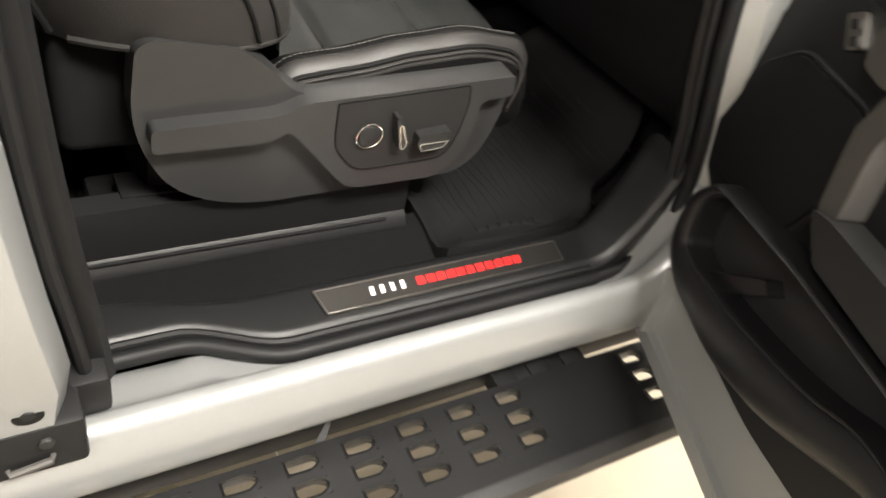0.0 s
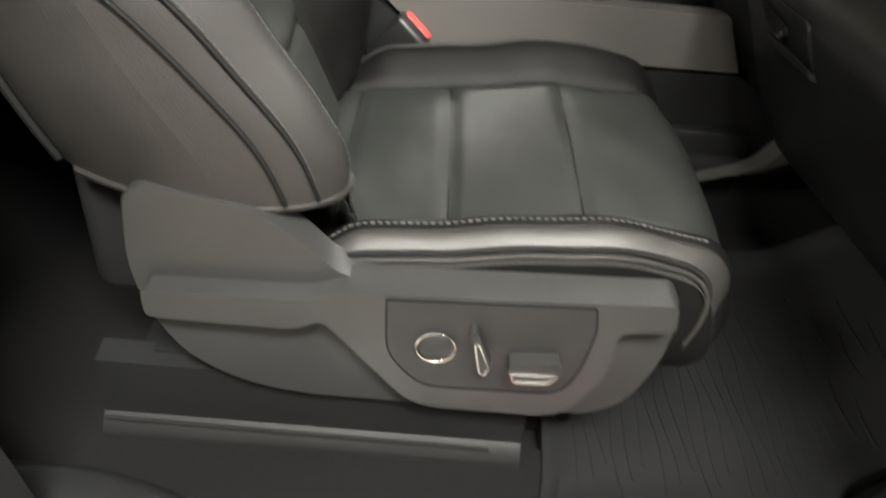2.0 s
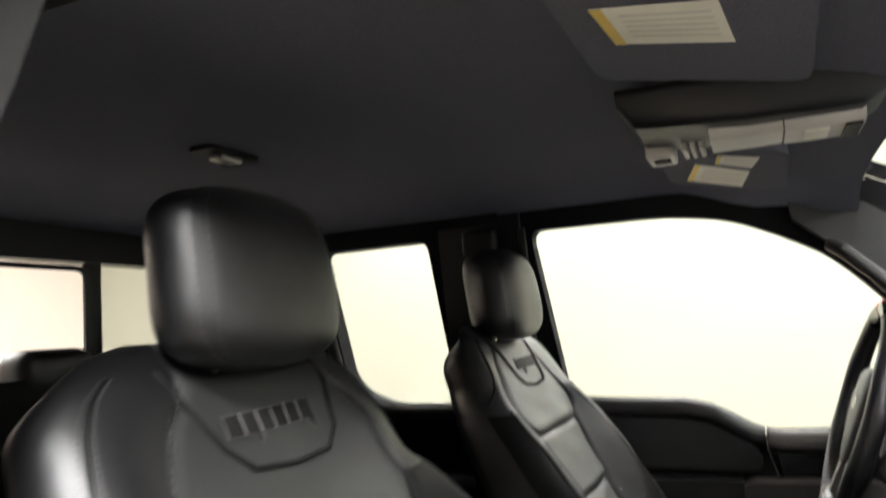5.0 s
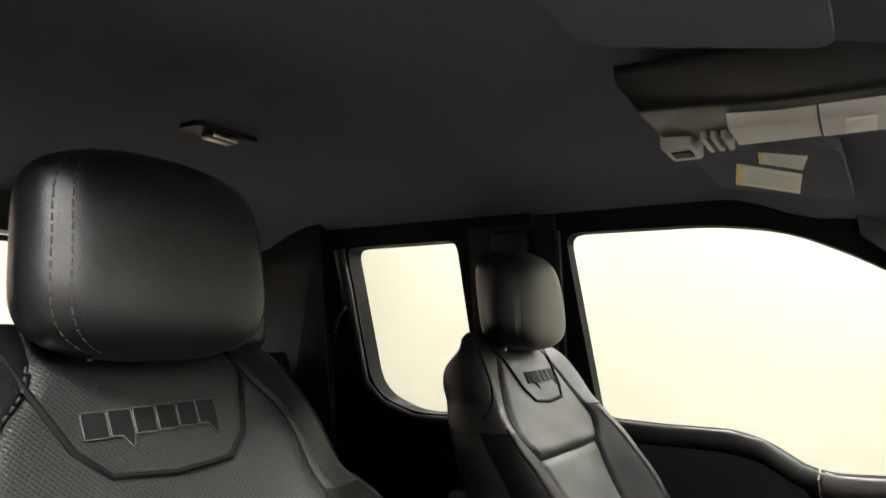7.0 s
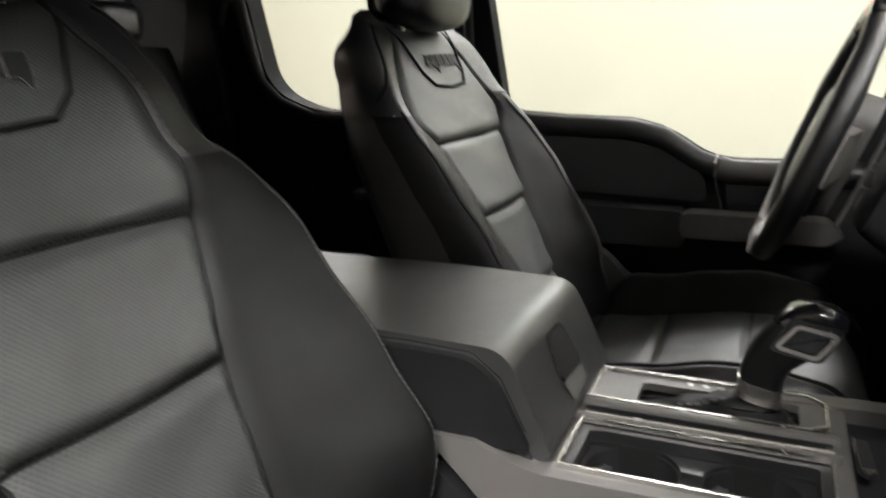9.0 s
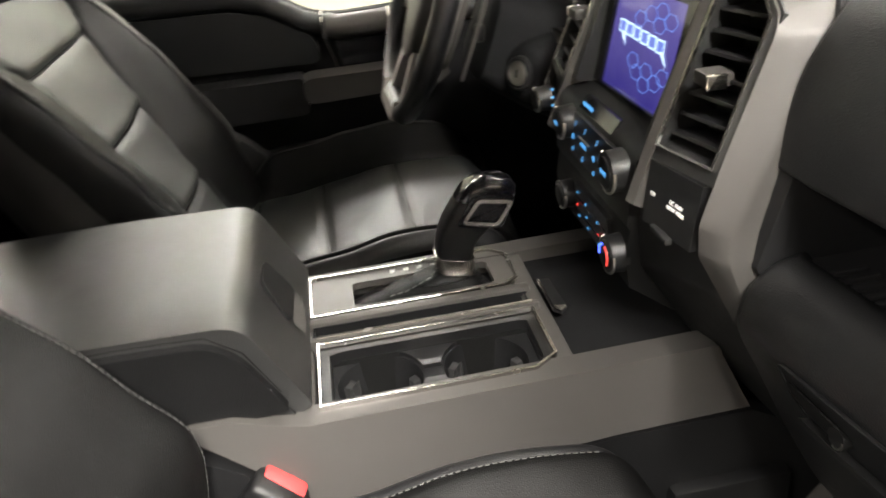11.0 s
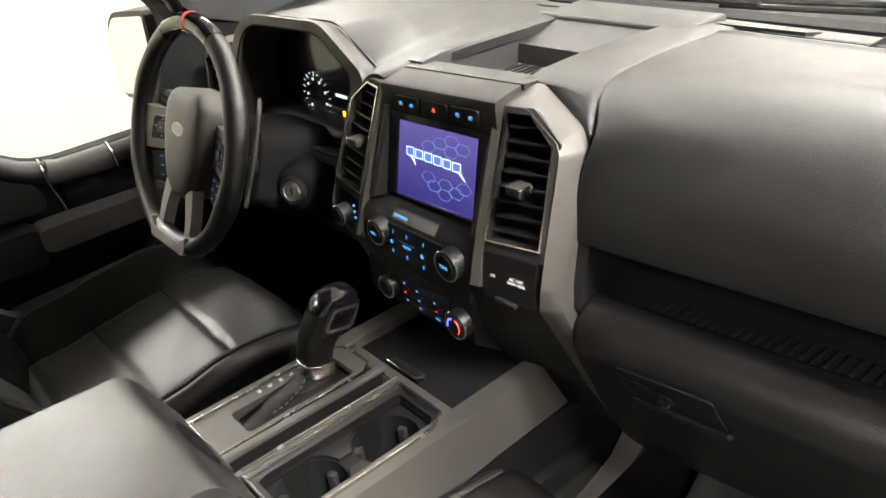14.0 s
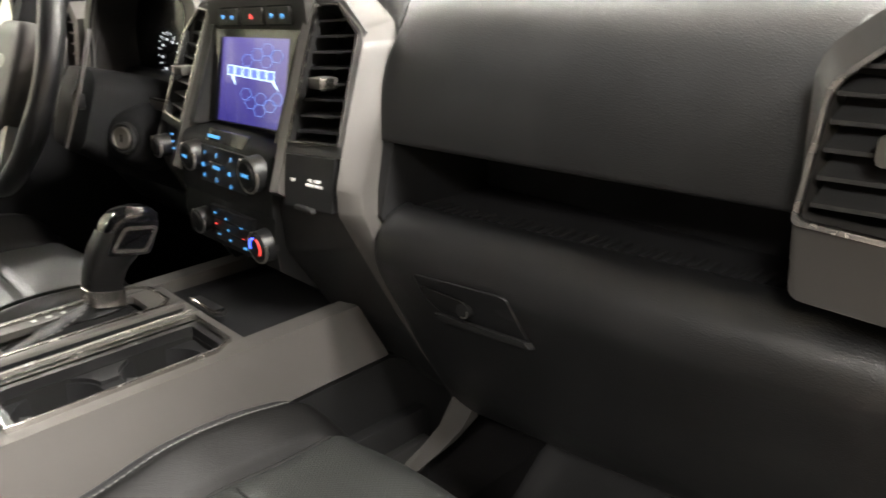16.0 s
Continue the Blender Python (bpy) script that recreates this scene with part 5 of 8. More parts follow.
# centre stack
mid_prof = [(0.60, 1.29), (0.475, 1.29), (0.475, 1.325), (0.43, 1.325), (0.412, 1.318), (0.407, 1.300), (0.405, 1.292), (0.381, 1.176), (0.347, 1.168), (0.340, 1.162), (0.334, 1.14), (0.332, 1.095), (0.335, 1.09), (0.331, 1.06), (0.335, 1.025), (0.40, 0.975), (0.60, 0.955)]
part("stack_body", prof_y(mid_prof, YC - 0.115, YC + 0.115, 0.002), "black", dash)
LEAN = -0.042  # the panel drops a little towards the driver
for nm, prof, ya, yb, mt in (("stack_top", [(0.4475, 1.346), (0.4075, 1.3385), (0.4030, 1.3355), (0.4015, 1.330), (0.4025, 1.284), (0.413, 1.286), (0.4475, 1.31)], YC - 0.1135, YC + 0.1175, "panel_dark"),
                             ("tray_lip", [(0.4495, 1.347), (0.4935, 1.3445), (0.497, 1.335), (0.499, 1.285), (0.4495, 1.285)], YC - 0.117, YC + 0.121, "trim_grey")):
    part(nm, add_prism(BM(), [(x, ya, z + LEAN * (ya - YC)) for x, z in prof], (0, yb - ya, LEAN * (yb - ya)), 0.0012), mt, dash)
# screen with bezel
so = V((0.3805, 0.0, 1.1815))
sup = V((0.404 - 0.381, 0, 1.289 - 1.1815)).normalized()
scr_w0, scr_w1, scr_h = 0.064, -0.102, 0.108


def screen_point(y, h, off=0.0):
    return so + V((0, y - 0.004, -0.03 * (y + 0.019))) + sup * h - V((sup.z, 0, -sup.x)) * off


bm = BM()
uvl = bm.loops.layers.uv.new("UVMap")
q = [screen_point(scr_w0, 0, 0.002), screen_point(scr_w1, 0, 0.002), screen_point(scr_w1, scr_h, 0.002), screen_point(scr_w0, scr_h, 0.002)]
f = bm.faces.new([bm.verts.new(p) for p in q])
for l, c in zip(f.loops, ((0, 0), (1, 0), (1, 1), (0, 1))):
    l[uvl].uv = c
screen = part("touch_screen", bm, "screen", dash, "lit purple touch screen with pale blue honeycomb lines")
so_o = [(scr_w0 + 0.022, -0.002), (scr_w1 - 0.022, -0.002), (scr_w1 - 0.022, scr_h + 0.01), (scr_w0 + 0.022, scr_h + 0.01)]
so_i = [(scr_w0, 0), (scr_w1, 0), (scr_w1, scr_h), (scr_w0, scr_h)]
part("screen_bezel", add_ring(BM(), [screen_point(a, b, 0.001) for a, b in so_o], [screen_point(a, b, 0.001) for a, b in so_i], tuple(-V((sup.z, 0, -sup.x)) * 0.005)), "gloss_black", dash)
for sg, yy in ((1, YC + 0.108), (-1, YC - 0.108)):
    part("screen_cheek", add_prism(BM(), [(x, yy - 0.007, z) for x, z in ((0.352, 1.178), (0.40, 1.30), (0.42, 1.30), (0.39, 1.17))], (0, 0.014, 0), 0.002), "trim_grey", dash)
# honeycomb on the screen
hexa = BM()
for (cy_, ch) in ((-0.025, 0.088), (-0.048, 0.094), (-0.048, 0.080), (-0.071, 0.087), (-0.002, 0.08), (-0.018, 0.028), (-0.041, 0.034), (-0.041, 0.02), (-0.064, 0.027), (-0.078, 0.036), (-0.005, 0.038)):
    loop = [screen_point(cy_ + 0.0145 * math.cos(k * math.pi / 3), ch + 0.0082 * math.sin(k * math.pi / 3), 0.0026) for k in range(6)]
    add_tube(hexa, loop, 0.00035, 4, True)
part("honeycomb", hexa, glow("pale blue screen line", (0.12, 0.25, 0.8), 0.7), screen, kind="stuff")
M["logo_dim"] = glow("dim blue screen mark", (0.10, 0.16, 0.55), 0.8)
M["logo_glow"] = glow("white blue screen mark", (0.5, 0.7, 1.0), 1.2)
for k in range(6):
    y0 = 0.044 - k * 0.0195
    h0 = 0.060 - k * 0.0008
    oq = [(y0, h0), (y0 - 0.017, h0), (y0 - 0.0155, h0 + 0.013), (y0 + 0.0015, h0 + 0.013)]
    iq = [(y0 - 0.0014, h0 + 0.0013), (y0 - 0.0154, h0 + 0.0013), (y0 - 0.0143, h0 + 0.0117), (y0 - 0.0001, h0 + 0.0117)]
    bar = part("screen_bar", add_ring(BM(), [screen_point(a, b, 0.003) for a, b in oq], [screen_point(a, b, 0.003) for a, b in iq], (-0.0003, 0, 0)), "logo_glow", screen)
    part("bar_fill", add_prism(BM(), [screen_point(a, b, 0.0029) for a, b in iq], (-0.0002, 0, 0)), "logo_dim", bar)
part("screen_spike", add_prism(BM(), [screen_point(a, b, 0.003) for a, b in ((0.036, 0.06), (0.028, 0.06), (0.022, 0.048))], (-0.0003, 0, 0)), "logo_glow", screen)
part("screen_spike", add_prism(BM(), [screen_point(a, b, 0.003) for a, b in ((-0.062, 0.058), (-0.070, 0.058), (-0.082, 0.045))], (-0.0003, 0, 0)), "logo_glow", screen)


def face_x(z):
    return lerp(z, [(1.02, 0.337), (1.06, 0.331), (1.095, 0.332), (1.14, 0.334), (1.162, 0.340), (1.168, 0.347), (1.288, 0.4025), (1.330, 0.4015), (1.3385, 0.4075)])


def key(name, y0, y1, z0, z1, parent, mat="trim", proud=0.004, r=0.0015):
    poly = [(y0, z0), (y1, z0), (y1, z1), (y0, z1)]
    return part(name, add_prism(BM(), [(face_x(z) - proud, y, z) for y, z in poly], (proud + 0.003, 0, 0), r), mat, parent)


def face_words(body, size, y, z, mat, parent, proud=0.0045):
    d = 0.004
    up = V((face_x(z + d) - face_x(z - d), 0, 2 * d))
    return words("print", body, size, (face_x(z) - proud, y, z), (0, -1, 0), up, mat, parent)


def glyph(y, z, w, h, mat, parent, proud=0.0046):
    part("glyph", add_prism(BM(), [(face_x(b) - proud - 0.0003, a, b) for a, b in ((y + w, z - h), (y - w, z - h), (y - w * 0.4, z + h), (y + w, z + h * 0.6))], (0.0006, 0, 0)), mat, parent)


# button row above the screen
for ends_, marks in (((0.0615, 0.0115), ("blue_glow", "blue_glow")), ((0.003, -0.048), ("red_glow",)), ((-0.056, -0.108), ("blue_glow", "blue_glow"))):
    ya, yb = ends_
    drop = LEAN * ((ya + yb) / 2 - YC)
    tip = LEAN * (ya - yb) / 2
    zb_, zt_ = 1.3035 + drop, 1.3235 + drop
    b = part("dash_button", add_prism(BM(), [(face_x(z) - 0.0045, y, z) for y, z in rpoly([(ya, zb_ + tip), (yb, zb_ - tip), (yb, zt_ - tip), (ya, zt_ + tip)], 0.004, 3)], (0.0075, 0, 0), 0.0014), "trim", dash, "black push button with a lit sign")
    part("button_joint", add_ring(BM(), [(face_x(z) - 0.0006, y, z) for y, z in rpoly([(ya + 0.0018, zb_ + tip - 0.0018), (yb - 0.0018, zb_ - tip - 0.0018), (yb - 0.0018, zt_ - tip + 0.0018), (ya + 0.0018, zt_ + tip + 0.0018)], 0.005, 3)], [(face_x(z) - 0.0006, y, z) for y, z in rpoly([(ya, zb_ + tip), (yb, zb_ - tip), (yb, zt_ - tip), (ya, zt_ + tip)], 0.004, 3)], (0.002, 0, 0)), "piping", b)
    zm = (zb_ + zt_) / 2
    if len(marks) == 2:
        ym = (ya + yb) / 2
        part("key_joint", add_box(BM(), (face_x(zm) - 0.0049, ym - 0.0005, zb_ + 0.0015), (face_x(zm) - 0.004, ym + 0.0005, zt_ - 0.0015)), "piping", b)
    for k, mt in enumerate(marks):
        ym = (ya + yb) / 2 if len(marks) == 1 else ya + (yb - ya) * (0.27 + 0.47 * k)
        fx = face_x(zm) - 0.0052
        if mt == "red_glow":
            part("glyph", add_tube(BM(), [(fx, ym + 0.0032, zm - 0.0028), (fx, ym - 0.0032, zm - 0.0028), (fx, ym, zm + 0.0028)], 0.0006, 5, True), mt, b)
            part("glyph", add_tube(BM(), [(fx, ym + 0.0012, zm - 0.0014), (fx, ym - 0.0012, zm - 0.0014), (fx, ym, zm + 0.0006)], 0.0005, 5, True), mt, b)
        else:
            part("glyph", add_tube(BM(), [(fx, ym + a, zm + c) for a, c in ((0.003, -0.002), (0.001, -0.0026), (-0.0024, -0.002), (-0.003, 0.0014), (0.0006, 0.0022), (0.0024, 0.0012))], 0.0005, 5, True), mt, b)
            part("glyph", add_box(BM(), (fx - 0.0004, ym - 0.0010, zm - 0.0007), (fx + 0.0004, ym + 0.0008, zm + 0.0012)), mt, b)
# disc slot, radio keys
part("disc_slot", add_prism(BM(), [(face_x(z) - 0.0005, y, z) for y, z in ((0.03, 1.163), (-0.066, 1.163), (-0.066, 1.176), (0.03, 1.176))], (0.004, 0, 0)), "gloss_black", dash)
for k in range(5):
    part("slot_bar", add_box(BM(), (0.343, 0.024 - k * 0.006, 1.1665), (0.3445, 0.0195 - k * 0.006, 1.1705)), "blue_glow", dash)
panel = key("radio_panel", 0.03, -0.088, 1.112, 1.158, dash, "trim", 0.004, 0.003)
for a, b, c in ((0.016, 1.149, "1"), (-0.014, 1.149, "2"), (-0.05, 1.149, "3"), (0.018, 1.120, "4"), (-0.014, 1.118, "5"), (-0.05, 1.116, "6"), (-0.016, 1.134, "MEDIA")):
    face_words(c, 0.0062 if len(c) > 1 else 0.008, a, b, "blue_glow", panel)
glyph(0.019, 1.134, 0.003, 0.003, "blue_glow", panel)
glyph(-0.048, 1.132, 0.003, 0.003, "blue_glow", panel)
part("media_edge", add_box(BM(), (0.3285, -0.031, 1.139), (0.33, 0.001, 1.1405)), "steel", panel)
climate = key("climate_panel", 0.012, -0.092, 1.034, 1.082, dash, "trim", 0.004, 0.003)
for a, b, mt in ((0.0, 1.073, "blue_glow"), (-0.028, 1.07, "blue_glow"), (-0.066, 1.066, "blue_glow"), (0.0, 1.058, "red_glow"), (-0.03, 1.055, "blue_glow"), (-0.066, 1.051, "red_glow"), (0.0, 1.043, "blue_glow"), (-0.028, 1.04, "blue_glow")):
    glyph(a, b, 0.0020, 0.0014, mt, climate)
face_words("A/C", 0.006, -0.066, 1.038, "blue_glow", climate)
for z in (1.05, 1.066):
    part("key_joint", add_box(BM(), (0.3265, -0.088, z), (0.3275, 0.008, z + 0.0008)), "piping", climate)


def dial(y, z, r, body="", temp=False, parent=dash):
    x = face_x(z)
    k = part("dial", add_cyl(BM(), (x + 0.004, y, z), (x - 0.0145, y, z), r * 1.06, r * 0.99, 40, 0.002), "trim", parent)
    part("dial_ring", add_tube(BM(), [(x - 0.0125, y + r * 1.0 * math.cos(a * math.pi / 24), z + r * 1.0 * math.sin(a * math.pi / 24)) for a in range(22, 56)], 0.0017, 6), "steel", k, "bright metal ring")
    part("dial_cap", add_cyl(BM(), (x - 0.0135, y, z), (x - 0.0165, y, z), r * 0.8, r * 0.76, 36, 0.001), "black", k)
    if body:
        words("print", body, 0.0062, (x - 0.0167, y, z), (0, -1, 0), (0, 0, 1), "blue_glow", k)
    if temp:
        for a0, a1, mt in ((100, 200, "blue_glow2"), (-40, 80, "red_glow")):
            pts = [(x - 0.0168, y - r * 0.6 * math.cos(radians(a)), z + r * 0.6 * math.sin(radians(a))) for a in range(a0, a1, 8)]
            part("temperature_arc", add_tube(BM(), pts, 0.0012, 6), mt, k)
        glyph(y, z - 0.008, 0.004, 0.0025, "blue_glow", k, 0.0168)
    return k


M["blue_glow2"] = glow("deep blue backlight", (0.05, 0.1, 1.0), 2.5)
dial(0.046, 1.142, 0.0185, "VOL")
dial(-0.107, 1.142, 0.021, "TUNE")
dial(0.036, 1.056, 0.0165)
dial(-0.117, 1.056, 0.0195, temp=True)

# vent columns either side of the stack
VO, VR, VU = V((0.352, -0.158, 1.185)), V((0.365, -0.238, 1.189)), V((0.417, -0.146, 1.329))


def vent_column(mirror):
    fl = (lambda p: V((p[0], 2 * YC - p[1] + max(-0.004, 0.0015 + 0.152 * (p[2] - 1.183)), p[2] - 0.011))) if mirror else (lambda p: V(p))
    o = VO
    e1 = (VR - VO).normalized()
    e2 = (VU - VO)
    e2 = (e2 - e1 * e2.dot(e1)).normalized()
    nrm = e2.cross(e1) if e2.cross(e1).x < 0 else e1.cross(e2)
    L = lambda u, v, d=0.0: fl(o + e1 * u + e2 * v + nrm * d)
    opening = [(-0.003, -0.002), (0.079, -0.002), (0.0745, 0.122), (0.036, 0.157), (0.0, 0.157)]
    outer = [(-0.018, -0.014), (0.086, -0.014), (0.082, 0.126), (0.039, 0.1635), (-0.018, 0.1635)]
    bm = BM()
    add_ring(bm, [L(u, v) for u, v in outer], [L(u, v) for u, v in opening], tuple(L(0, 0, -0.06) - L(0, 0)))
    vent = part("air_vent", bm, "trim_grey", dash, "air vent with chrome outline")
    part("vent_back", add_prism(BM(), [L(u, v, -0.045) for u, v in outer], tuple(L(0, 0, -0.05) - L(0, 0))), "black", vent)
    chrome_o, chrome_i = inset(opening, 0.0), inset(opening, 0.0022)
    part("vent_outline", add_ring(BM(), [L(u, v, 0.0) for u, v in chrome_o], [L(u, v, 0.0) for u, v in chrome_i], tuple(L(0, 0, 0.003) - L(0, 0))), "chrome", vent)
    for i in range(8):
        v = 0.012 + i * 0.0182
        w = 0.075 if v < 0.118 else 0.075 - (v - 0.118) * 1.1
        if w > 0.02:
            part("vane", add_prism(BM(), [L(0.003, v, -0.006), L(w, v, -0.006), L(w, v + 0.010, -0.03), L(0.003, v + 0.010, -0.03)], tuple(L(0, 0.0028) - L(0, 0)), 0.0008), "trim", vent)
    part("vane_tab", add_box(BM(), (-0.008, -0.012, -0.006), (0.016, 0.012, 0.006), 0.002, 2, Matrix.Translation(L(0.034, 0.066, 0.004))), "satin", vent)
    part("tab_edge", add_box(BM(), (-0.0095, -0.0150 if not mirror else 0.0115, -0.0068), (0.009, -0.0115 if not mirror else 0.0150, 0.0068), 0.0015, 2, Matrix.Translation(L(0.034, 0.066, 0.004))), "chrome", vent)
    # lower block under the vent
    near = rpoly([(0.362, 1.185), (0.352, 1.178), (0.343, 1.10), (0.346, 1.05), (0.41, 0.95), (0.49, 0.85), (0.60, 0.84), (0.60, 1.185)], 0.006, 3)
    far_ = rpoly([(0.376, 1.185), (0.367, 1.178), (0.358, 1.112), (0.379, 1.07), (0.445, 0.945), (0.518, 0.822), (0.60, 0.81), (0.60, 1.185)], 0.006, 3)
    part("stack_side", loft(BM(), [[fl((x, -0.134, z)) for x, z in near], [fl((x, -0.138, z)) for x, z in near], [fl((x, -0.240, z)) for x, z in far_]]), "trim_grey", dash, sharp=30)
    # graphite frame band
    Q = lambda u, v, d=0.0: o + e1 * u + e2 * v + nrm * d
    inner = [Q(-0.013, 0.1620, 0.002), Q(0.0285, 0.1612, 0.002), Q(0.0762, 0.1248, 0.002), Q(0.0825, 0.110, 0.002), Q(0.0840, 0.010, 0.002), Q(0.0850, -0.045, 0.0), (0.354, -0.237, 1.112), (0.375, -0.238, 1.072), (0.440, -0.240, 0.945), (0.514, -0.240, 0.818)]
    outr = [Q(-0.0159, 0.1953, -0.036), Q(0.0199, 0.1964, -0.040), Q(0.0880, 0.1490, -0.031), Q(0.1029, 0.1231, -0.028), Q(0.1035, 0.030, -0.026), Q(0.1010, -0.045, -0.026), (0.370, -0.2645, 1.112), (0.388, -0.267, 1.066), (0.455, -0.276, 0.945), (0.525, -0.281, 0.828)]
    inner, outr = chaikin(inner, 2, 0.07), chaikin(outr, 2, 0.07)
    rows = []
    for k, (a, b) in enumerate(zip(inner, outr)):
        a, b = V(a), V(b)
        w = b - a
        bk = V((0.035, 0.004, 0.0))
        face = V((-0.0022, 0, 0.0006))
        rows.append([fl(p) for p in (a + V((0.03, 0, -0.01)), a + V((0.003, 0, 0)), a + w * 0.03, a + w * 0.08 + face * 0.8, a + w * 0.5 + face * 1.25, a + w * 0.90 + face * 0.8, b - w * 0.02, b + bk * 0.08, b + bk)])
    part("frame_band", loft(BM(), rows), "satin", dash, "satin graphite frame band", sharp=24)
    rows = [[Q(-0.0035, v, d0), Q(-0.0155, v + lift, d0 + 0.0015), Q(-0.0225, v + lift * 0.9, d0 - 0.005), Q(-0.0290, v - 0.004, d0 - 0.032), Q(-0.010, v - 0.004, d0 - 0.030)] for v, d0, lift in ((-0.06, 0.0, 0.0), (-0.012, 0.002, 0.0), (0.08, 0.002, 0.0), (0.150, 0.002, 0.0), (0.160, 0.002, 0.001), (0.1935, -0.037, 0.002), (0.193, -0.046, 0.002))]
    part("inner_band", loft(BM(), [[fl(p) for p in r] for r in rows]), "satin", dash, sharp=24)
    part("shoulder_fill", add_prism(BM(), [fl((x, -0.250, z)) for x, z in ((0.47, 1.20), (0.412, 1.20), (0.386, 1.11), (0.46, 0.97), (0.55, 0.83), (0.62, 0.83), (0.62, 1.20))], tuple(fl((0.004, -0.268, 0)) - fl((0, -0.250, 0))), 0.004), "trim", dash)
    rows = [[(0.53, -0.240, 0.835), (0.518, -0.240, 0.818), (0.521, -0.283, 0.826), (0.545, -0.287, 0.835)], [(0.515, -0.236, 0.795), (0.497, -0.234, 0.778), (0.503, -0.270, 0.784), (0.53, -0.275, 0.795)],
            [(0.49, -0.230, 0.765), (0.468, -0.226, 0.752), (0.472, -0.258, 0.757), (0.50, -0.262, 0.765)], [(0.45, -0.225, 0.745), (0.428, -0.222, 0.733), (0.430, -0.248, 0.737), (0.455, -0.252, 0.745)], [(0.40, -0.222, 0.722), (0.385, -0.220, 0.712), (0.387, -0.24, 0.714), (0.41, -0.244, 0.722)]]
    part("band_foot", loft(BM(), [[fl(p) for p in r] for r in rows]), "satin", dash, sharp=30)


vent_column(False)
vent_column(True)
# tray in the dash top
part("tray_floor", add_box(BM(), (0.44, YC - 0.12, 1.28), (0.68, YC + 0.12, 1.296)), "trim", dash)
for i in range(15):
    part("tray_rib", add_box(BM(), (0.47, YC - 0.084 + i * 0.012, 1.296), (0.655, YC - 0.080 + i * 0.012, 1.299)), "rubber", dash)
part("tray_ramp", add_prism(BM(), [(x, YC - 0.115, z) for x, z in ((0.66, 1.29), (0.665, 1.326), (0.69, 1.331), (0.757, 1.3465), (0.757, 1.28))], (0, 0.23, 0), 0.003), "trim_grey", dash)
part("tray_end", add_box(BM(), (0.752, YC - 0.14, 1.29), (0.86, YC + 0.14, 1.3525), 0.006, 3), "trim_grey", dash)
RAIL = [((0.86, -0.118, 1.341), (0.86, -0.200, 1.340)), ((0.79, -0.116, 1.350), (0.775, -0.199, 1.3475)), ((0.68, -0.114, 1.3545), (0.66, -0.2005, 1.3520)), ((0.56, -0.114, 1.3555), (0.555, -0.205, 1.3515)), ((0.505, -0.116, 1.3545), (0.515, -0.208, 1.349)),
        ((0.470, -0.116, 1.3495), (0.493, -0.210, 1.345)), ((0.4735, -0.1505, 1.3478), (0.480, -0.214, 1.338)), ((0.4655, -0.187, 1.327), (0.465, -0.224, 1.322)), ((0.4565, -0.222, 1.305), (0.453, -0.238, 1.303)), ((0.446, -0.236, 1.283), (0.443, -0.246, 1.283))]
for side_, nm in ((1, "dash_top"), (-1, "left_rail")):
    rows = []
    for a, b in RAIL:
        a, b = V(a), V(b)
        if side_ < 0:
            b = V((b.x, max(b.y, -0.150), b.z)) if a.z > 1.335 else b
        m_ = (a + b) / 2 + V((0, 0, 0.0025))
        pts = [a + V((0.0, 0.0, -0.06)), a + V((0, 0.0005, -0.003)), a + (b - a) * 0.04 + V((0, 0, 0.0008)), m_, b - (b - a) * 0.06 + V((0, 0, 0.0005)), b + V((0.004, -0.006, -0.004)), b + V((0.012, -0.012, -0.012)), b + V((0.03, 0.0, -0.06))]
        rows.append([(p.x, p.y if side_ > 0 else 2 * YC - p.y + 0.012, p.z if side_ > 0 else p.z - 0.006) for p in pts])
    part(nm, loft(BM(), rows), "trim_grey", dash, sharp=34)
TOPL = [(0.424, ((0.118, 1.334), (0.132, 1.338), (0.155, 1.334), (0.182, 1.317), (0.225, 1.350), (0.285, 1.381), (0.40, 1.384), (0.52, 1.376), (0.575, 1.352), (0.61, 1.288))),
        (0.47, ((0.100, 1.342), (0.112, 1.346), (0.15, 1.346), (0.190, 1.334), (0.23, 1.352), (0.285, 1.379), (0.40, 1.383), (0.53, 1.374), (0.60, 1.345), (0.68, 1.30))),
        (0.56, ((0.078, 1.353), (0.089, 1.358), (0.15, 1.359), (0.19, 1.356), (0.24, 1.362), (0.30, 1.372), (0.41, 1.375), (0.54, 1.367), (0.64, 1.345), (0.78, 1.32))),
        (0.70, ((0.078, 1.353), (0.089, 1.357), (0.14, 1.358), (0.19, 1.357), (0.25, 1.358), (0.31, 1.360), (0.42, 1.361), (0.55, 1.357), (0.68, 1.346), (0.86, 1.33))),
        (0.86, ((0.078, 1.343), (0.089, 1.348), (0.14, 1.348), (0.19, 1.346), (0.25, 1.346), (0.31, 1.345), (0.42, 1.345), (0.55, 1.343), (0.68, 1.34), (0.86, 1.33)))]
rows = []
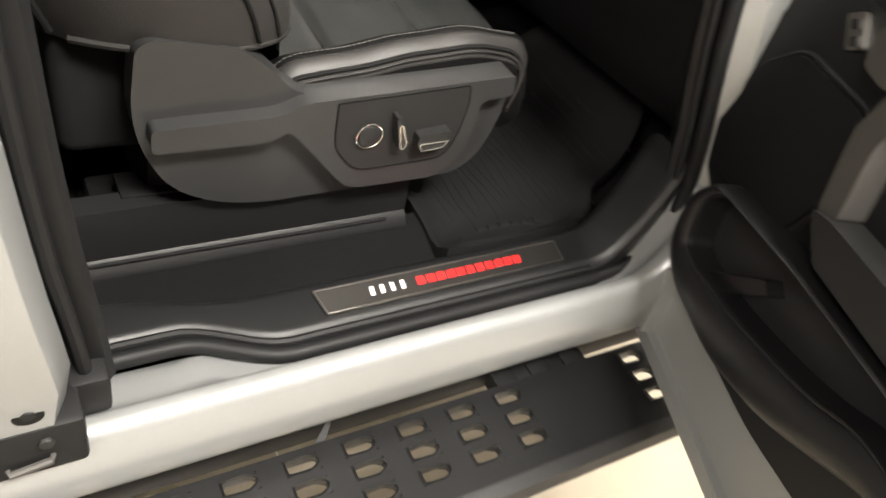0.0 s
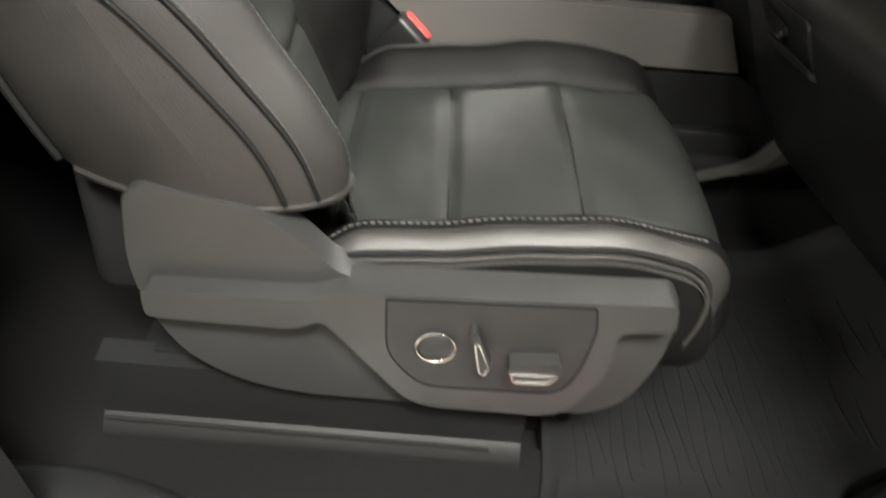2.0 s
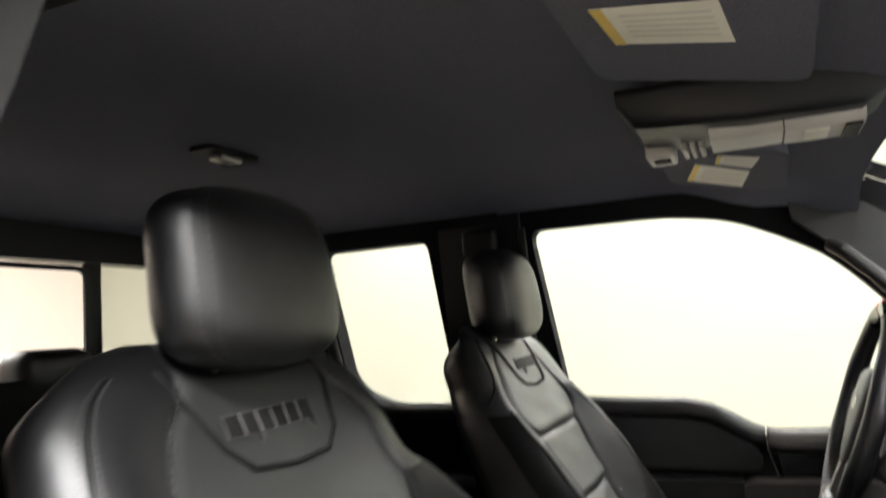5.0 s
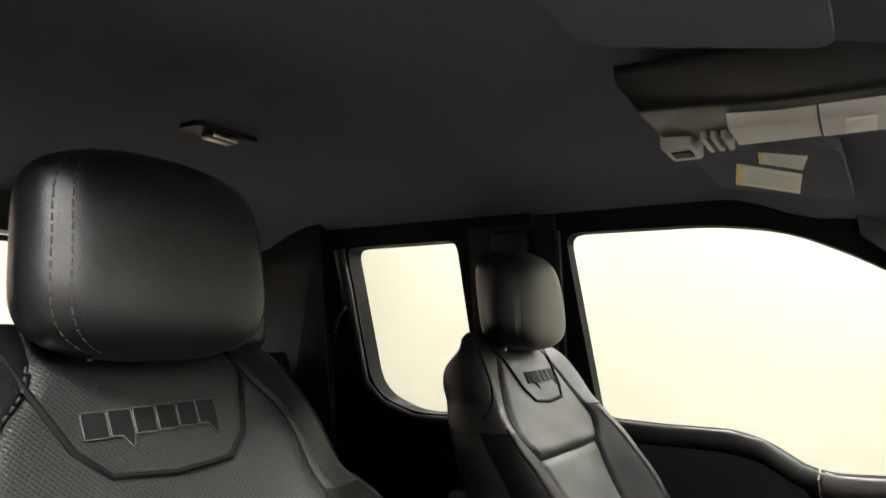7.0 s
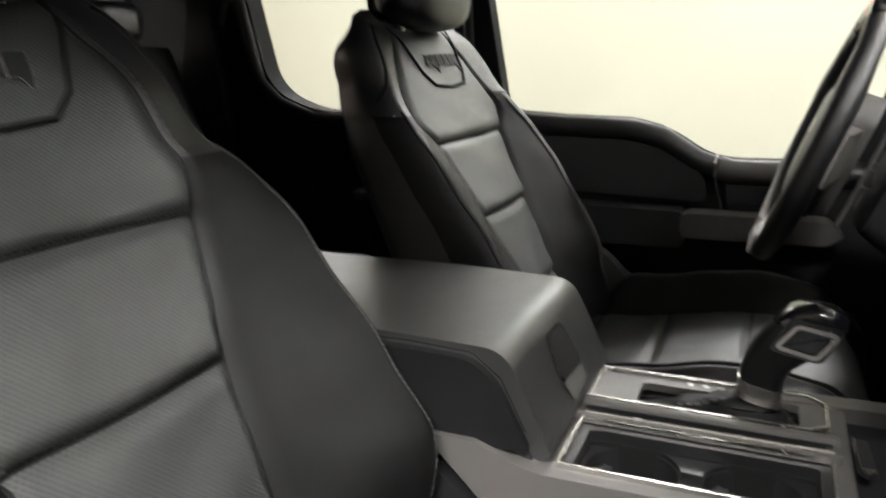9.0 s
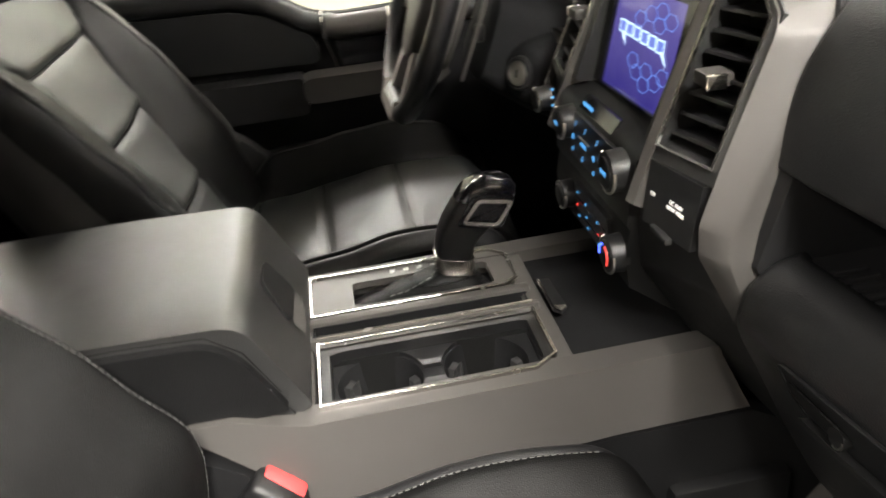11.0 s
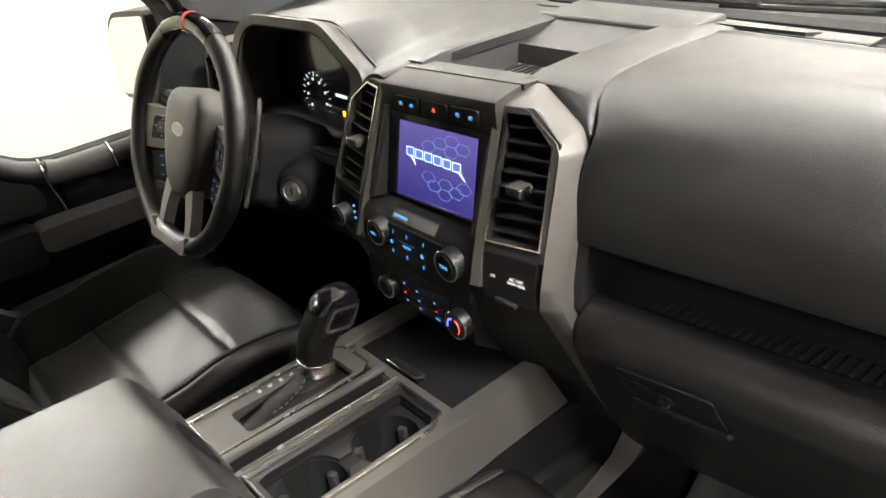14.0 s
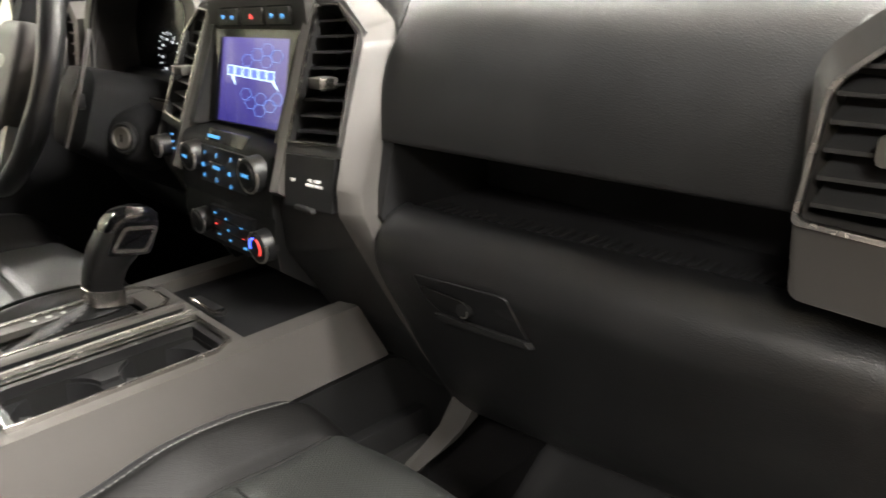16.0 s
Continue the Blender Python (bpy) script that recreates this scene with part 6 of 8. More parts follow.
for i in range(31):
    x = 0.424 + (0.86 - 0.424) * i / 30
    cols_ = [(ease(x, [(r[0], r[1][k][0]) for r in TOPL]), ease(x, [(r[0], r[1][k][1]) for r in TOPL])) for k in range(10)]
    y0, y1 = cols_[0][0], cols_[-1][0]
    ys = [y0 + (y1 - y0) * j / 70 for j in range(71)]
    low_ = lambda y: 0.006 * (1 - step(0.16, 0.215, y))
    back_ = lambda y: step(0.185, 0.235, y) * (1 - i / 30)  # behind the hood the top starts further back and a little lower
    rows.append([(x + 0.032 * back_(y), y, ease(y, cols_) - low_(y) - 0.0015 * back_(y)) for y in ys] + [(x + 0.032 * back_(y), y, ease(y, cols_) - low_(y) - 0.0015 * back_(y) - 0.014) for y in ys[::-1]])
part("dash_top", loft(BM(), rows), "trim_soft", dash, sharp=40)
part("top_left_pad", prof_y(rpoly([(1.04, 1.30), (0.84, 1.345), (0.80, 1.345), (0.80, 1.20), (1.04, 1.20)], 0.004, 2), 0.12, 0.86), "trim_soft", dash)
part("centre_back", add_prism(BM(), [(0.82, -0.30, 1.347), (1.04, -0.30, 1.298), (1.04, -0.30, 1.2), (0.82, -0.30, 1.2)], (0, 0.6, 0), 0.004), "trim_soft", dash)
# socket door
sock = part("socket_door", add_prism(BM(), [(0.3445, -0.158, 1.172), (0.3555, -0.236, 1.175), (0.346, -0.237, 1.117), (0.3355, -0.161, 1.115)], (0.008, 0, 0), 0.0025), "trim", dash)
words("print", "12V", 0.0052, (0.3395, -0.176, 1.146), (0.14, -1, 0), (0.16, 0, 1), "white_print", sock)
words("print", "AC 110V\n400W MAX", 0.0054, (0.3445, -0.211, 1.146), (0.14, -1, 0), (0.16, 0, 1), "white_print", sock)
part("finger_lip", add_box(BM(), (0.3345, -0.215, 1.113), (0.342, -0.18, 1.119), 0.002), "trim_grey", sock)
# drive mode dial on the far side
dial(0.14, 1.141, 0.015, "")
for k in range(4):
    part("glyph", add_box(BM(), (0.3335, 0.113, 1.158 - k * 0.01), (0.336, 0.1155, 1.1605 - k * 0.01)), "blue_glow", dash)

# end vent by the passenger door
ev_o = rpoly([(-0.707, 1.146), (-0.84, 1.138), (-0.84, 1.360), (-0.745, 1.352), (-0.690, 1.306)], [0.010, 0.012, 0.02, 0.03, 0.02], 4)
EV_IN = [(-0.703, 1.199), (-0.815, 1.192), (-0.815, 1.335), (-0.752, 1.330), (-0.706, 1.290)]
ev_i = rpoly(EV_IN, [0.006, 0.006, 0.012, 0.02, 0.012], 4)
ex = lambda y, z: 0.392 + 0.25 * (z - 1.19) + 0.10 * (-0.70 - y)
end = part("end_vent", add_ring(BM(), [(ex(y, z) + 0.012, y, z) for y, z in ev_o], [(ex(y, z), y, z) for y, z in ev_i], (0.09, 0, 0)), "satin_dark", dash, "graphite end vent with chrome outline")
part("vent_outline", add_ring(BM(), [(ex(y, z) - 0.003, y, z) for y, z in ev_i], [(ex(y, z) - 0.003, y, z) for y, z in rpoly(inset(EV_IN, 0.0035), [0.006, 0.006, 0.012, 0.02, 0.012], 4)], (0.006, 0, 0)), "dark_chrome", end, "bright satin outline")
part("vent_back", add_prism(BM(), [(0.45, y, z) for y, z in ev_i], (0.005, 0, 0)), "black", end)
for i in range(7):
    z = 1.208 + i * 0.018
    part("vane", add_prism(BM(), [(0.405 + 0.25 * (z - 1.19), -0.708, z), (0.417 + 0.25 * (z - 1.19), -0.814, z), (0.44 + 0.25 * (z - 1.19), -0.814, z + 0.01), (0.43 + 0.25 * (z - 1.19), -0.708, z + 0.01)], (0, 0, 0.003), 0.0008), "trim_grey", end)
part("vane_tab", add_box(BM(), (0.398, -0.775, 1.243), (0.425, -0.745, 1.263), 0.004), "steel", end)

# instrument cluster
HEX_O = rpoly([(0.61, 1.16), (0.612, 1.288), (0.577, 1.353), (0.52, 1.384), (0.285, 1.391), (0.168, 1.325), (0.19, 1.235), (0.225, 1.16)], [0.01, 0.02, 0.03, 0.03, 0.025, 0.02, 0.02, 0.01], 4)
HEX_I = rpoly([(0.594, 1.175), (0.594, 1.283), (0.563, 1.340), (0.515, 1.367), (0.298, 1.373), (0.205, 1.318), (0.228, 1.235), (0.26, 1.175)], [0.01, 0.02, 0.03, 0.03, 0.025, 0.02, 0.02, 0.01], 4)
cx = lambda y, z: 0.425 + 0.22 * (z - 1.3) * 0.5
cluster = part("instrument_hood", add_ring(BM(), [(cx(y, z), y, z) for y, z in HEX_O], [(cx(y, z) + 0.006, y, z) for y, z in HEX_I], (0.16, 0, -0.05)), "satin_dark", dash, "hooded instrument cluster with white dial marks")
bz_o, bz_i = HEX_O, HEX_I
part("hood_band", add_ring(BM(), [(cx(y, z) - 0.006, y, z) for y, z in bz_o], [(cx(y, z) - 0.003, y, z) for y, z in bz_i], (0.008, 0, 0), 0.002), "satin", cluster)
for edge_, dx, dz in ((bz_o, -0.029, -0.0075), (bz_i, 0.0025, 0.0)):
    part("band_joint", add_tube(BM(), [(cx(y, z) - dx, y, z + dz) for y, z in edge_], 0.0016, 5, True), "piping", cluster)
part("dial_face", add_prism(BM(), [(0.502, y, z) for y, z in ((0.24, 1.15), (0.60, 1.15), (0.60, 1.285), (0.555, 1.335), (0.31, 1.352), (0.215, 1.30))], (0.008, 0, 0)), "gloss_black", cluster)
gy, gz = 0.452, 1.224
ticks = BM()
for i in range(17):
    a = radians(-50 + i * 17.5)
    r0, r1 = (0.038, 0.046) if i % 2 == 0 else (0.042, 0.046)
    add_tube(ticks, [(0.500, gy + r0 * math.cos(a), gz + r0 * math.sin(a)), (0.500, gy + r1 * math.cos(a), gz + r1 * math.sin(a))], 0.0007, 4)
part("dial_marks", ticks, "white_glow", cluster, kind="stuff")
for i in range(7):
    a = radians(-40 + i * 40)
    part("dial_number", add_box(BM(), (0.4995, gy + 0.032 * math.cos(a) - 0.0016, gz + 0.032 * math.sin(a) - 0.0022), (0.501, gy + 0.032 * math.cos(a) + 0.0016, gz + 0.032 * math.sin(a) + 0.0022)), "white_glow", cluster)
part("gear_light", add_box(BM(), (0.4995, 0.364, 1.200), (0.501, 0.370, 1.2095)), "amber_glow", cluster)
part("odometer_bar", add_box(BM(), (0.4995, 0.35, 1.235), (0.501, 0.385, 1.24)), "white_glow", cluster)
part("warning_light", add_box(BM(), (0.4995, 0.365, 1.183), (0.501, 0.38, 1.188)), "red_glow", cluster)
part("knee_panel", prof_y(rpoly([(0.46, 1.20), (0.44, 1.12), (0.47, 1.0), (0.55, 0.88), (0.9, 0.85), (0.9, 1.2)], 0.03, 3), 0.23, 0.86), "trim", dash)
# driver's outer vent
part("driver_vent", add_ring(BM(), [(0.41, 0.655, 1.19), (0.41, 0.74, 1.18), (0.425, 0.74, 1.29), (0.425, 0.69, 1.32), (0.42, 0.655, 1.29)], [(0.408, 0.67, 1.205), (0.408, 0.728, 1.20), (0.42, 0.728, 1.28), (0.42, 0.69, 1.30), (0.417, 0.668, 1.28)], (0.06, 0, 0), 0.002), "satin", dash)
part("vent_back", add_box(BM(), (0.455, 0.655, 1.18), (0.46, 0.74, 1.31)), "black", dash)
for i in range(4):
    part("vane", add_box(BM(), (0.425, 0.67, 1.22 + i * 0.02), (0.45, 0.728, 1.224 + i * 0.02)), "trim", dash)

# ---- steering column and wheel ----
WC = V((0.2296, 0.44, 1.231))
tilt = radians(20)
W_UP, W_IN = V((math.sin(tilt), 0, math.cos(tilt))), V((math.cos(tilt), 0, -math.sin(tilt)))
WR = V((0, -1, 0))
wheel = thing("steering_wheel", tuple(WC), "black leather steering wheel with grey airbag pad and spokes", "steering wheel")


def wp(u, v, d=0.0):
    """A point of the wheel's plane: u to the driver's right, v up, d towards the driver."""
    return WC + WR * u + W_UP * v - W_IN * d


def rim_point(a, r=0.186):
    u, v = r * math.cos(a), r * math.sin(a)
    if v < -0.165:
        v = -0.165 + (v + 0.165) * 0.6
    return u, v


rim_radius = [0.0165 + 0.002 * bell(math.cos(2 * math.pi * i / 96) ** 2 - 0.85, 0.15) for i in range(96)]
part("rim", add_tube(BM(), [wp(*rim_point(2 * math.pi * i / 96)) for i in range(96)], rim_radius, 16, True), "leather_gloss", wheel)
top_arc = [wp(*rim_point(a)) for a in [radians(62 + 2 * k) for k in range(29)]]
part("rim_top", add_tube(BM(), top_arc, 0.0172, 16), "gloss_black", wheel)
part("rim_mark", add_tube(BM(), [wp(*rim_point(radians(a))) for a in (88.5, 89.5, 90.5, 91.5)], 0.0176, 16), "red", wheel)
pad_poly = rpoly([(-0.046, 0.076), (0.046, 0.076), (0.067, 0.052), (0.066, 0.0), (0.058, -0.040), (0.040, -0.084), (0.016, -0.100), (-0.016, -0.100), (-0.040, -0.084), (-0.058, -0.040), (-0.066, 0.0), (-0.067, 0.052)], [0.012, 0.012, 0.02, 0.03, 0.03, 0.02, 0.014, 0.014, 0.02, 0.03, 0.03, 0.02], 4)
pad_rows = []
for shrink, d in ((-0.004, -0.058), (-0.003, -0.008), (-0.001, 0.0005), (0.003, 0.0055), (0.010, 0.0090), (0.022, 0.0108), (0.040, 0.0115)):
    pad_rows.append([wp(u * (1 - shrink / 0.07), (v + 0.012) * (1 - shrink / 0.088) - 0.012, d - 0.05 * (v * v)) for u, v in pad_poly])
pad = part("airbag_pad", loft(BM(), pad_rows), "pad_grey", wheel, "grained grey airbag pad", sharp=60)
emb = [(0.0215 * math.cos(a * math.pi / 16), 0.0135 + 0.0098 * math.sin(a * math.pi / 16)) for a in range(32)]
part("emblem", add_prism(BM(), [wp(u, v, 0.0085) for u, v in emb], tuple(-W_IN * 0.003), 0.0006), "plate", pad, "small grey oval badge")
part("emblem_rim", add_tube(BM(), [wp(u, v, 0.0112) for u, v in emb], 0.0011, 6, True), "satin_bright", pad)
for vv, w in ((-0.036, 0.012), (-0.049, 0.006)):
    part("pad_bar", add_prism(BM(), [wp(-w, vv, 0.0095), wp(w, vv, 0.0095), wp(w, vv + 0.003, 0.0095), wp(-w, vv + 0.003, 0.0095)], tuple(-W_IN * 0.0006)), "black", pad)
dish = lambda u: -0.030 + 0.24 * (abs(u) - 0.05)  # the spokes come forward towards the rim
for sg in (-1, 1):
    spoke = rpoly([(sg * 0.050, 0.036), (sg * 0.150, 0.027), (sg * 0.176, 0.030), (sg * 0.176, -0.048), (sg * 0.150, -0.046), (sg * 0.055, -0.034)], 0.008, 3)
    sp = part("spoke", add_prism(BM(), [wp(u, v, -0.022 + dish(u)) for u, v in spoke], tuple(-W_IN * 0.024), 0.006, 3), "spoke_grey", wheel)
    keys = rpoly([(sg * 0.082, 0.018), (sg * 0.136, 0.014), (sg * 0.142, -0.028), (sg * 0.088, -0.021)], 0.007, 3)
    kp = part("switch_pad", add_prism(BM(), [wp(u, v, dish(u)) for u, v in keys], tuple(-W_IN * 0.0055), 0.002), "black", sp)
    part("switch_edge", add_tube(BM(), [wp(u, v, 0.0035 + dish(u)) for u, v in keys], 0.0010, 5, True), "satin", kp)
    cu_, cv_ = sg * 0.112, -0.004
    part("switch_centre", add_prism(BM(), [wp(cu_ + a, cv_ + b, 0.004 + dish(cu_ + a)) for a, b in rpoly([(-0.011, -0.009), (0.011, -0.009), (0.011, 0.009), (-0.011, 0.009)], 0.003, 3)], tuple(-W_IN * 0.004), 0.001), "trim", kp)
    for a, b, gw, gh in ((0.0, 0.0, 0.004, 0.001), (0.018, 0.0, 0.0016, 0.0016), (-0.018, 0.0, 0.0016, 0.0016), (0.0, 0.014, 0.002, 0.0012), (0.0, -0.015, 0.002, 0.0012)):
        part("glyph", add_prism(BM(), [wp(cu_ + a + p, cv_ + b + q_, (0.0056 if a or b else 0.0082) + dish(cu_ + a + p)) for p, q_ in ((-gw, -gh), (gw, -gh), (gw, gh), (-gw, gh))], tuple(-W_IN * 0.0006)), "dim_glow", kp)
    low = rpoly([(sg * 0.076, -0.040), (sg * 0.140, -0.050), (sg * 0.112, -0.098), (sg * 0.060, -0.090)], 0.005, 3)
    lp = part("lower_switch", add_prism(BM(), [wp(u, v, -0.012 + dish(u)) for u, v in low], tuple(-W_IN * 0.015), 0.003), "black", wheel)
    for kk in range(3):
        for side2 in (0, 1):
            gu, gv = sg * (0.086 - kk * 0.004 + side2 * 0.026), -0.053 - kk * 0.016 - side2 * 0.003
            part("glyph", add_prism(BM(), [wp(gu + a, gv + b, 0.0032 + dish(gu + a)) for a, b in ((-0.005, 0.0), (0.005, 0.0), (0.005, 0.0016), (-0.005, 0.0016))], tuple(-W_IN * 0.0006)), "dim_glow", lp)
    leg = [(sg * 0.026, -0.088), (sg * 0.052, -0.078), (sg * 0.060, -0.120), (sg * 0.064, -0.176), (sg * 0.047, -0.180), (sg * 0.040, -0.130)]
    part("lower_spoke", add_prism(BM(), [wp(u, v, -0.018 - 0.06 * (v + 0.09)) for u, v in rpoly(leg, 0.006, 3)], tuple(-W_IN * 0.020), 0.005, 3), "satin_bright", wheel, "satin silver lower spoke")
part("lower_bridge", add_prism(BM(), [wp(u, v, -0.004) for u, v in rpoly([(-0.072, -0.150), (-0.052, -0.168), (0.052, -0.168), (0.072, -0.150), (0.066, -0.186), (-0.066, -0.186)], 0.008, 3)], tuple(-W_IN * 0.021), 0.005, 3), "satin_bright", wheel, "satin silver bridge on the rim")

column = thing("steering_column", (0.42, 0.44, 1.16), "black steering column shroud with ignition lock and stalks", "steering column")
bm = BM()
rows = []
for d, hw, hz in ((0.10, 0.06, 0.055), (0.106, 0.074, 0.066), (0.13, 0.083, 0.073), (0.2, 0.095, 0.085), (0.30, 0.11, 0.09)):
    c = WC + W_IN * d - W_UP * (0.034 + 0.08 * (d - 0.1))
    rows.append([c + WR * u * hw + W_UP * v * hz for u, v in rpoly([(-1, -0.8), (-0.7, -1), (0.7, -1), (1, -0.8), (1, 0.7), (0.7, 1), (-0.7, 1), (-1, 0.7)], 0.25, 3)])
part("shroud", loft(bm, rows), "frame_black", column)
pod_c, pod_n = V((0.352, 0.323, 1.122)), V((-0.86, -0.45, 0.16)).normalized()
pod_r = V((0, 0, 1)).cross(pod_n).normalized()
pod_u = pod_n.cross(pod_r)
disc = lambda r, d: [pod_c + pod_n * d + (pod_r * math.cos(a * math.pi / 18) + pod_u * math.sin(a * math.pi / 18)) * r for a in range(36)]
part("ignition_pod", loft(BM(), [disc(0.056, -0.05), disc(0.045, -0.012), disc(0.038, 0.0), disc(0.031, 0.004)]), "frame_black", column, sharp=50)
part("ignition_ring", loft(BM(), [disc(0.026, 0.0), disc(0.025, 0.010), disc(0.022, 0.012), disc(0.020, 0.010)]), "trim_grey", column)
lock = part("ignition_lock", loft(BM(), [disc(0.0185, 0.006), disc(0.018, 0.0125), disc(0.0155, 0.0140), disc(0.0145, 0.0130), disc(0.007, 0.0132)]), "steel", column, "bright steel lock barrel")
part("key_slot", add_prism(BM(), [pod_c + pod_n * 0.0133 + pod_r * a + pod_u * b_ for a, b_ in ((-0.0015, -0.006), (0.0015, -0.006), (0.0015, 0.006), (-0.0015, 0.006))], tuple(pod_n * 0.0006)), "black", lock)
part("paddle", add_prism(BM(), [wp(u, v, -0.066) for u, v in rpoly([(0.114, 0.09), (0.120, 0.075), (0.121, 0.0), (0.108, -0.095), (0.102, -0.09), (0.112, 0.0)], 0.003, 3)], tuple(W_IN * 0.005), 0.0015), "satin", column)
part("column_lever", add_box(BM(), (-0.005, -0.012, -0.012), (0.007, 0.010, 0.012), 0.003, 2, Matrix.Translation(wp(0.105, -0.02, -0.074))), "trim", column)
part("turn_stalk", add_tube(BM(), [wp(-0.05, 0.01, -0.05), wp(-0.13, 0.03, -0.045), wp(-0.17, 0.045, -0.04)], [0.008, 0.009, 0.013], 12), "trim", column)

# ---- centre console ----
console = thing("center_console", (0.2, YC, 0.65), "graphite centre console with cup holders, shifter plate and tray", "console")
CZ = 0.962
# sloped graphite side beams
for sg in (-1, 1):
    Y = lambda y: YC + sg * (y - YC) if sg > 0 else y
    f = (lambda y: y) if sg < 0 else (lambda y: -0.084 - y)
    beam = [(-0.125, 0.985), (-0.070, 0.985), (-0.030, 0.972), (0.0, 0.966), (0.41, 0.970), (0.445, 0.893), (0.30, 0.890), (0.06, 0.875), (-0.012, 0.868), (-0.06, 0.93)]
    bm = BM()
    top_ = [V((x, f(-0.186 - 0.16 * (0.965 - z)), z)) for x, z in beam]
    add_prism(bm, top_, (0, (0.03 if sg < 0 else -0.03), 0), 0.009, 3)
    part("side_beam", bm, "satin", console, "satin graphite side beam")
    part("lower_side", add_prism(BM(), [(x, f(-0.195), z) for x, z in ((-0.55, 0.64), (0.62, 0.64), (0.60, 0.80), (0.45, 0.885), (0.30, 0.882), (0.05, 0.868), (-0.018, 0.862), (-0.07, 0.93), (-0.13, 0.97), (-0.55, 0.98))], (0, (0.02 if sg < 0 else -0.02), 0), 0.004), "trim", console)


def deck_hole(outer, inner, z, depth, mat, name, parent, label=""):
    n = 96
    c = (sum(p[0] for p in inner) / len(inner), sum(p[1] for p in inner) / len(inner))
    return part(name, add_ring(BM(), [(x, y, z) for x, y in fan(outer, c, n)], [(x, y, z) for x, y in fan(inner, c, n)], (0, 0, depth)), mat, parent, label)


# cup holder well with chrome frame
cup_o = [(0.010, -0.168), (0.228, -0.168), (0.254, -0.150), (0.254, -0.060), (0.010, -0.060)]
cup_i = inset(cup_o, 0.0028)
part("cup_frame", add_ring(BM(), [(x, y, CZ + 0.004) for x, y in cup_o], [(x, y, CZ + 0.004) for x, y in cup_i], (0, 0, 0.006), 0.0015), "dark_chrome", console, "chrome cup holder frame")
deck_hole(cup_i, inset(cup_o, 0.012), CZ - 0.012, 0.014, "trim", "cup_rim", console)
well = inset(cup_o, 0.012)
part("well_wall", add_ring(BM(), [(x, y, CZ - 0.01) for x, y in inset(cup_o, 0.010)], [(x, y, CZ - 0.01) for x, y in inset(cup_o, 0.013)], (0, 0, -0.06)), "black", console)
# plate with the two round cups cut out, split at the middle
for k, (xc, xa, xb) in enumerate(((0.072, 0.02, 0.132), (0.186, 0.132, 0.246))):
    rr = 0.0455
    circ = [(xc + rr * math.cos(a * math.pi / 24), -0.114 + rr * math.sin(a * math.pi / 24)) for a in range(48)]
    deck_hole([(xa, -0.162), (xb, -0.162), (xb, -0.066), (xa, -0.066)], circ, CZ - 0.026, 0.010, "frame_black", "cup_deck", console)
    part("cup_wall", loft(BM(), [[(xc + rr * f_ * math.cos(a * math.pi / 24), -0.114 + rr * f_ * math.sin(a * math.pi / 24), CZ - zz) for a in range(48)] for f_, zz in ((1, 0.017), (0.97, 0.05), (0.93, 0.085), (0.0, 0.085))], True, False), "frame_black", console)
    for a in (25, 145, 265):
        ca, sa = math.cos(radians(a)), math.sin(radians(a))
        m = Matrix.Translation((xc + rr * 0.93 * ca, -0.114 + rr * 0.93 * sa, CZ - 0.045)) @ Matrix.Rotation(radians(a), 4, "Z")
        part("cup_finger", add_box(BM(), (-0.007, -0.0065, -0.013), (0.004, 0.0065, 0.013), 0.003, 2, m), "shield", console)
for flip in (1, -1):
    arc = lambda xc, a0, a1: [(xc + 0.048 * math.cos(radians(a0 + (a1 - a0) * k / 8)), flip * 0.048 * math.sin(radians(a0 + (a1 - a0) * k / 8))) for k in range(9)]
    web = [(0.072, 0.049), (0.186, 0.049)] + arc(0.186, 100, 168) + arc(0.072, 12, 80) if flip > 0 else [(0.105, -0.046), (0.153, -0.046)] + arc(0.186, 130, 165) + arc(0.072, 15, 50)
    part("cup_bridge", add_prism(BM(), [(x, -0.114 + y, CZ - 0.011) for x, y in web], (0, 0, -0.012), 0.0015), "trim", console)
# slot and ridges between cup holders and shifter
part("slot_floor", add_box(BM(), (0.0, -0.058, 0.90), (0.27, -0.012, 0.908)), "black", console)
for ya, yb in ((-0.0505, -0.0488), (-0.0222, -0.0205)):
    part("slot_wall", add_box(BM(), (0.006, ya, 0.905), (0.256, yb, 0.9665)), "frame_black", console)
for xa in (0.0055, 0.2525):
    part("slot_wall", add_box(BM(), (xa, -0.049, 0.905), (xa + 0.0018, -0.022, 0.9645)), "frame_black", console)
part("ridge", add_box(BM(), (-0.005, -0.0585, 0.94), (0.262, -0.0500, 0.974), 0.003), "satin", console)
part("ridge_edge", add_tube(BM(), [(0.012, -0.0542, 0.9745), (0.254, -0.0542, 0.9745)], 0.0022, 8), "dark_chrome", console, "bright metal rail")
part("ridge", add_box(BM(), (-0.005, -0.020, 0.94), (0.262, -0.006, 0.972), 0.004), "satin", console)
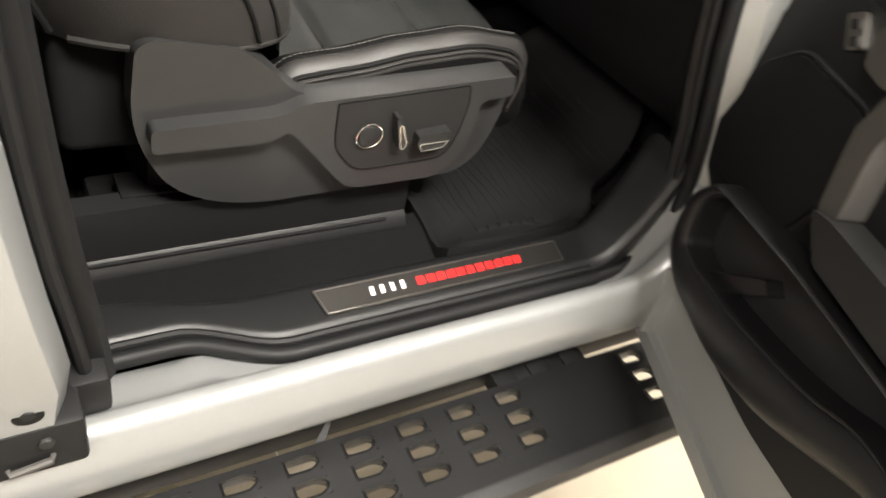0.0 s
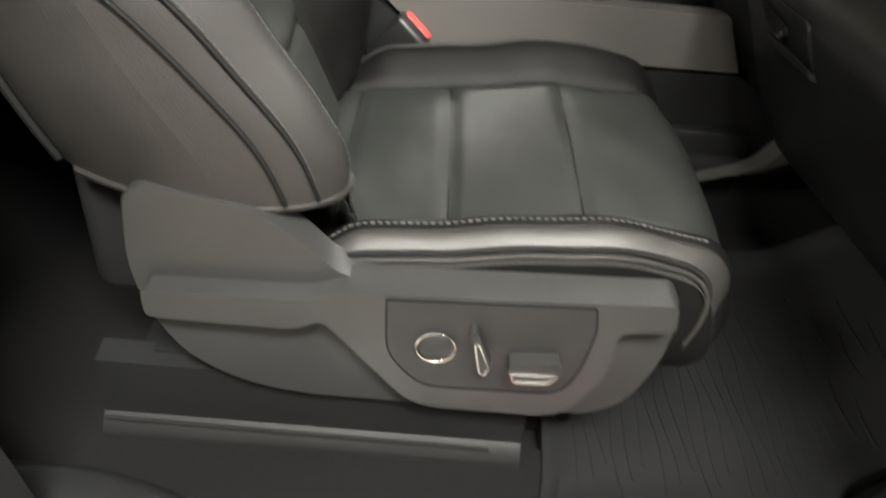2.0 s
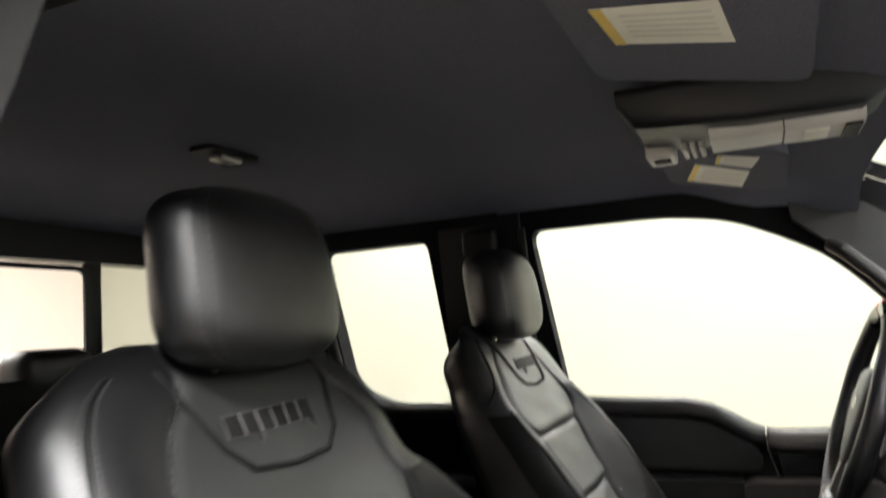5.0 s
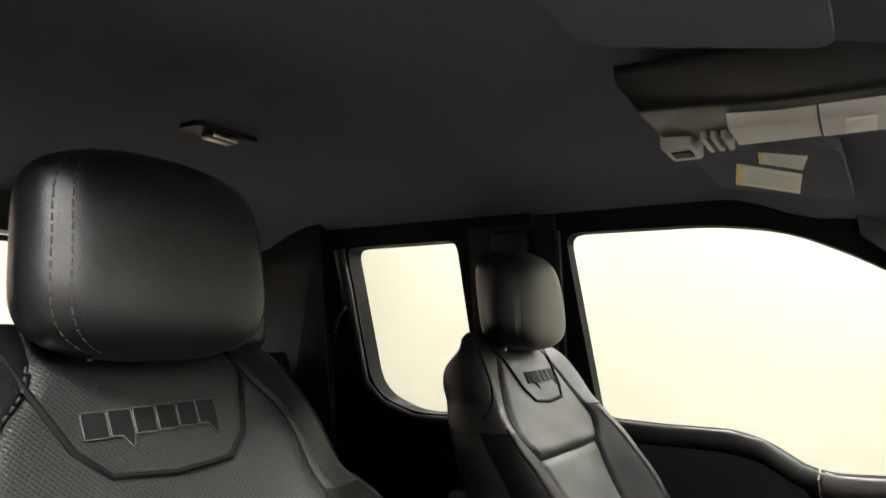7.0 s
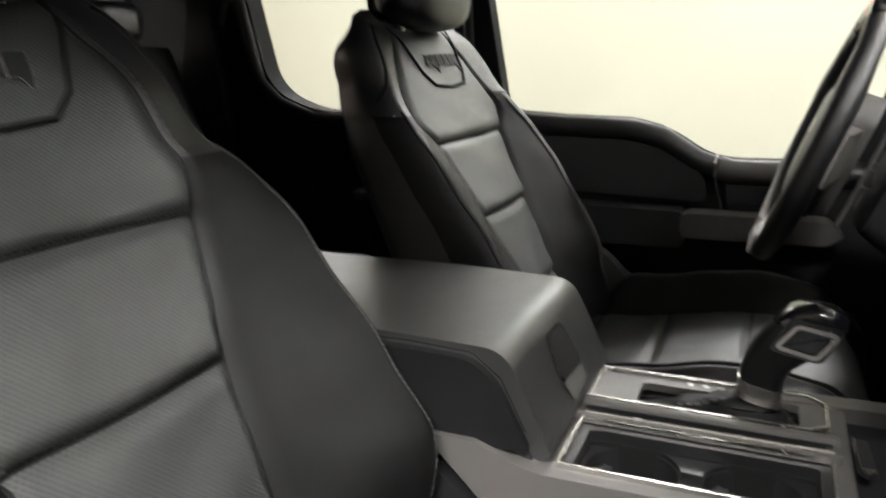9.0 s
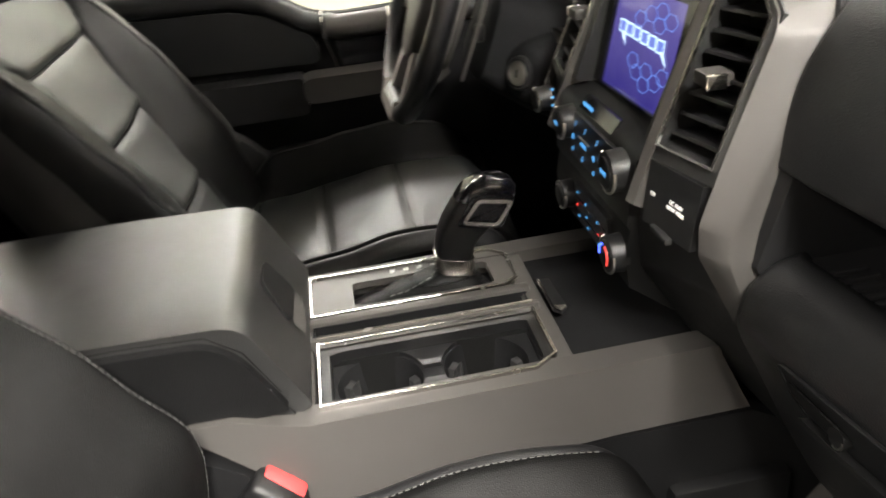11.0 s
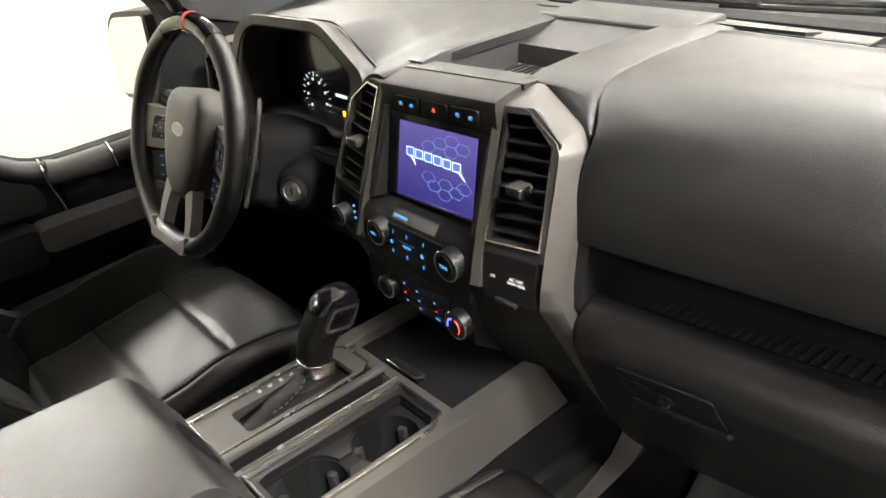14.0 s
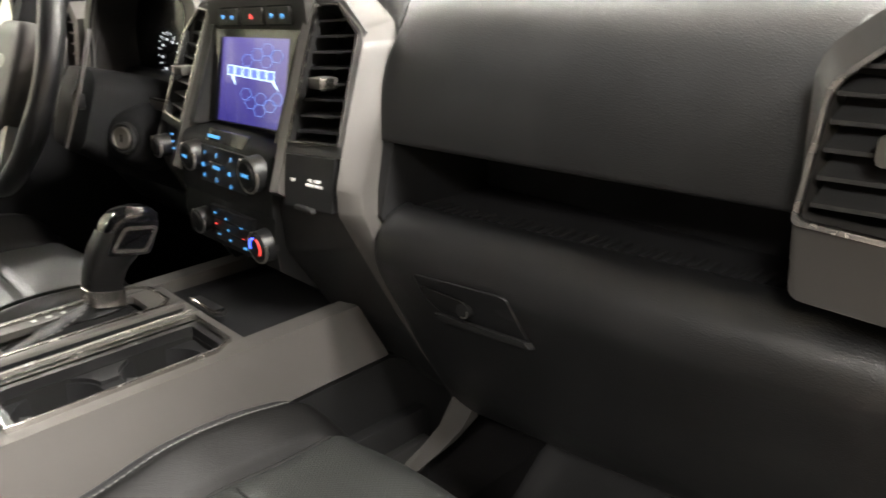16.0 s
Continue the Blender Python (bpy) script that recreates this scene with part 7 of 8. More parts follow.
# shifter plate
sh_o = [(0.004, -0.004), (0.235, -0.004), (0.254, 0.012), (0.254, 0.070), (0.235, 0.088), (0.004, 0.088)]
part("shift_frame", add_ring(BM(), [(x, y, CZ + 0.004) for x, y in sh_o], [(x, y, CZ + 0.004) for x, y in inset(sh_o, 0.0028)], (0, 0, 0.005), 0.0015), "dark_chrome", console, "chrome shifter plate frame")
boot_hole = [(0.056, 0.010), (0.226, 0.010), (0.226, 0.064), (0.056, 0.064)]
deck_hole(inset(sh_o, 0.003), boot_hole, CZ - 0.004, 0.009, "satin", "shift_plate", console)
part("boot_well", add_box(BM(), (0.05, 0.005, 0.93), (0.23, 0.072, 0.945)), "black", console)
for i, ch in enumerate("PRNDM"):
    words("print", ch, 0.009, (0.178 - i * 0.0175, 0.0765, CZ + 0.0052), (0, -1, 0), (1, 0, 0), "white_print", console)
# rear, front and side deck pieces
part("deck_rear", add_box(BM(), (-0.04, -0.17, 0.93), (0.006, 0.104, 0.9635), 0.004), "satin", console)
part("deck_side", add_box(BM(), (-0.04, -0.182, 0.935), (0.42, -0.166, 0.966), 0.004), "satin", console)
part("deck_side", add_box(BM(), (0.0, 0.086, 0.935), (0.42, 0.104, 0.9655), 0.004), "satin", console)
part("deck_front", add_box(BM(), (0.25, -0.168, 0.935), (0.272, 0.09, 0.964), 0.003), "satin", console)
part("tray_mat", add_box(BM(), (0.27, -0.166, 0.93), (0.52, 0.09, 0.950), 0.004), "frame_black", console, "black rubber tray mat")
part("tray_edge", add_box(BM(), (0.27, 0.088, 0.94), (0.45, 0.10, 0.968), 0.004), "satin", console)
clip = part("bin_latch", add_prism(BM(), [(0.274, -0.006, 0.9655), (0.287, -0.008, 0.9655), (0.290, -0.072, 0.9655), (0.282, -0.079, 0.9655), (0.274, -0.070, 0.9655)], (0, 0, 0.005), 0.0012), "trim", console)
part("latch_edge", add_tube(BM(), [(0.2745, -0.006, 0.9705), (0.2745, -0.070, 0.9705), (0.2815, -0.078, 0.9705)], 0.0014, 6), "dark_chrome", clip)
part("latch_tip", add_prism(BM(), [(0.2760, -0.067, 0.9705), (0.2885, -0.069, 0.9705), (0.2885, -0.073, 0.9705), (0.2815, -0.079, 0.9705)], (0, 0, 0.0012), 0.0004), "chrome", clip)
part("deck_base", add_box(BM(), (-0.05, -0.17, 0.80), (0.5, 0.13, 0.875)), "black", console)
# front lower part of the console under the stack
part("console_nose", add_prism(BM(), [(x, -0.18, z) for x, z in ((0.50, 0.95), (0.62, 0.95), (0.75, 0.64), (0.56, 0.64), (0.52, 0.80))], (0, 0.31, 0), 0.01), "trim", console)
part("cubby", add_box(BM(), (0.36, -0.212, 0.66), (0.50, -0.17, 0.80), 0.01), "trim", console)
part("cubby_lip", add_box(BM(), (0.37, -0.225, 0.735), (0.49, -0.205, 0.76), 0.006), "trim_grey", console)

# shifter
shifter = thing("gear_shifter", (0.165, 0.04, CZ), "black leather gear shifter with chrome framed thumb button", "gear shifter")
bm = BM()
boot_rows = []
for t in [i / 10 for i in range(11)]:
    c = V((0.138 + 0.044 * t, 0.038, CZ - 0.012 + 0.034 * t))
    wx, wy = 0.064 * (1 - t) ** 1.2 + 0.022, 0.014 * (1 - t) ** 1.1 + 0.017
    fold = 0.0035 * math.sin(t * 19)
    boot_rows.append([c + V(((wx + fold) * math.copysign(abs(math.cos(a)) ** 0.8, math.cos(a)), (wy + fold) * math.copysign(abs(math.sin(a)) ** 0.8, math.sin(a)), 0)) for a in [2 * math.pi * j / 32 for j in range(32)]])
boot = part("boot", loft(bm, boot_rows), "leather_dull", shifter, sharp=70)
part("boot_stitching", sewn(BM(), [(0.10, 0.024, CZ + 0.002), (0.12, 0.022, CZ + 0.006), (0.15, 0.024, CZ + 0.018), (0.165, 0.0262, CZ + 0.034)]), "thread", boot, kind="stuff")


def grip_slice(z, x0, x1, hy, y=0.0355, n=40, grow=0.0):
    """A rounded level section of the shifter grip."""
    xm, hx = (x0 + x1) / 2, (x1 - x0) / 2 + grow
    return [(xm + hx * math.copysign(abs(math.cos(a)) ** 0.60, math.cos(a)), y + (hy + 0.001 + grow) * math.copysign(abs(math.sin(a)) ** 0.60, math.sin(a)), z) for a in [2 * math.pi * j / n for j in range(n)]]


GRIP = [(0.998, 0.161, 0.205, 0.0190), (1.012, 0.1615, 0.208, 0.0205), (1.024, 0.164, 0.215, 0.0210), (1.034, 0.167, 0.227, 0.0215), (1.044, 0.171, 0.241, 0.0220), (1.054, 0.176, 0.251, 0.0222), (1.064, 0.183, 0.258, 0.0222), (1.074, 0.190, 0.262, 0.0218), (1.083, 0.1975, 0.261, 0.0208), (1.090, 0.205, 0.255, 0.0185), (1.0945, 0.213, 0.246, 0.0145), (1.096, 0.222, 0.236, 0.008)]
part("collar", loft(BM(), [[(x, y, z - 0.22 * (x - 0.183)) for x, y, z in grip_slice(z, x0, x1, hy)] for z, x0, x1, hy in ((0.980, 0.161, 0.205, 0.0180), (0.981, 0.1595, 0.2065, 0.0195), (1.0015, 0.1595, 0.2065, 0.0200), (1.0025, 0.161, 0.205, 0.0185))]), "dark_chrome", shifter, "dark chrome collar", sharp=50)
grip = part("grip", loft(BM(), [grip_slice(*g) for g in GRIP]), "leather_grip", shifter, sharp=70)
part("grip_cap", loft(BM(), [grip_slice(z, x0, x1, hy, grow=e) for (z, x0, x1, hy), e in zip(GRIP[7:], (0.0, 0.0012, 0.0014, 0.0014, 0.0014))] + [grip_slice(1.0972, 0.222, 0.236, 0.008)]), "gloss_black", grip, "gloss black crown", sharp=70)
btn = rpoly([(0.1955, 1.052), (0.214, 1.0765), (0.2525, 1.0695), (0.234, 1.0435)], 0.005, 4)
surround = rpoly([(0.186, 1.047), (0.209, 1.0835), (0.259, 1.0765), (0.240, 1.0365)], 0.008, 4)
part("button_bezel", add_prism(BM(), [(x, 0.0160, z) for x, z in surround], (0, -0.0035, 0), 0.0015), "gloss_black", grip)
part("button_frame", add_ring(BM(), [(x, 0.0125, z) for x, z in inset(btn, -0.0025)], [(x, 0.0125, z) for x, z in inset(btn, 0.0022)], (0, -0.003, 0), 0.0008), "dark_chrome", grip, "chrome button frame")
part("thumb_button", add_prism(BM(), [(x, 0.0125, z) for x, z in inset(btn, 0.0030)], (0, -0.0015, 0)), "gloss_black", grip)

# armrest box
arm = thing("armrest_box", (-0.25, YC, 0.65), "black leather console armrest with a front latch", "armrest")
lid = rpoly([(-0.50, 1.03), (-0.50, 1.068), (-0.47, 1.076), (-0.20, 1.080), (-0.045, 1.076), (-0.024, 1.035), (0.006, 0.972), (-0.012, 0.965), (-0.05, 1.005), (-0.075, 1.04)], [0.01, 0.02, 0.02, 0.05, 0.035, 0.03, 0.008, 0.008, 0.02, 0.02], 6)
part("lid", prof_y(lid, -0.164, 0.102, 0.020, 6), "lid_vinyl", arm, "padded grained vinyl lid")
part("lid_side", prof_y(rpoly([(-0.50, 0.975), (-0.50, 1.060), (-0.15, 1.069), (-0.076, 1.066), (-0.050, 1.046), (-0.016, 0.980), (-0.09, 0.975)], [0.01, 0.02, 0.05, 0.02, 0.03, 0.006, 0.01], 5), -0.175, -0.150, 0.010, 4), "leather_dull", arm, "dark leather side panel")
part("side_seam", add_tube(BM(), [(-0.50, -0.1625, 1.064), (-0.15, -0.1625, 1.0725), (-0.078, -0.1625, 1.0695), (-0.048, -0.1625, 1.047), (-0.022, -0.1625, 0.995)], 0.0018, 6), "piping", arm)
part("lid_base", prof_y(rpoly([(-0.50, 0.955), (-0.50, 1.04), (-0.085, 1.04), (-0.045, 1.0), (-0.006, 0.962), (-0.03, 0.955)], 0.01, 3), -0.168, 0.10, 0.008, 3), "trim_grey", arm)
part("latch_pocket", add_prism(BM(), rpoly([(-0.0305, -0.060, 1.058), (-0.0085, -0.072, 1.012), (-0.0065, 0.004, 1.008), (-0.0305, -0.008, 1.058)], 0.012, 4), (-0.003, 0, -0.002)), "black", arm)
part("latch_bar", add_prism(BM(), [(-0.0055, -0.070, 1.006), (0.002, -0.064, 0.990), (0.002, 0.0, 0.990), (-0.0055, -0.002, 1.006)], (-0.002, 0, 0.003), 0.0008), "satin", arm)
part("box_body", add_box(BM(), (-0.50, -0.172, 0.64), (-0.03, 0.102, 0.955), 0.012), "trim", arm)

# ---- driver door details ----
ledge = [(-0.46, 1.215), (-0.36, 1.212), (-0.24, 1.204), (-0.10, 1.200), (-0.04, 1.186), (0.03, 1.142), (0.09, 1.122), (0.20, 1.122), (0.38, 1.128)]
part("belt_ledge", add_tube(BM(), [(x, 0.815, z) for x, z in ledge], 0.024, 14), "trim", driver_door)
part("ledge_seal", add_tube(BM(), [(x, 0.822, z + 0.022) for x, z in ledge], 0.004, 6), "rubber", driver_door)
part("graphite_ledge", add_tube(BM(), [(x, 0.811, z + 0.001) for x, z in ((0.075, 1.128), (0.10, 1.121), (0.15, 1.121), (0.20, 1.122))], 0.0255, 14), "satin", driver_door)
part("chrome_strip", add_tube(BM(), [(0.072, 0.82, 1.155), (0.070, 0.787, 1.14), (0.072, 0.782, 1.11), (0.085, 0.795, 1.06), (0.09, 0.80, 1.03)], 0.0020, 8), "chrome", driver_door)
part("chrome_strip", add_tube(BM(), [(0.205, 0.82, 1.148), (0.203, 0.785, 1.135), (0.205, 0.782, 1.105)], 0.0020, 8), "chrome", driver_door)
part("panel_swell", add_prism(BM(), [(x, 0.815, z) for x, z in rpoly([(-0.46, 1.19), (-0.10, 1.18), (-0.02, 1.16), (0.055, 1.11), (0.06, 1.06), (-0.46, 1.075)], 0.03, 4)], (0, -0.018, 0), 0.012, 3), "trim_soft", driver_door)
part("gloss_insert", add_prism(BM(), [(x, 0.815, z) for x, z in rpoly([(0.09, 1.105), (0.21, 1.10), (0.26, 1.04), (0.10, 1.035)], 0.01, 3)], (0, -0.012, 0), 0.003), "gloss_black", driver_door)
part("arm_shelf", add_prism(BM(), [(x, 0.815, z) for x, z in rpoly([(-0.46, 1.05), (0.02, 1.045), (0.02, 0.97), (-0.46, 0.965)], 0.015, 3)], (0, -0.06, 0), 0.014, 3), "trim", driver_door)
part("grab_handle", add_prism(BM(), [(x, 0.80, z) for x, z in rpoly([(0.015, 1.04), (0.03, 1.046), (0.28, 1.045), (0.31, 1.02), (0.28, 1.0), (0.03, 0.995), (0.015, 1.005)], 0.008, 3)], (0, -0.062, 0), 0.008, 3), "satin", driver_door)
part("map_pocket", add_prism(BM(), [(x, 0.815, z) for x, z in rpoly([(-0.40, 0.86), (0.35, 0.86), (0.40, 0.70), (-0.44, 0.70)], 0.04, 4)], (0, -0.055, 0), 0.02, 3), "trim", driver_door)

rpt = [(-0.66, 1.205), (-0.86, 1.208), (-0.955, 1.245), (-1.005, 1.30), (-1.05, 1.65)]
part("belt_ledge", add_tube(BM(), [(x, 0.797 - 0.16 * max(0, z - 1.2), z) for x, z in rpt], 0.017, 12), "trim", rear_left)
part("grab_bar", add_box(BM(), (-0.74, 0.755, 1.02), (-0.62, 0.80, 1.05), 0.01, 3), "satin", rear_left)
part("belt", add_prism(BM(), [(-1.10, 0.735, 1.50), (-1.06, 0.735, 1.50), (-1.10, 0.72, 0.9), (-1.145, 0.72, 0.9)], (0, 0.002, 0)), "belt", rear_left)
part("belt_slot", add_tube(BM(), [(-1.03, 0.725, 1.50), (-1.05, 0.722, 1.47), (-1.07, 0.728, 1.43)], 0.006, 8), "trim_grey", rear_left)

# driver B pillar with belt anchor
bp = thing("b_pillar_left", (-0.55, 0.78, 1.2), "black trimmed left door pillar with belt anchor", "pillar", kind="structure")
part("pillar_trim", add_prism(BM(), [(-0.645, 0.79, 0.65), (-0.455, 0.79, 0.65), (-0.445, 0.722, 1.70), (-0.665, 0.722, 1.70)], (0, 0.03, 0), 0.008), "trim", bp)
part("pillar_seal", add_tube(BM(), [(-0.45, 0.80, 0.9), (-0.445, 0.795, 1.2), (-0.44, 0.725, 1.66)], 0.010, 8), "rubber", bp)
part("belt_anchor", add_box(BM(), (-0.59, 0.69, 1.60), (-0.50, 0.725, 1.665), 0.012, 3), "trim", bp)
part("belt_webbing", add_prism(BM(), [(-0.57, 0.705, 1.63), (-0.53, 0.705, 1.63), (-0.52, 0.76, 0.75), (-0.565, 0.76, 0.75)], (0, 0.003, 0)), "belt", bp)

# rear corner pillars
for sg in (-1, 1):
    c = thing("rear_pillar", (-1.2, sg * 0.76, 1.2), "black trimmed rear cab pillar", "pillar", "rear cab pillars", "structure")
    part("pillar_trim", add_prism(BM(), [(-1.36, sg * 0.80, 0.65), (-1.06, sg * 0.80, 0.65), (-1.09, sg * 0.72, 1.72), (-1.36, sg * 0.765, 1.72)], (0, -sg * 0.03, 0), 0.01), "frame_black", c)

# A pillar on the driver's side with grab handle, windshield, header
ap = thing("a_pillar_left", (0.5, 0.74, 1.35), "dark grey trimmed windshield pillar with a grab handle", "pillar", kind="structure")
part("pillar_trim", add_prism(BM(), [(x, 0.715 + 0.09 * step(0.2, 0.6, x), z) for x, z in ((0.16, 1.69), (0.25, 1.675), (0.40, 1.575), (0.62, 1.45), (0.92, 1.31), (0.60, 1.30), (0.45, 1.35), (0.385, 1.405), (0.30, 1.50), (0.17, 1.61))], (0, 0.03, 0), 0.008, 2), "trim_grey", ap)
part("grab_handle", add_tube(BM(), [(0.235, 0.69, 1.545), (0.255, 0.665, 1.53), (0.31, 0.66, 1.475), (0.36, 0.668, 1.415), (0.375, 0.70, 1.395)], [0.014, 0.016, 0.016, 0.016, 0.014], 12), "trim", ap)
shield_glass = thing("windshield", (0.65, 0, 1.5), "clear laminated windshield glass", "windshield", kind="structure")
part("glass_pane", add_prism(BM(), [(0.27, -0.62, 1.69), (0.27, 0.62, 1.69), (1.05, 0.74, 1.305), (1.05, -0.74, 1.305)], (0.003, 0, 0.005)), "glass", shield_glass).visible_shadow = False
part("sticker", add_prism(BM(), [(0.287, 0.66, 1.678), (0.287, 0.635, 1.678), (0.308, 0.635, 1.669), (0.308, 0.66, 1.669)], (0, 0, -0.001)), "label", shield_glass)
part("header", add_prism(BM(), [(0.20, -0.66, 1.70), (0.29, -0.66, 1.683), (0.31, -0.66, 1.70), (0.25, -0.66, 1.80), (0.2, -0.66, 1.80)], (0, 1.36, 0), 0.006), "headliner", shield_glass)
cowl = thing("cowl_and_wipers", (1.05, 0, 1.33), "black cowl panel with two wipers in front of the windshield", "wipers")
part("cowl", add_box(BM(), (1.05, -0.78, 1.22), (1.20, 0.78, 1.29), 0.01), "black", cowl)
for pts in ([(1.08, 0.52, 1.300), (1.07, 0.13, 1.320), (1.065, -0.10, 1.324)], [(1.075, -0.02, 1.312), (1.06, -0.35, 1.328), (1.05, -0.62, 1.330)]):
    w = part("wiper_blade", add_tube(BM(), pts, [0.004, 0.007, 0.006], 8), "black", cowl)
    part("wiper_arm", add_tube(BM(), [V(p) + V((0.02, 0.02, 0.006)) for p in pts], [0.005, 0.007, 0.003], 8), "rubber", w)
hood = thing("hood", (1.6, 0, 1.25), "silver truck hood beyond the windshield", "hood", kind="structure")
part("hood_panel", loft(BM(), [[(x, y, 1.275 - 0.03 * step(1.2, 2.6, x) - 0.05 * (y / 0.85) ** 4) for y in [-0.85 + 0.085 * i for i in range(21)]] + [(x, 0.85, 1.1), (x, -0.85, 1.1)] for x in (1.18, 1.5, 2.0, 2.5, 2.75)]), "paint", hood)

# exterior mirror
mir = thing("door_mirror", (0.38, 1.05, 1.2), "black exterior door mirror on the driver's side", "door mirror")
mo = rpoly([(1.0, 1.15), (1.26, 1.112), (1.295, 1.16), (1.25, 1.30), (1.19, 1.335), (0.97, 1.358)], 0.025, 4)
part("mirror_shell", add_prism(BM(), [(0.405, y, z) for y, z in mo], (0.09, 0, 0), 0.012, 3), "trim", mir)
part("mirror_glass", add_prism(BM(), [(0.402, y, z) for y, z in inset(mo, 0.012)], (0.002, 0, 0)), metal("mirror silver", (0.9, 0.9, 0.9), 0.06), mir)
part("mirror_arm", add_box(BM(), (0.41, 0.84, 1.19), (0.46, 1.0, 1.23), 0.012), "trim", mir)

# ---- roof fittings ----
for y0, y1, nm in ((-0.62, -0.20, "passenger"), (0.20, 0.62, "driver")):
    sg = -1 if y0 < 0 else 1
    visor = thing("sun_visor", (0.1, (y0 + y1) / 2, 1.68), "black cloth sun visor folded up with cream warning labels", "sun visor", "sun visors")
    out = rpoly([(-0.06, y0), (0.155, y0), (0.165, y1), (-0.06, y1)], 0.03, 4)
    zf = lambda x: 1.700 - 0.20 * (x + 0.06)
    board_ = part("visor_body", add_prism(BM(), [(x, y, zf(x) + 0.004) for x, y in out], (0, 0, 0.018), 0.006, 3), "headliner", visor)
    if sg < 0:
        lab = [[(-0.025, -0.43), (0.084, -0.445), (0.094, -0.338), (-0.017, -0.334)]]
    else:
        lab = [[(0.005, 0.355), (0.096, 0.399), (0.078, 0.595), (-0.025, 0.554)], [(0.048, 0.256), (0.113, 0.256), (0.099, 0.363), (0.04, 0.336)]]
    for l4 in lab:
        lb = part("warning_label", add_prism(BM(), [(x, y, zf(x) + 0.0028) for x, y in l4], (0, 0, 0.001)), "label", visor, "cream paper label")
        a, b, c, d = [V(p) for p in l4]
        for k in range(5):
            t0, t1 = 0.18 + k * 0.14, 0.23 + k * 0.14
            quad = [a + (d - a) * t0 + (b - a) * 0.2, b + (c - b) * t0 - (b - a) * 0.08, b + (c - b) * t1 - (b - a) * 0.08, a + (d - a) * t1 + (b - a) * 0.2]
            part("print_bar", add_prism(BM(), [(p.x, p.y, zf(p.x) + 0.0022) for p in quad], (0, 0, 0.0005)), "label_line", lb)
        ys = [a, a + (b - a) * 0.1, d + (c - d) * 0.1, d]
        part("yellow_bar", add_prism(BM(), [(p.x, p.y, zf(p.x) + 0.0021) for p in ys], (0, 0, 0.0005)), "label_yellow", lb)

over = thing("overhead_console", (0.1, 0, 1.68), "dark overhead console with grey lamp panel and buttons", "overhead console")
part("housing", loft(BM(), [[(x, y, z) for y, z in rpoly([(-0.10 - e, 1.72), (-0.085 - e, 1.675 - d), (0.085 + e, 1.675 - d), (0.10 + e, 1.72)], 0.015, 4)] for x, e, d in ((-0.06, 0, -0.02), (-0.04, 0.0, 0.008), (0.1, 0.0, 0.018), (0.23, -0.005, 0.018), (0.26, -0.02, 0.0))]), "trim", over)
part("lamp_panel", loft(BM(), [[(x, y, z) for y, z in rpoly([(-0.05, 1.668), (-0.035, 1.646), (0.06, 1.646), (0.075, 1.668)], 0.012, 4)] for x in (0.05, 0.14)]), "lamp_grey", over)
part("lamp_panel", loft(BM(), [[(x, y, z) for y, z in rpoly([(-0.05, 1.666), (-0.035, 1.645), (0.06, 1.645), (0.075, 1.666)], 0.012, 4)] for x in (0.142, 0.235)]), "lamp_grey", over)
part("lamp_lens", add_box(BM(), (0.165, -0.02, 1.6425), (0.195, 0.04, 1.646), 0.002), "label", over)
for k in range(4):
    part("console_button", add_box(BM(), (0.212, -0.03 + k * 0.022, 1.6415), (0.232, -0.012 + k * 0.022, 1.6455), 0.0015), "trim_grey", over)
sb = part("rear_socket", add_box(BM(), (-0.045, 0.05, 1.652), (-0.005, 0.13, 1.675), 0.004), "lamp_grey", over)
part("socket_slot", add_box(BM(), (-0.036, 0.075, 1.650), (-0.012, 0.105, 1.653)), "black", sb)
for k in range(3):
    part("rib", add_box(BM(), (0.008 + k * 0.012, 0.03, 1.652), (0.015 + k * 0.012, 0.10, 1.675), 0.002), "lamp_grey", over)

hook = thing("dome_lamp_hook", (-0.77, 0.012, 1.76), "small dark coat hook and lamp on the headliner", "dome lamp")
part("base", add_prism(BM(), [(-0.79 + a, 0.012 + b, 1.764) for a, b in rpoly([(-0.01, -0.07), (0.04, -0.07), (0.045, 0.07), (-0.005, 0.07)], 0.015, 4)], (0, 0, -0.008), 0.003), "trim_grey", hook)
part("lever", add_box(BM(), (-0.785, -0.02, 1.745), (-0.755, 0.04, 1.757), 0.004), "steel", hook)

# ---- passenger front door, standing open ----
DH, DD, DN = V((0.50, -0.985, 0)), V((-0.36, -0.93, 0)).normalized(), V((-0.93, 0.36, 0)).normalized()
fdoor = thing("passenger_door", (0.5, -0.985, 0.6), "open silver front door with a black inner panel and map pocket", "truck door", kind="structure")
dp = lambda s, z, o: DH + DD * s + V((0, 0, z)) + DN * o


def door_plate(poly, o0, o1, r=0.0, seg=2):
    return add_prism(BM(), [dp(s, z, o0) for s, z in poly], tuple(DN * (o1 - o0)), r, seg)


def ry(z):
    return lerp(z, [(0.6, 0.0), (0.75, 0.03), (0.9, 0.0), (1.1, -0.09), (1.25, -0.13)])


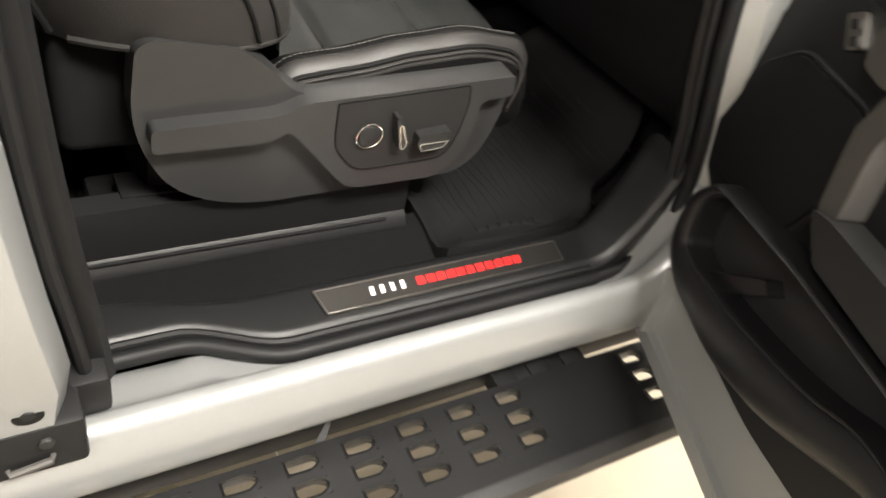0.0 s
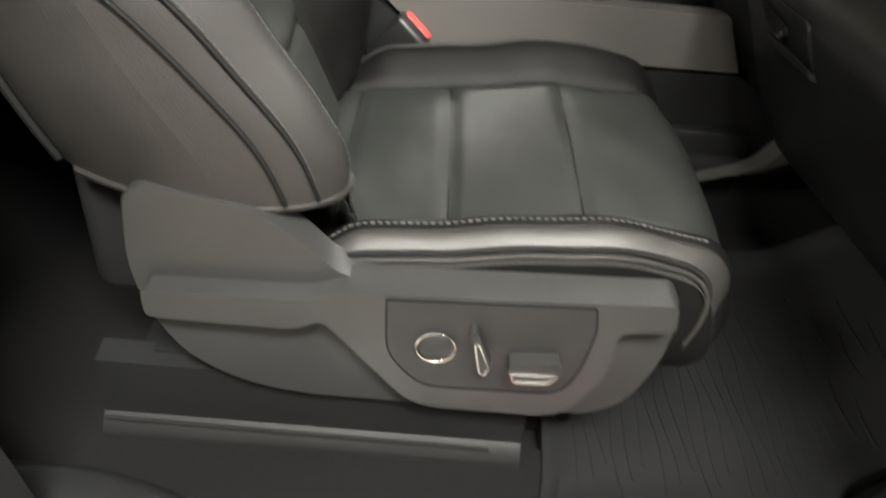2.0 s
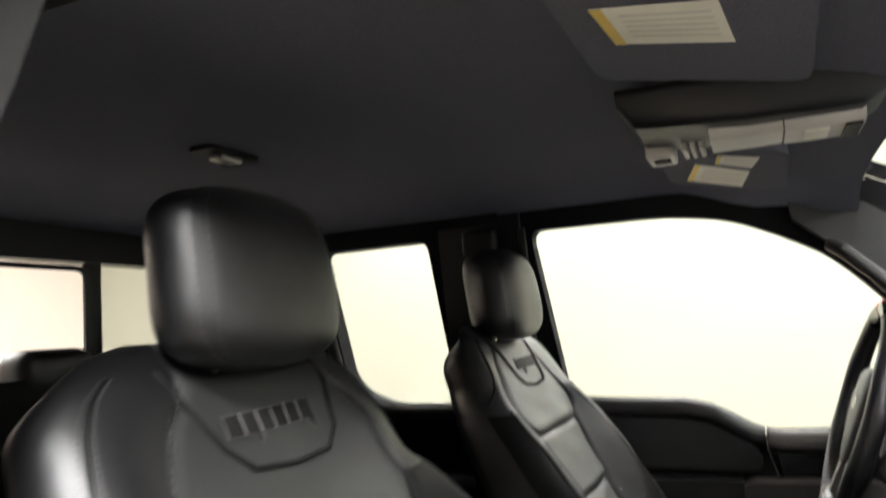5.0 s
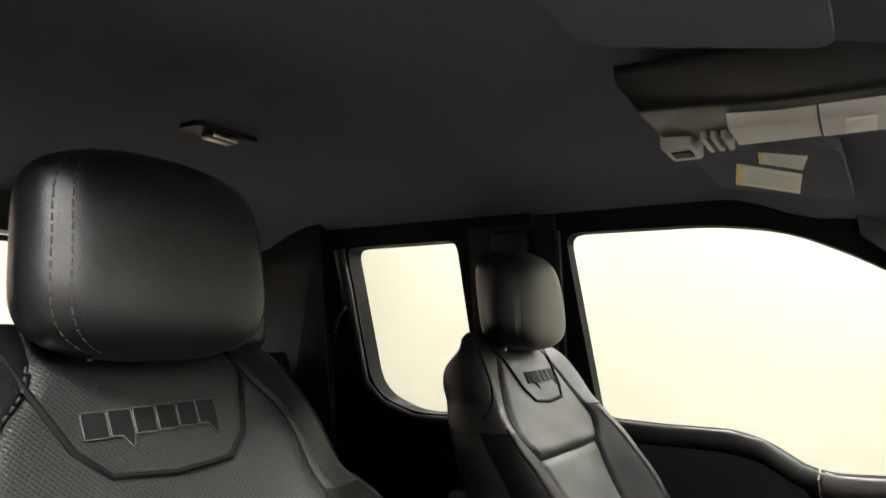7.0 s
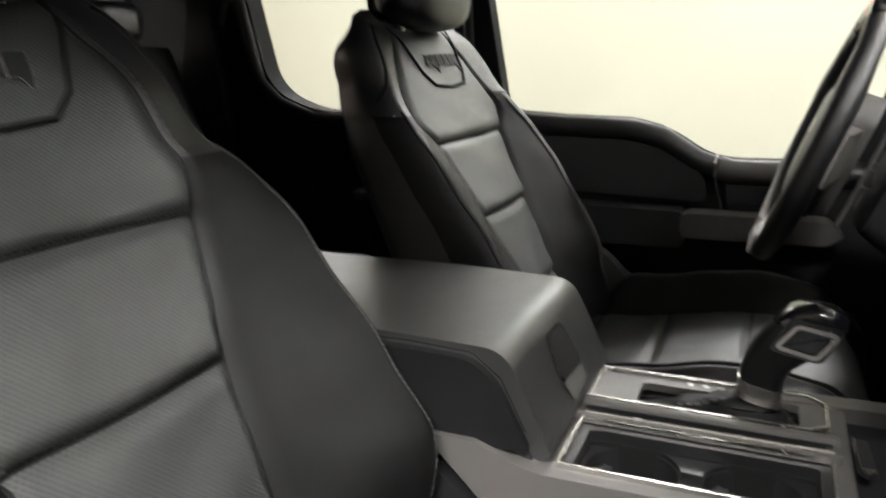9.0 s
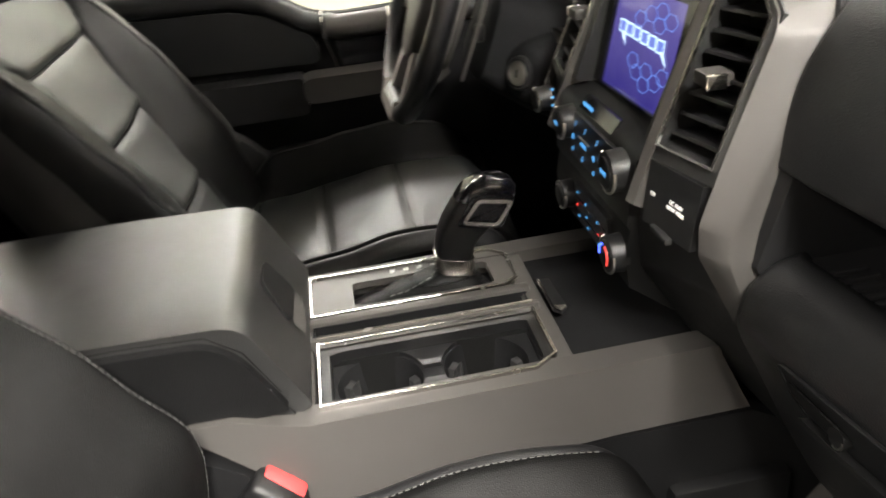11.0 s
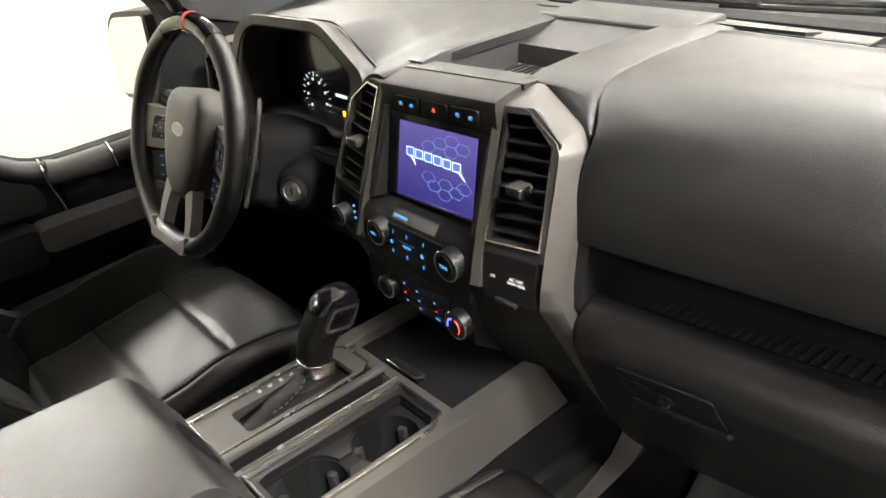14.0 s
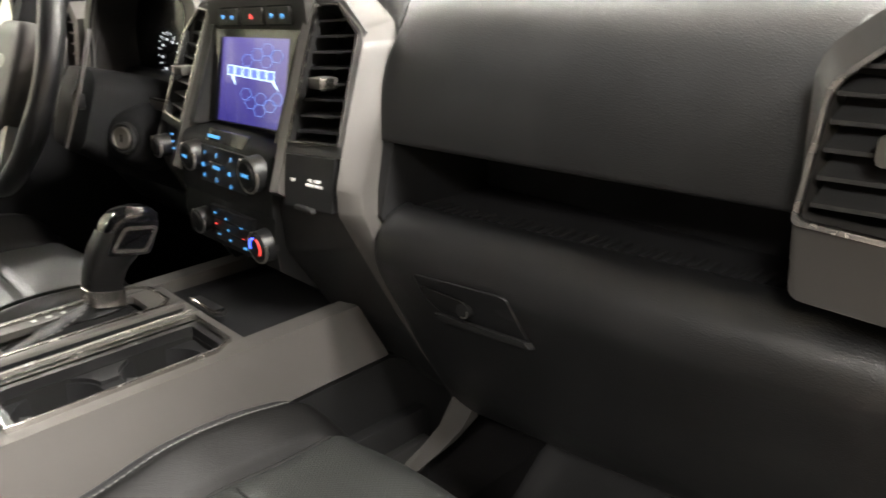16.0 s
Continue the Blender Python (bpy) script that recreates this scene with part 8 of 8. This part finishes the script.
shell_poly = [(0.035, 0.586), (0.33, 0.605), (1.10, 0.64), (1.14, 0.75), (1.12, 1.25), (0.0, 1.20), (-0.06, 1.05), (0.0, 0.9), (0.03, 0.72)]
part("door_shell", door_plate(shell_poly, -0.06, 0.035, 0.008, 2), "paint", fdoor)
part("door_flange", door_plate([(0.02, 0.575), (1.10, 0.61), (1.10, 0.635), (0.03, 0.60)], 0.0, 0.05, 0.003), "paint", fdoor)
inner_poly = rpoly([(0.03, 0.745), (0.07, 0.71), (0.30, 0.72), (0.60, 0.78), (1.08, 0.80), (1.10, 1.22), (-0.02, 1.20), (-0.095, 1.10), (-0.076, 0.97), (-0.03, 0.874), (0.0, 0.86), (0.02, 0.80)], [0.03, 0.03, 0.03, 0.03, 0.03, 0.03, 0.03, 0.03, 0.008, 0.01, 0.01, 0.02], 4)
part("inner_panel", door_plate(inner_poly, 0.032, 0.055, 0.008, 3), "trim", fdoor, "black inner door panel")
pocket_o = rpoly([(0.026, 0.83), (0.038, 0.785), (0.085, 0.748), (0.22, 0.748), (0.33, 0.783), (0.41, 0.83), (0.48, 0.872), (0.70, 0.90), (0.70, 0.97), (0.43, 0.962), (0.25, 0.945), (0.06, 0.915), (0.028, 0.87)], [0.03, 0.03, 0.04, 0.04, 0.04, 0.04, 0.04, 0.02, 0.02, 0.03, 0.03, 0.02, 0.02], 4)
pocket_i = rpoly([(0.062, 0.835), (0.070, 0.814), (0.11, 0.808), (0.205, 0.825), (0.295, 0.85), (0.37, 0.877), (0.42, 0.905), (0.68, 0.93), (0.68, 0.964), (0.43, 0.957), (0.25, 0.941), (0.085, 0.914), (0.056, 0.875)], [0.012, 0.01, 0.015, 0.03, 0.03, 0.03, 0.03, 0.01, 0.01, 0.02, 0.02, 0.02, 0.02], 4)
bm = BM()
rows = []
for k, o in ((0.0, 0.045), (0.0, 0.075), (0.06, 0.092), (0.25, 0.102), (0.55, 0.104), (0.85, 0.101), (0.97, 0.096), (1.0, 0.088), (1.0, 0.03)):
    rows.append([dp(a[0] + (b[0] - a[0]) * k, a[1] + (b[1] - a[1]) * k, o) for a, b in zip(pocket_o, pocket_i)])
part("pocket_rim", loft(bm, rows, True, False), "trim", fdoor, "moulded map pocket rim", sharp=70)
part("pocket_lip", add_tube(BM(), [dp(a, b, 0.0975) for a, b in pocket_i], 0.0022, 6, True), "trim", fdoor)
# Greyer than the rim: light falling into the pocket is put into this colour.
part("pocket_back", door_plate(inset(pocket_i, -0.004), 0.036, 0.0565), "trim_grey", fdoor)
part("pocket_divider", door_plate(rpoly([(0.12, 0.812), (0.205, 0.885), (0.222, 0.875), (0.145, 0.80)], 0.004, 2), 0.05, 0.08, 0.003), "trim", fdoor)
step_poly = rpoly([(0.0, 0.90), (0.05, 0.90), (0.16, 0.922), (0.19, 1.0), (0.17, 1.09), (0.03, 1.085), (-0.03, 1.03), (-0.02, 0.95)], 0.02, 4)
part("speaker_panel", door_plate(step_poly, 0.05, 0.066, 0.004, 2), "trim", fdoor)
part("panel_lip", add_tube(BM(), [dp(s, z, 0.058) for s, z in inset(step_poly, -0.004)], 0.0035, 6, True), "trim_grey", fdoor)
part("upper_panel", door_plate(rpoly([(-0.03, 0.925), (0.10, 0.935), (0.26, 0.962), (0.70, 1.0), (0.70, 1.18), (0.0, 1.17), (-0.06, 1.08)], 0.02, 3), 0.05, 0.058, 0.004), "trim", fdoor)
part("grab_handle", door_plate(rpoly([(0.215, 1.20), (0.19, 1.09), (0.213, 1.0), (0.243, 1.010), (0.226, 1.09), (0.248, 1.2)], 0.008, 3), 0.05, 0.092, 0.008, 3), "satin", fdoor)
part("arm_rest", door_plate(rpoly([(0.213, 1.003), (0.245, 1.012), (0.62, 1.04), (0.62, 0.985), (0.26, 0.965)], 0.008, 3), 0.05, 0.10, 0.01, 3), "trim_grey", fdoor)
sw = part("window_switch", door_plate(rpoly([(0.058, 1.150), (0.08, 1.164), (0.106, 1.133), (0.084, 1.12)], 0.005, 3), 0.05, 0.064, 0.003), "steel", fdoor)
for k in range(2):
    part("rocker", door_plate([(0.072 + k * 0.012, 1.150 - k * 0.014), (0.080 + k * 0.012, 1.155 - k * 0.014), (0.087 + k * 0.012, 1.147 - k * 0.014), (0.079 + k * 0.012, 1.142 - k * 0.014)], 0.062, 0.067, 0.0015), "trim", sw)
part("door_ledge", door_plate(rpoly([(0.15, 1.137), (0.14, 1.175), (0.20, 1.20), (0.26, 1.20), (0.24, 1.145), (0.185, 1.134)], 0.01, 3), 0.05, 0.092, 0.012, 3), "satin", fdoor)
part("window_frame", add_ring(BM(), [dp(s, z, 0.0) for s, z in [(0.05, 1.2), (1.10, 1.24), (1.05, 1.72), (0.45, 1.72)]], [dp(s, z, 0.0) for s, z in [(0.13, 1.24), (1.04, 1.27), (1.0, 1.67), (0.47, 1.67)]], tuple(DN * 0.03), 0.006), "black", fdoor)
part("door_check", add_box(BM(), (0.46, -1.03, 0.70), (0.50, -0.95, 0.73), 0.004), "steel", fdoor)
part("hinge_edge", door_plate([(0.0, 0.72), (0.02, 0.60), (0.045, 0.60), (0.03, 0.72)], 0.0, 0.06, 0.004), "paint", fdoor)

# hinge pillar and kick trim at the front of the opening
EDGE = [(0.36, 0.652), (0.42, 0.660), (0.465, 0.690), (0.49, 0.745), (0.487, 0.814), (0.468, 0.889), (0.447, 0.957), (0.427, 1.026), (0.412, 1.089), (0.40, 1.16), (0.39, 1.24), (0.37, 1.34), (0.30, 1.48), (0.22, 1.62), (0.10, 1.70), (-0.1, 1.715), (-0.26, 1.71)]


def edge_y(z):
    return lerp(z, [(0.65, -0.922), (0.9, -0.905), (1.2, -0.875), (1.4, -0.83), (1.71, -0.72)])


hinge = thing("hinge_pillar", (0.5, -0.9, 0.66), "silver hinge pillar with black seal and kick panel trim", "pillar", kind="structure")
part("pillar_skin", loft(BM(), [[(x + 0.012, edge_y(z) - 0.006, z), (x + 0.03, edge_y(z) - 0.03, z - 0.005), (x + 0.12, edge_y(z) - 0.045, z - 0.01), (x + 0.12, edge_y(z) + 0.06, z - 0.01), (x + 0.03, edge_y(z) + 0.06, z)] for x, z in EDGE[2:14]]), "paint", hinge)
for off, rad, dy in ((0.0, 0.011, 0.0), (-0.012, 0.006, 0.016)):
    part("door_seal", add_tube(BM(), [(x + off, edge_y(z) + dy, z) for x, z in EDGE], rad, 10), "rubber", hinge)
part("kick_trim", loft(BM(), [[(x - 0.012, edge_y(z) + 0.014, z), (x - 0.02, edge_y(z) + 0.03, z), (x + 0.02, edge_y(z) + 0.075, z), (x + 0.3, edge_y(z) + 0.09, z), (x + 0.3, edge_y(z) + 0.05, z), (x + 0.02, edge_y(z) + 0.02, z)] for x, z in EDGE[1:12]]), "trim", hinge)

# ---- floor mat ----
mat_thing = thing("floor_mat", (0.4, -0.6, 0.64), "black ribbed rubber floor mat with raised rim", "floor mat")
MAT = rpoly([(0.135, -0.838), (0.22, -0.842), (0.34, -0.835), (0.45, -0.80), (0.475, -0.765), (0.50, -0.735), (0.60, -0.70), (0.685, -0.615), (0.66, -0.31), (0.42, -0.33), (0.17, -0.33), (0.15, -0.76)], [0.01, 0.02, 0.05, 0.04, 0.02, 0.03, 0.04, 0.05, 0.05, 0.02, 0.02, 0.02], 4)


def mat_z(x, y):
    return 0.648 + 0.10 * step(0.50, 0.72, x) + 0.028 * step(-0.80, -0.835, y)


c0 = (0.40, -0.58)
loops = [fan(MAT, c0, 120)]
for d in (0.012, 0.03, 0.045):
    loops.append([tuple(V(c0) + (V(p) - V(c0)) * (1 - d / (V(p) - V(c0)).length)) for p in loops[0]])
bm = BM()
rows = [[(x, y, mat_z(x, y) - 0.015) for x, y in loops[0]], [(x, y, mat_z(x, y) + 0.014) for x, y in loops[0]], [(x, y, mat_z(x, y) + 0.014) for x, y in loops[1]], [(x, y, mat_z(x, y) + 0.004) for x, y in loops[2]]]
for k in range(1, 9):
    f_ = 1 - k / 8
    rows.append([(c0[0] + (x - c0[0]) * f_, c0[1] + (y - c0[1]) * f_, mat_z(c0[0] + (x - c0[0]) * f_, c0[1] + (y - c0[1]) * f_) + 0.003) for x, y in loops[3]])
part("mat_body", loft(bm, rows, True, False), "rubber", mat_thing)
for i in range(26):
    x = 0.19 + i * 0.0165
    y0, y1 = -0.77 + 0.02 * ((i * 7) % 3), -0.38 - 0.04 * ((i * 5) % 4)
    if x > 0.5:
        y0 = max(y0, -0.70)
    pts = [(x + 0.004 * math.sin(k * 0.9 + i), y0 + (y1 - y0) * k / 10, mat_z(x, y0 + (y1 - y0) * k / 10) + 0.0022) for k in range(11)]
    part("mat_rib", add_tube(BM(), pts, 0.0022, 5), "rubber", mat_thing)
for k in range(6):
    part("mat_bar", add_box(BM(), (0.235 + k * 0.022, -0.79, 0.651), (0.251 + k * 0.022, -0.772, 0.6545), 0.001), "rubber", mat_thing)
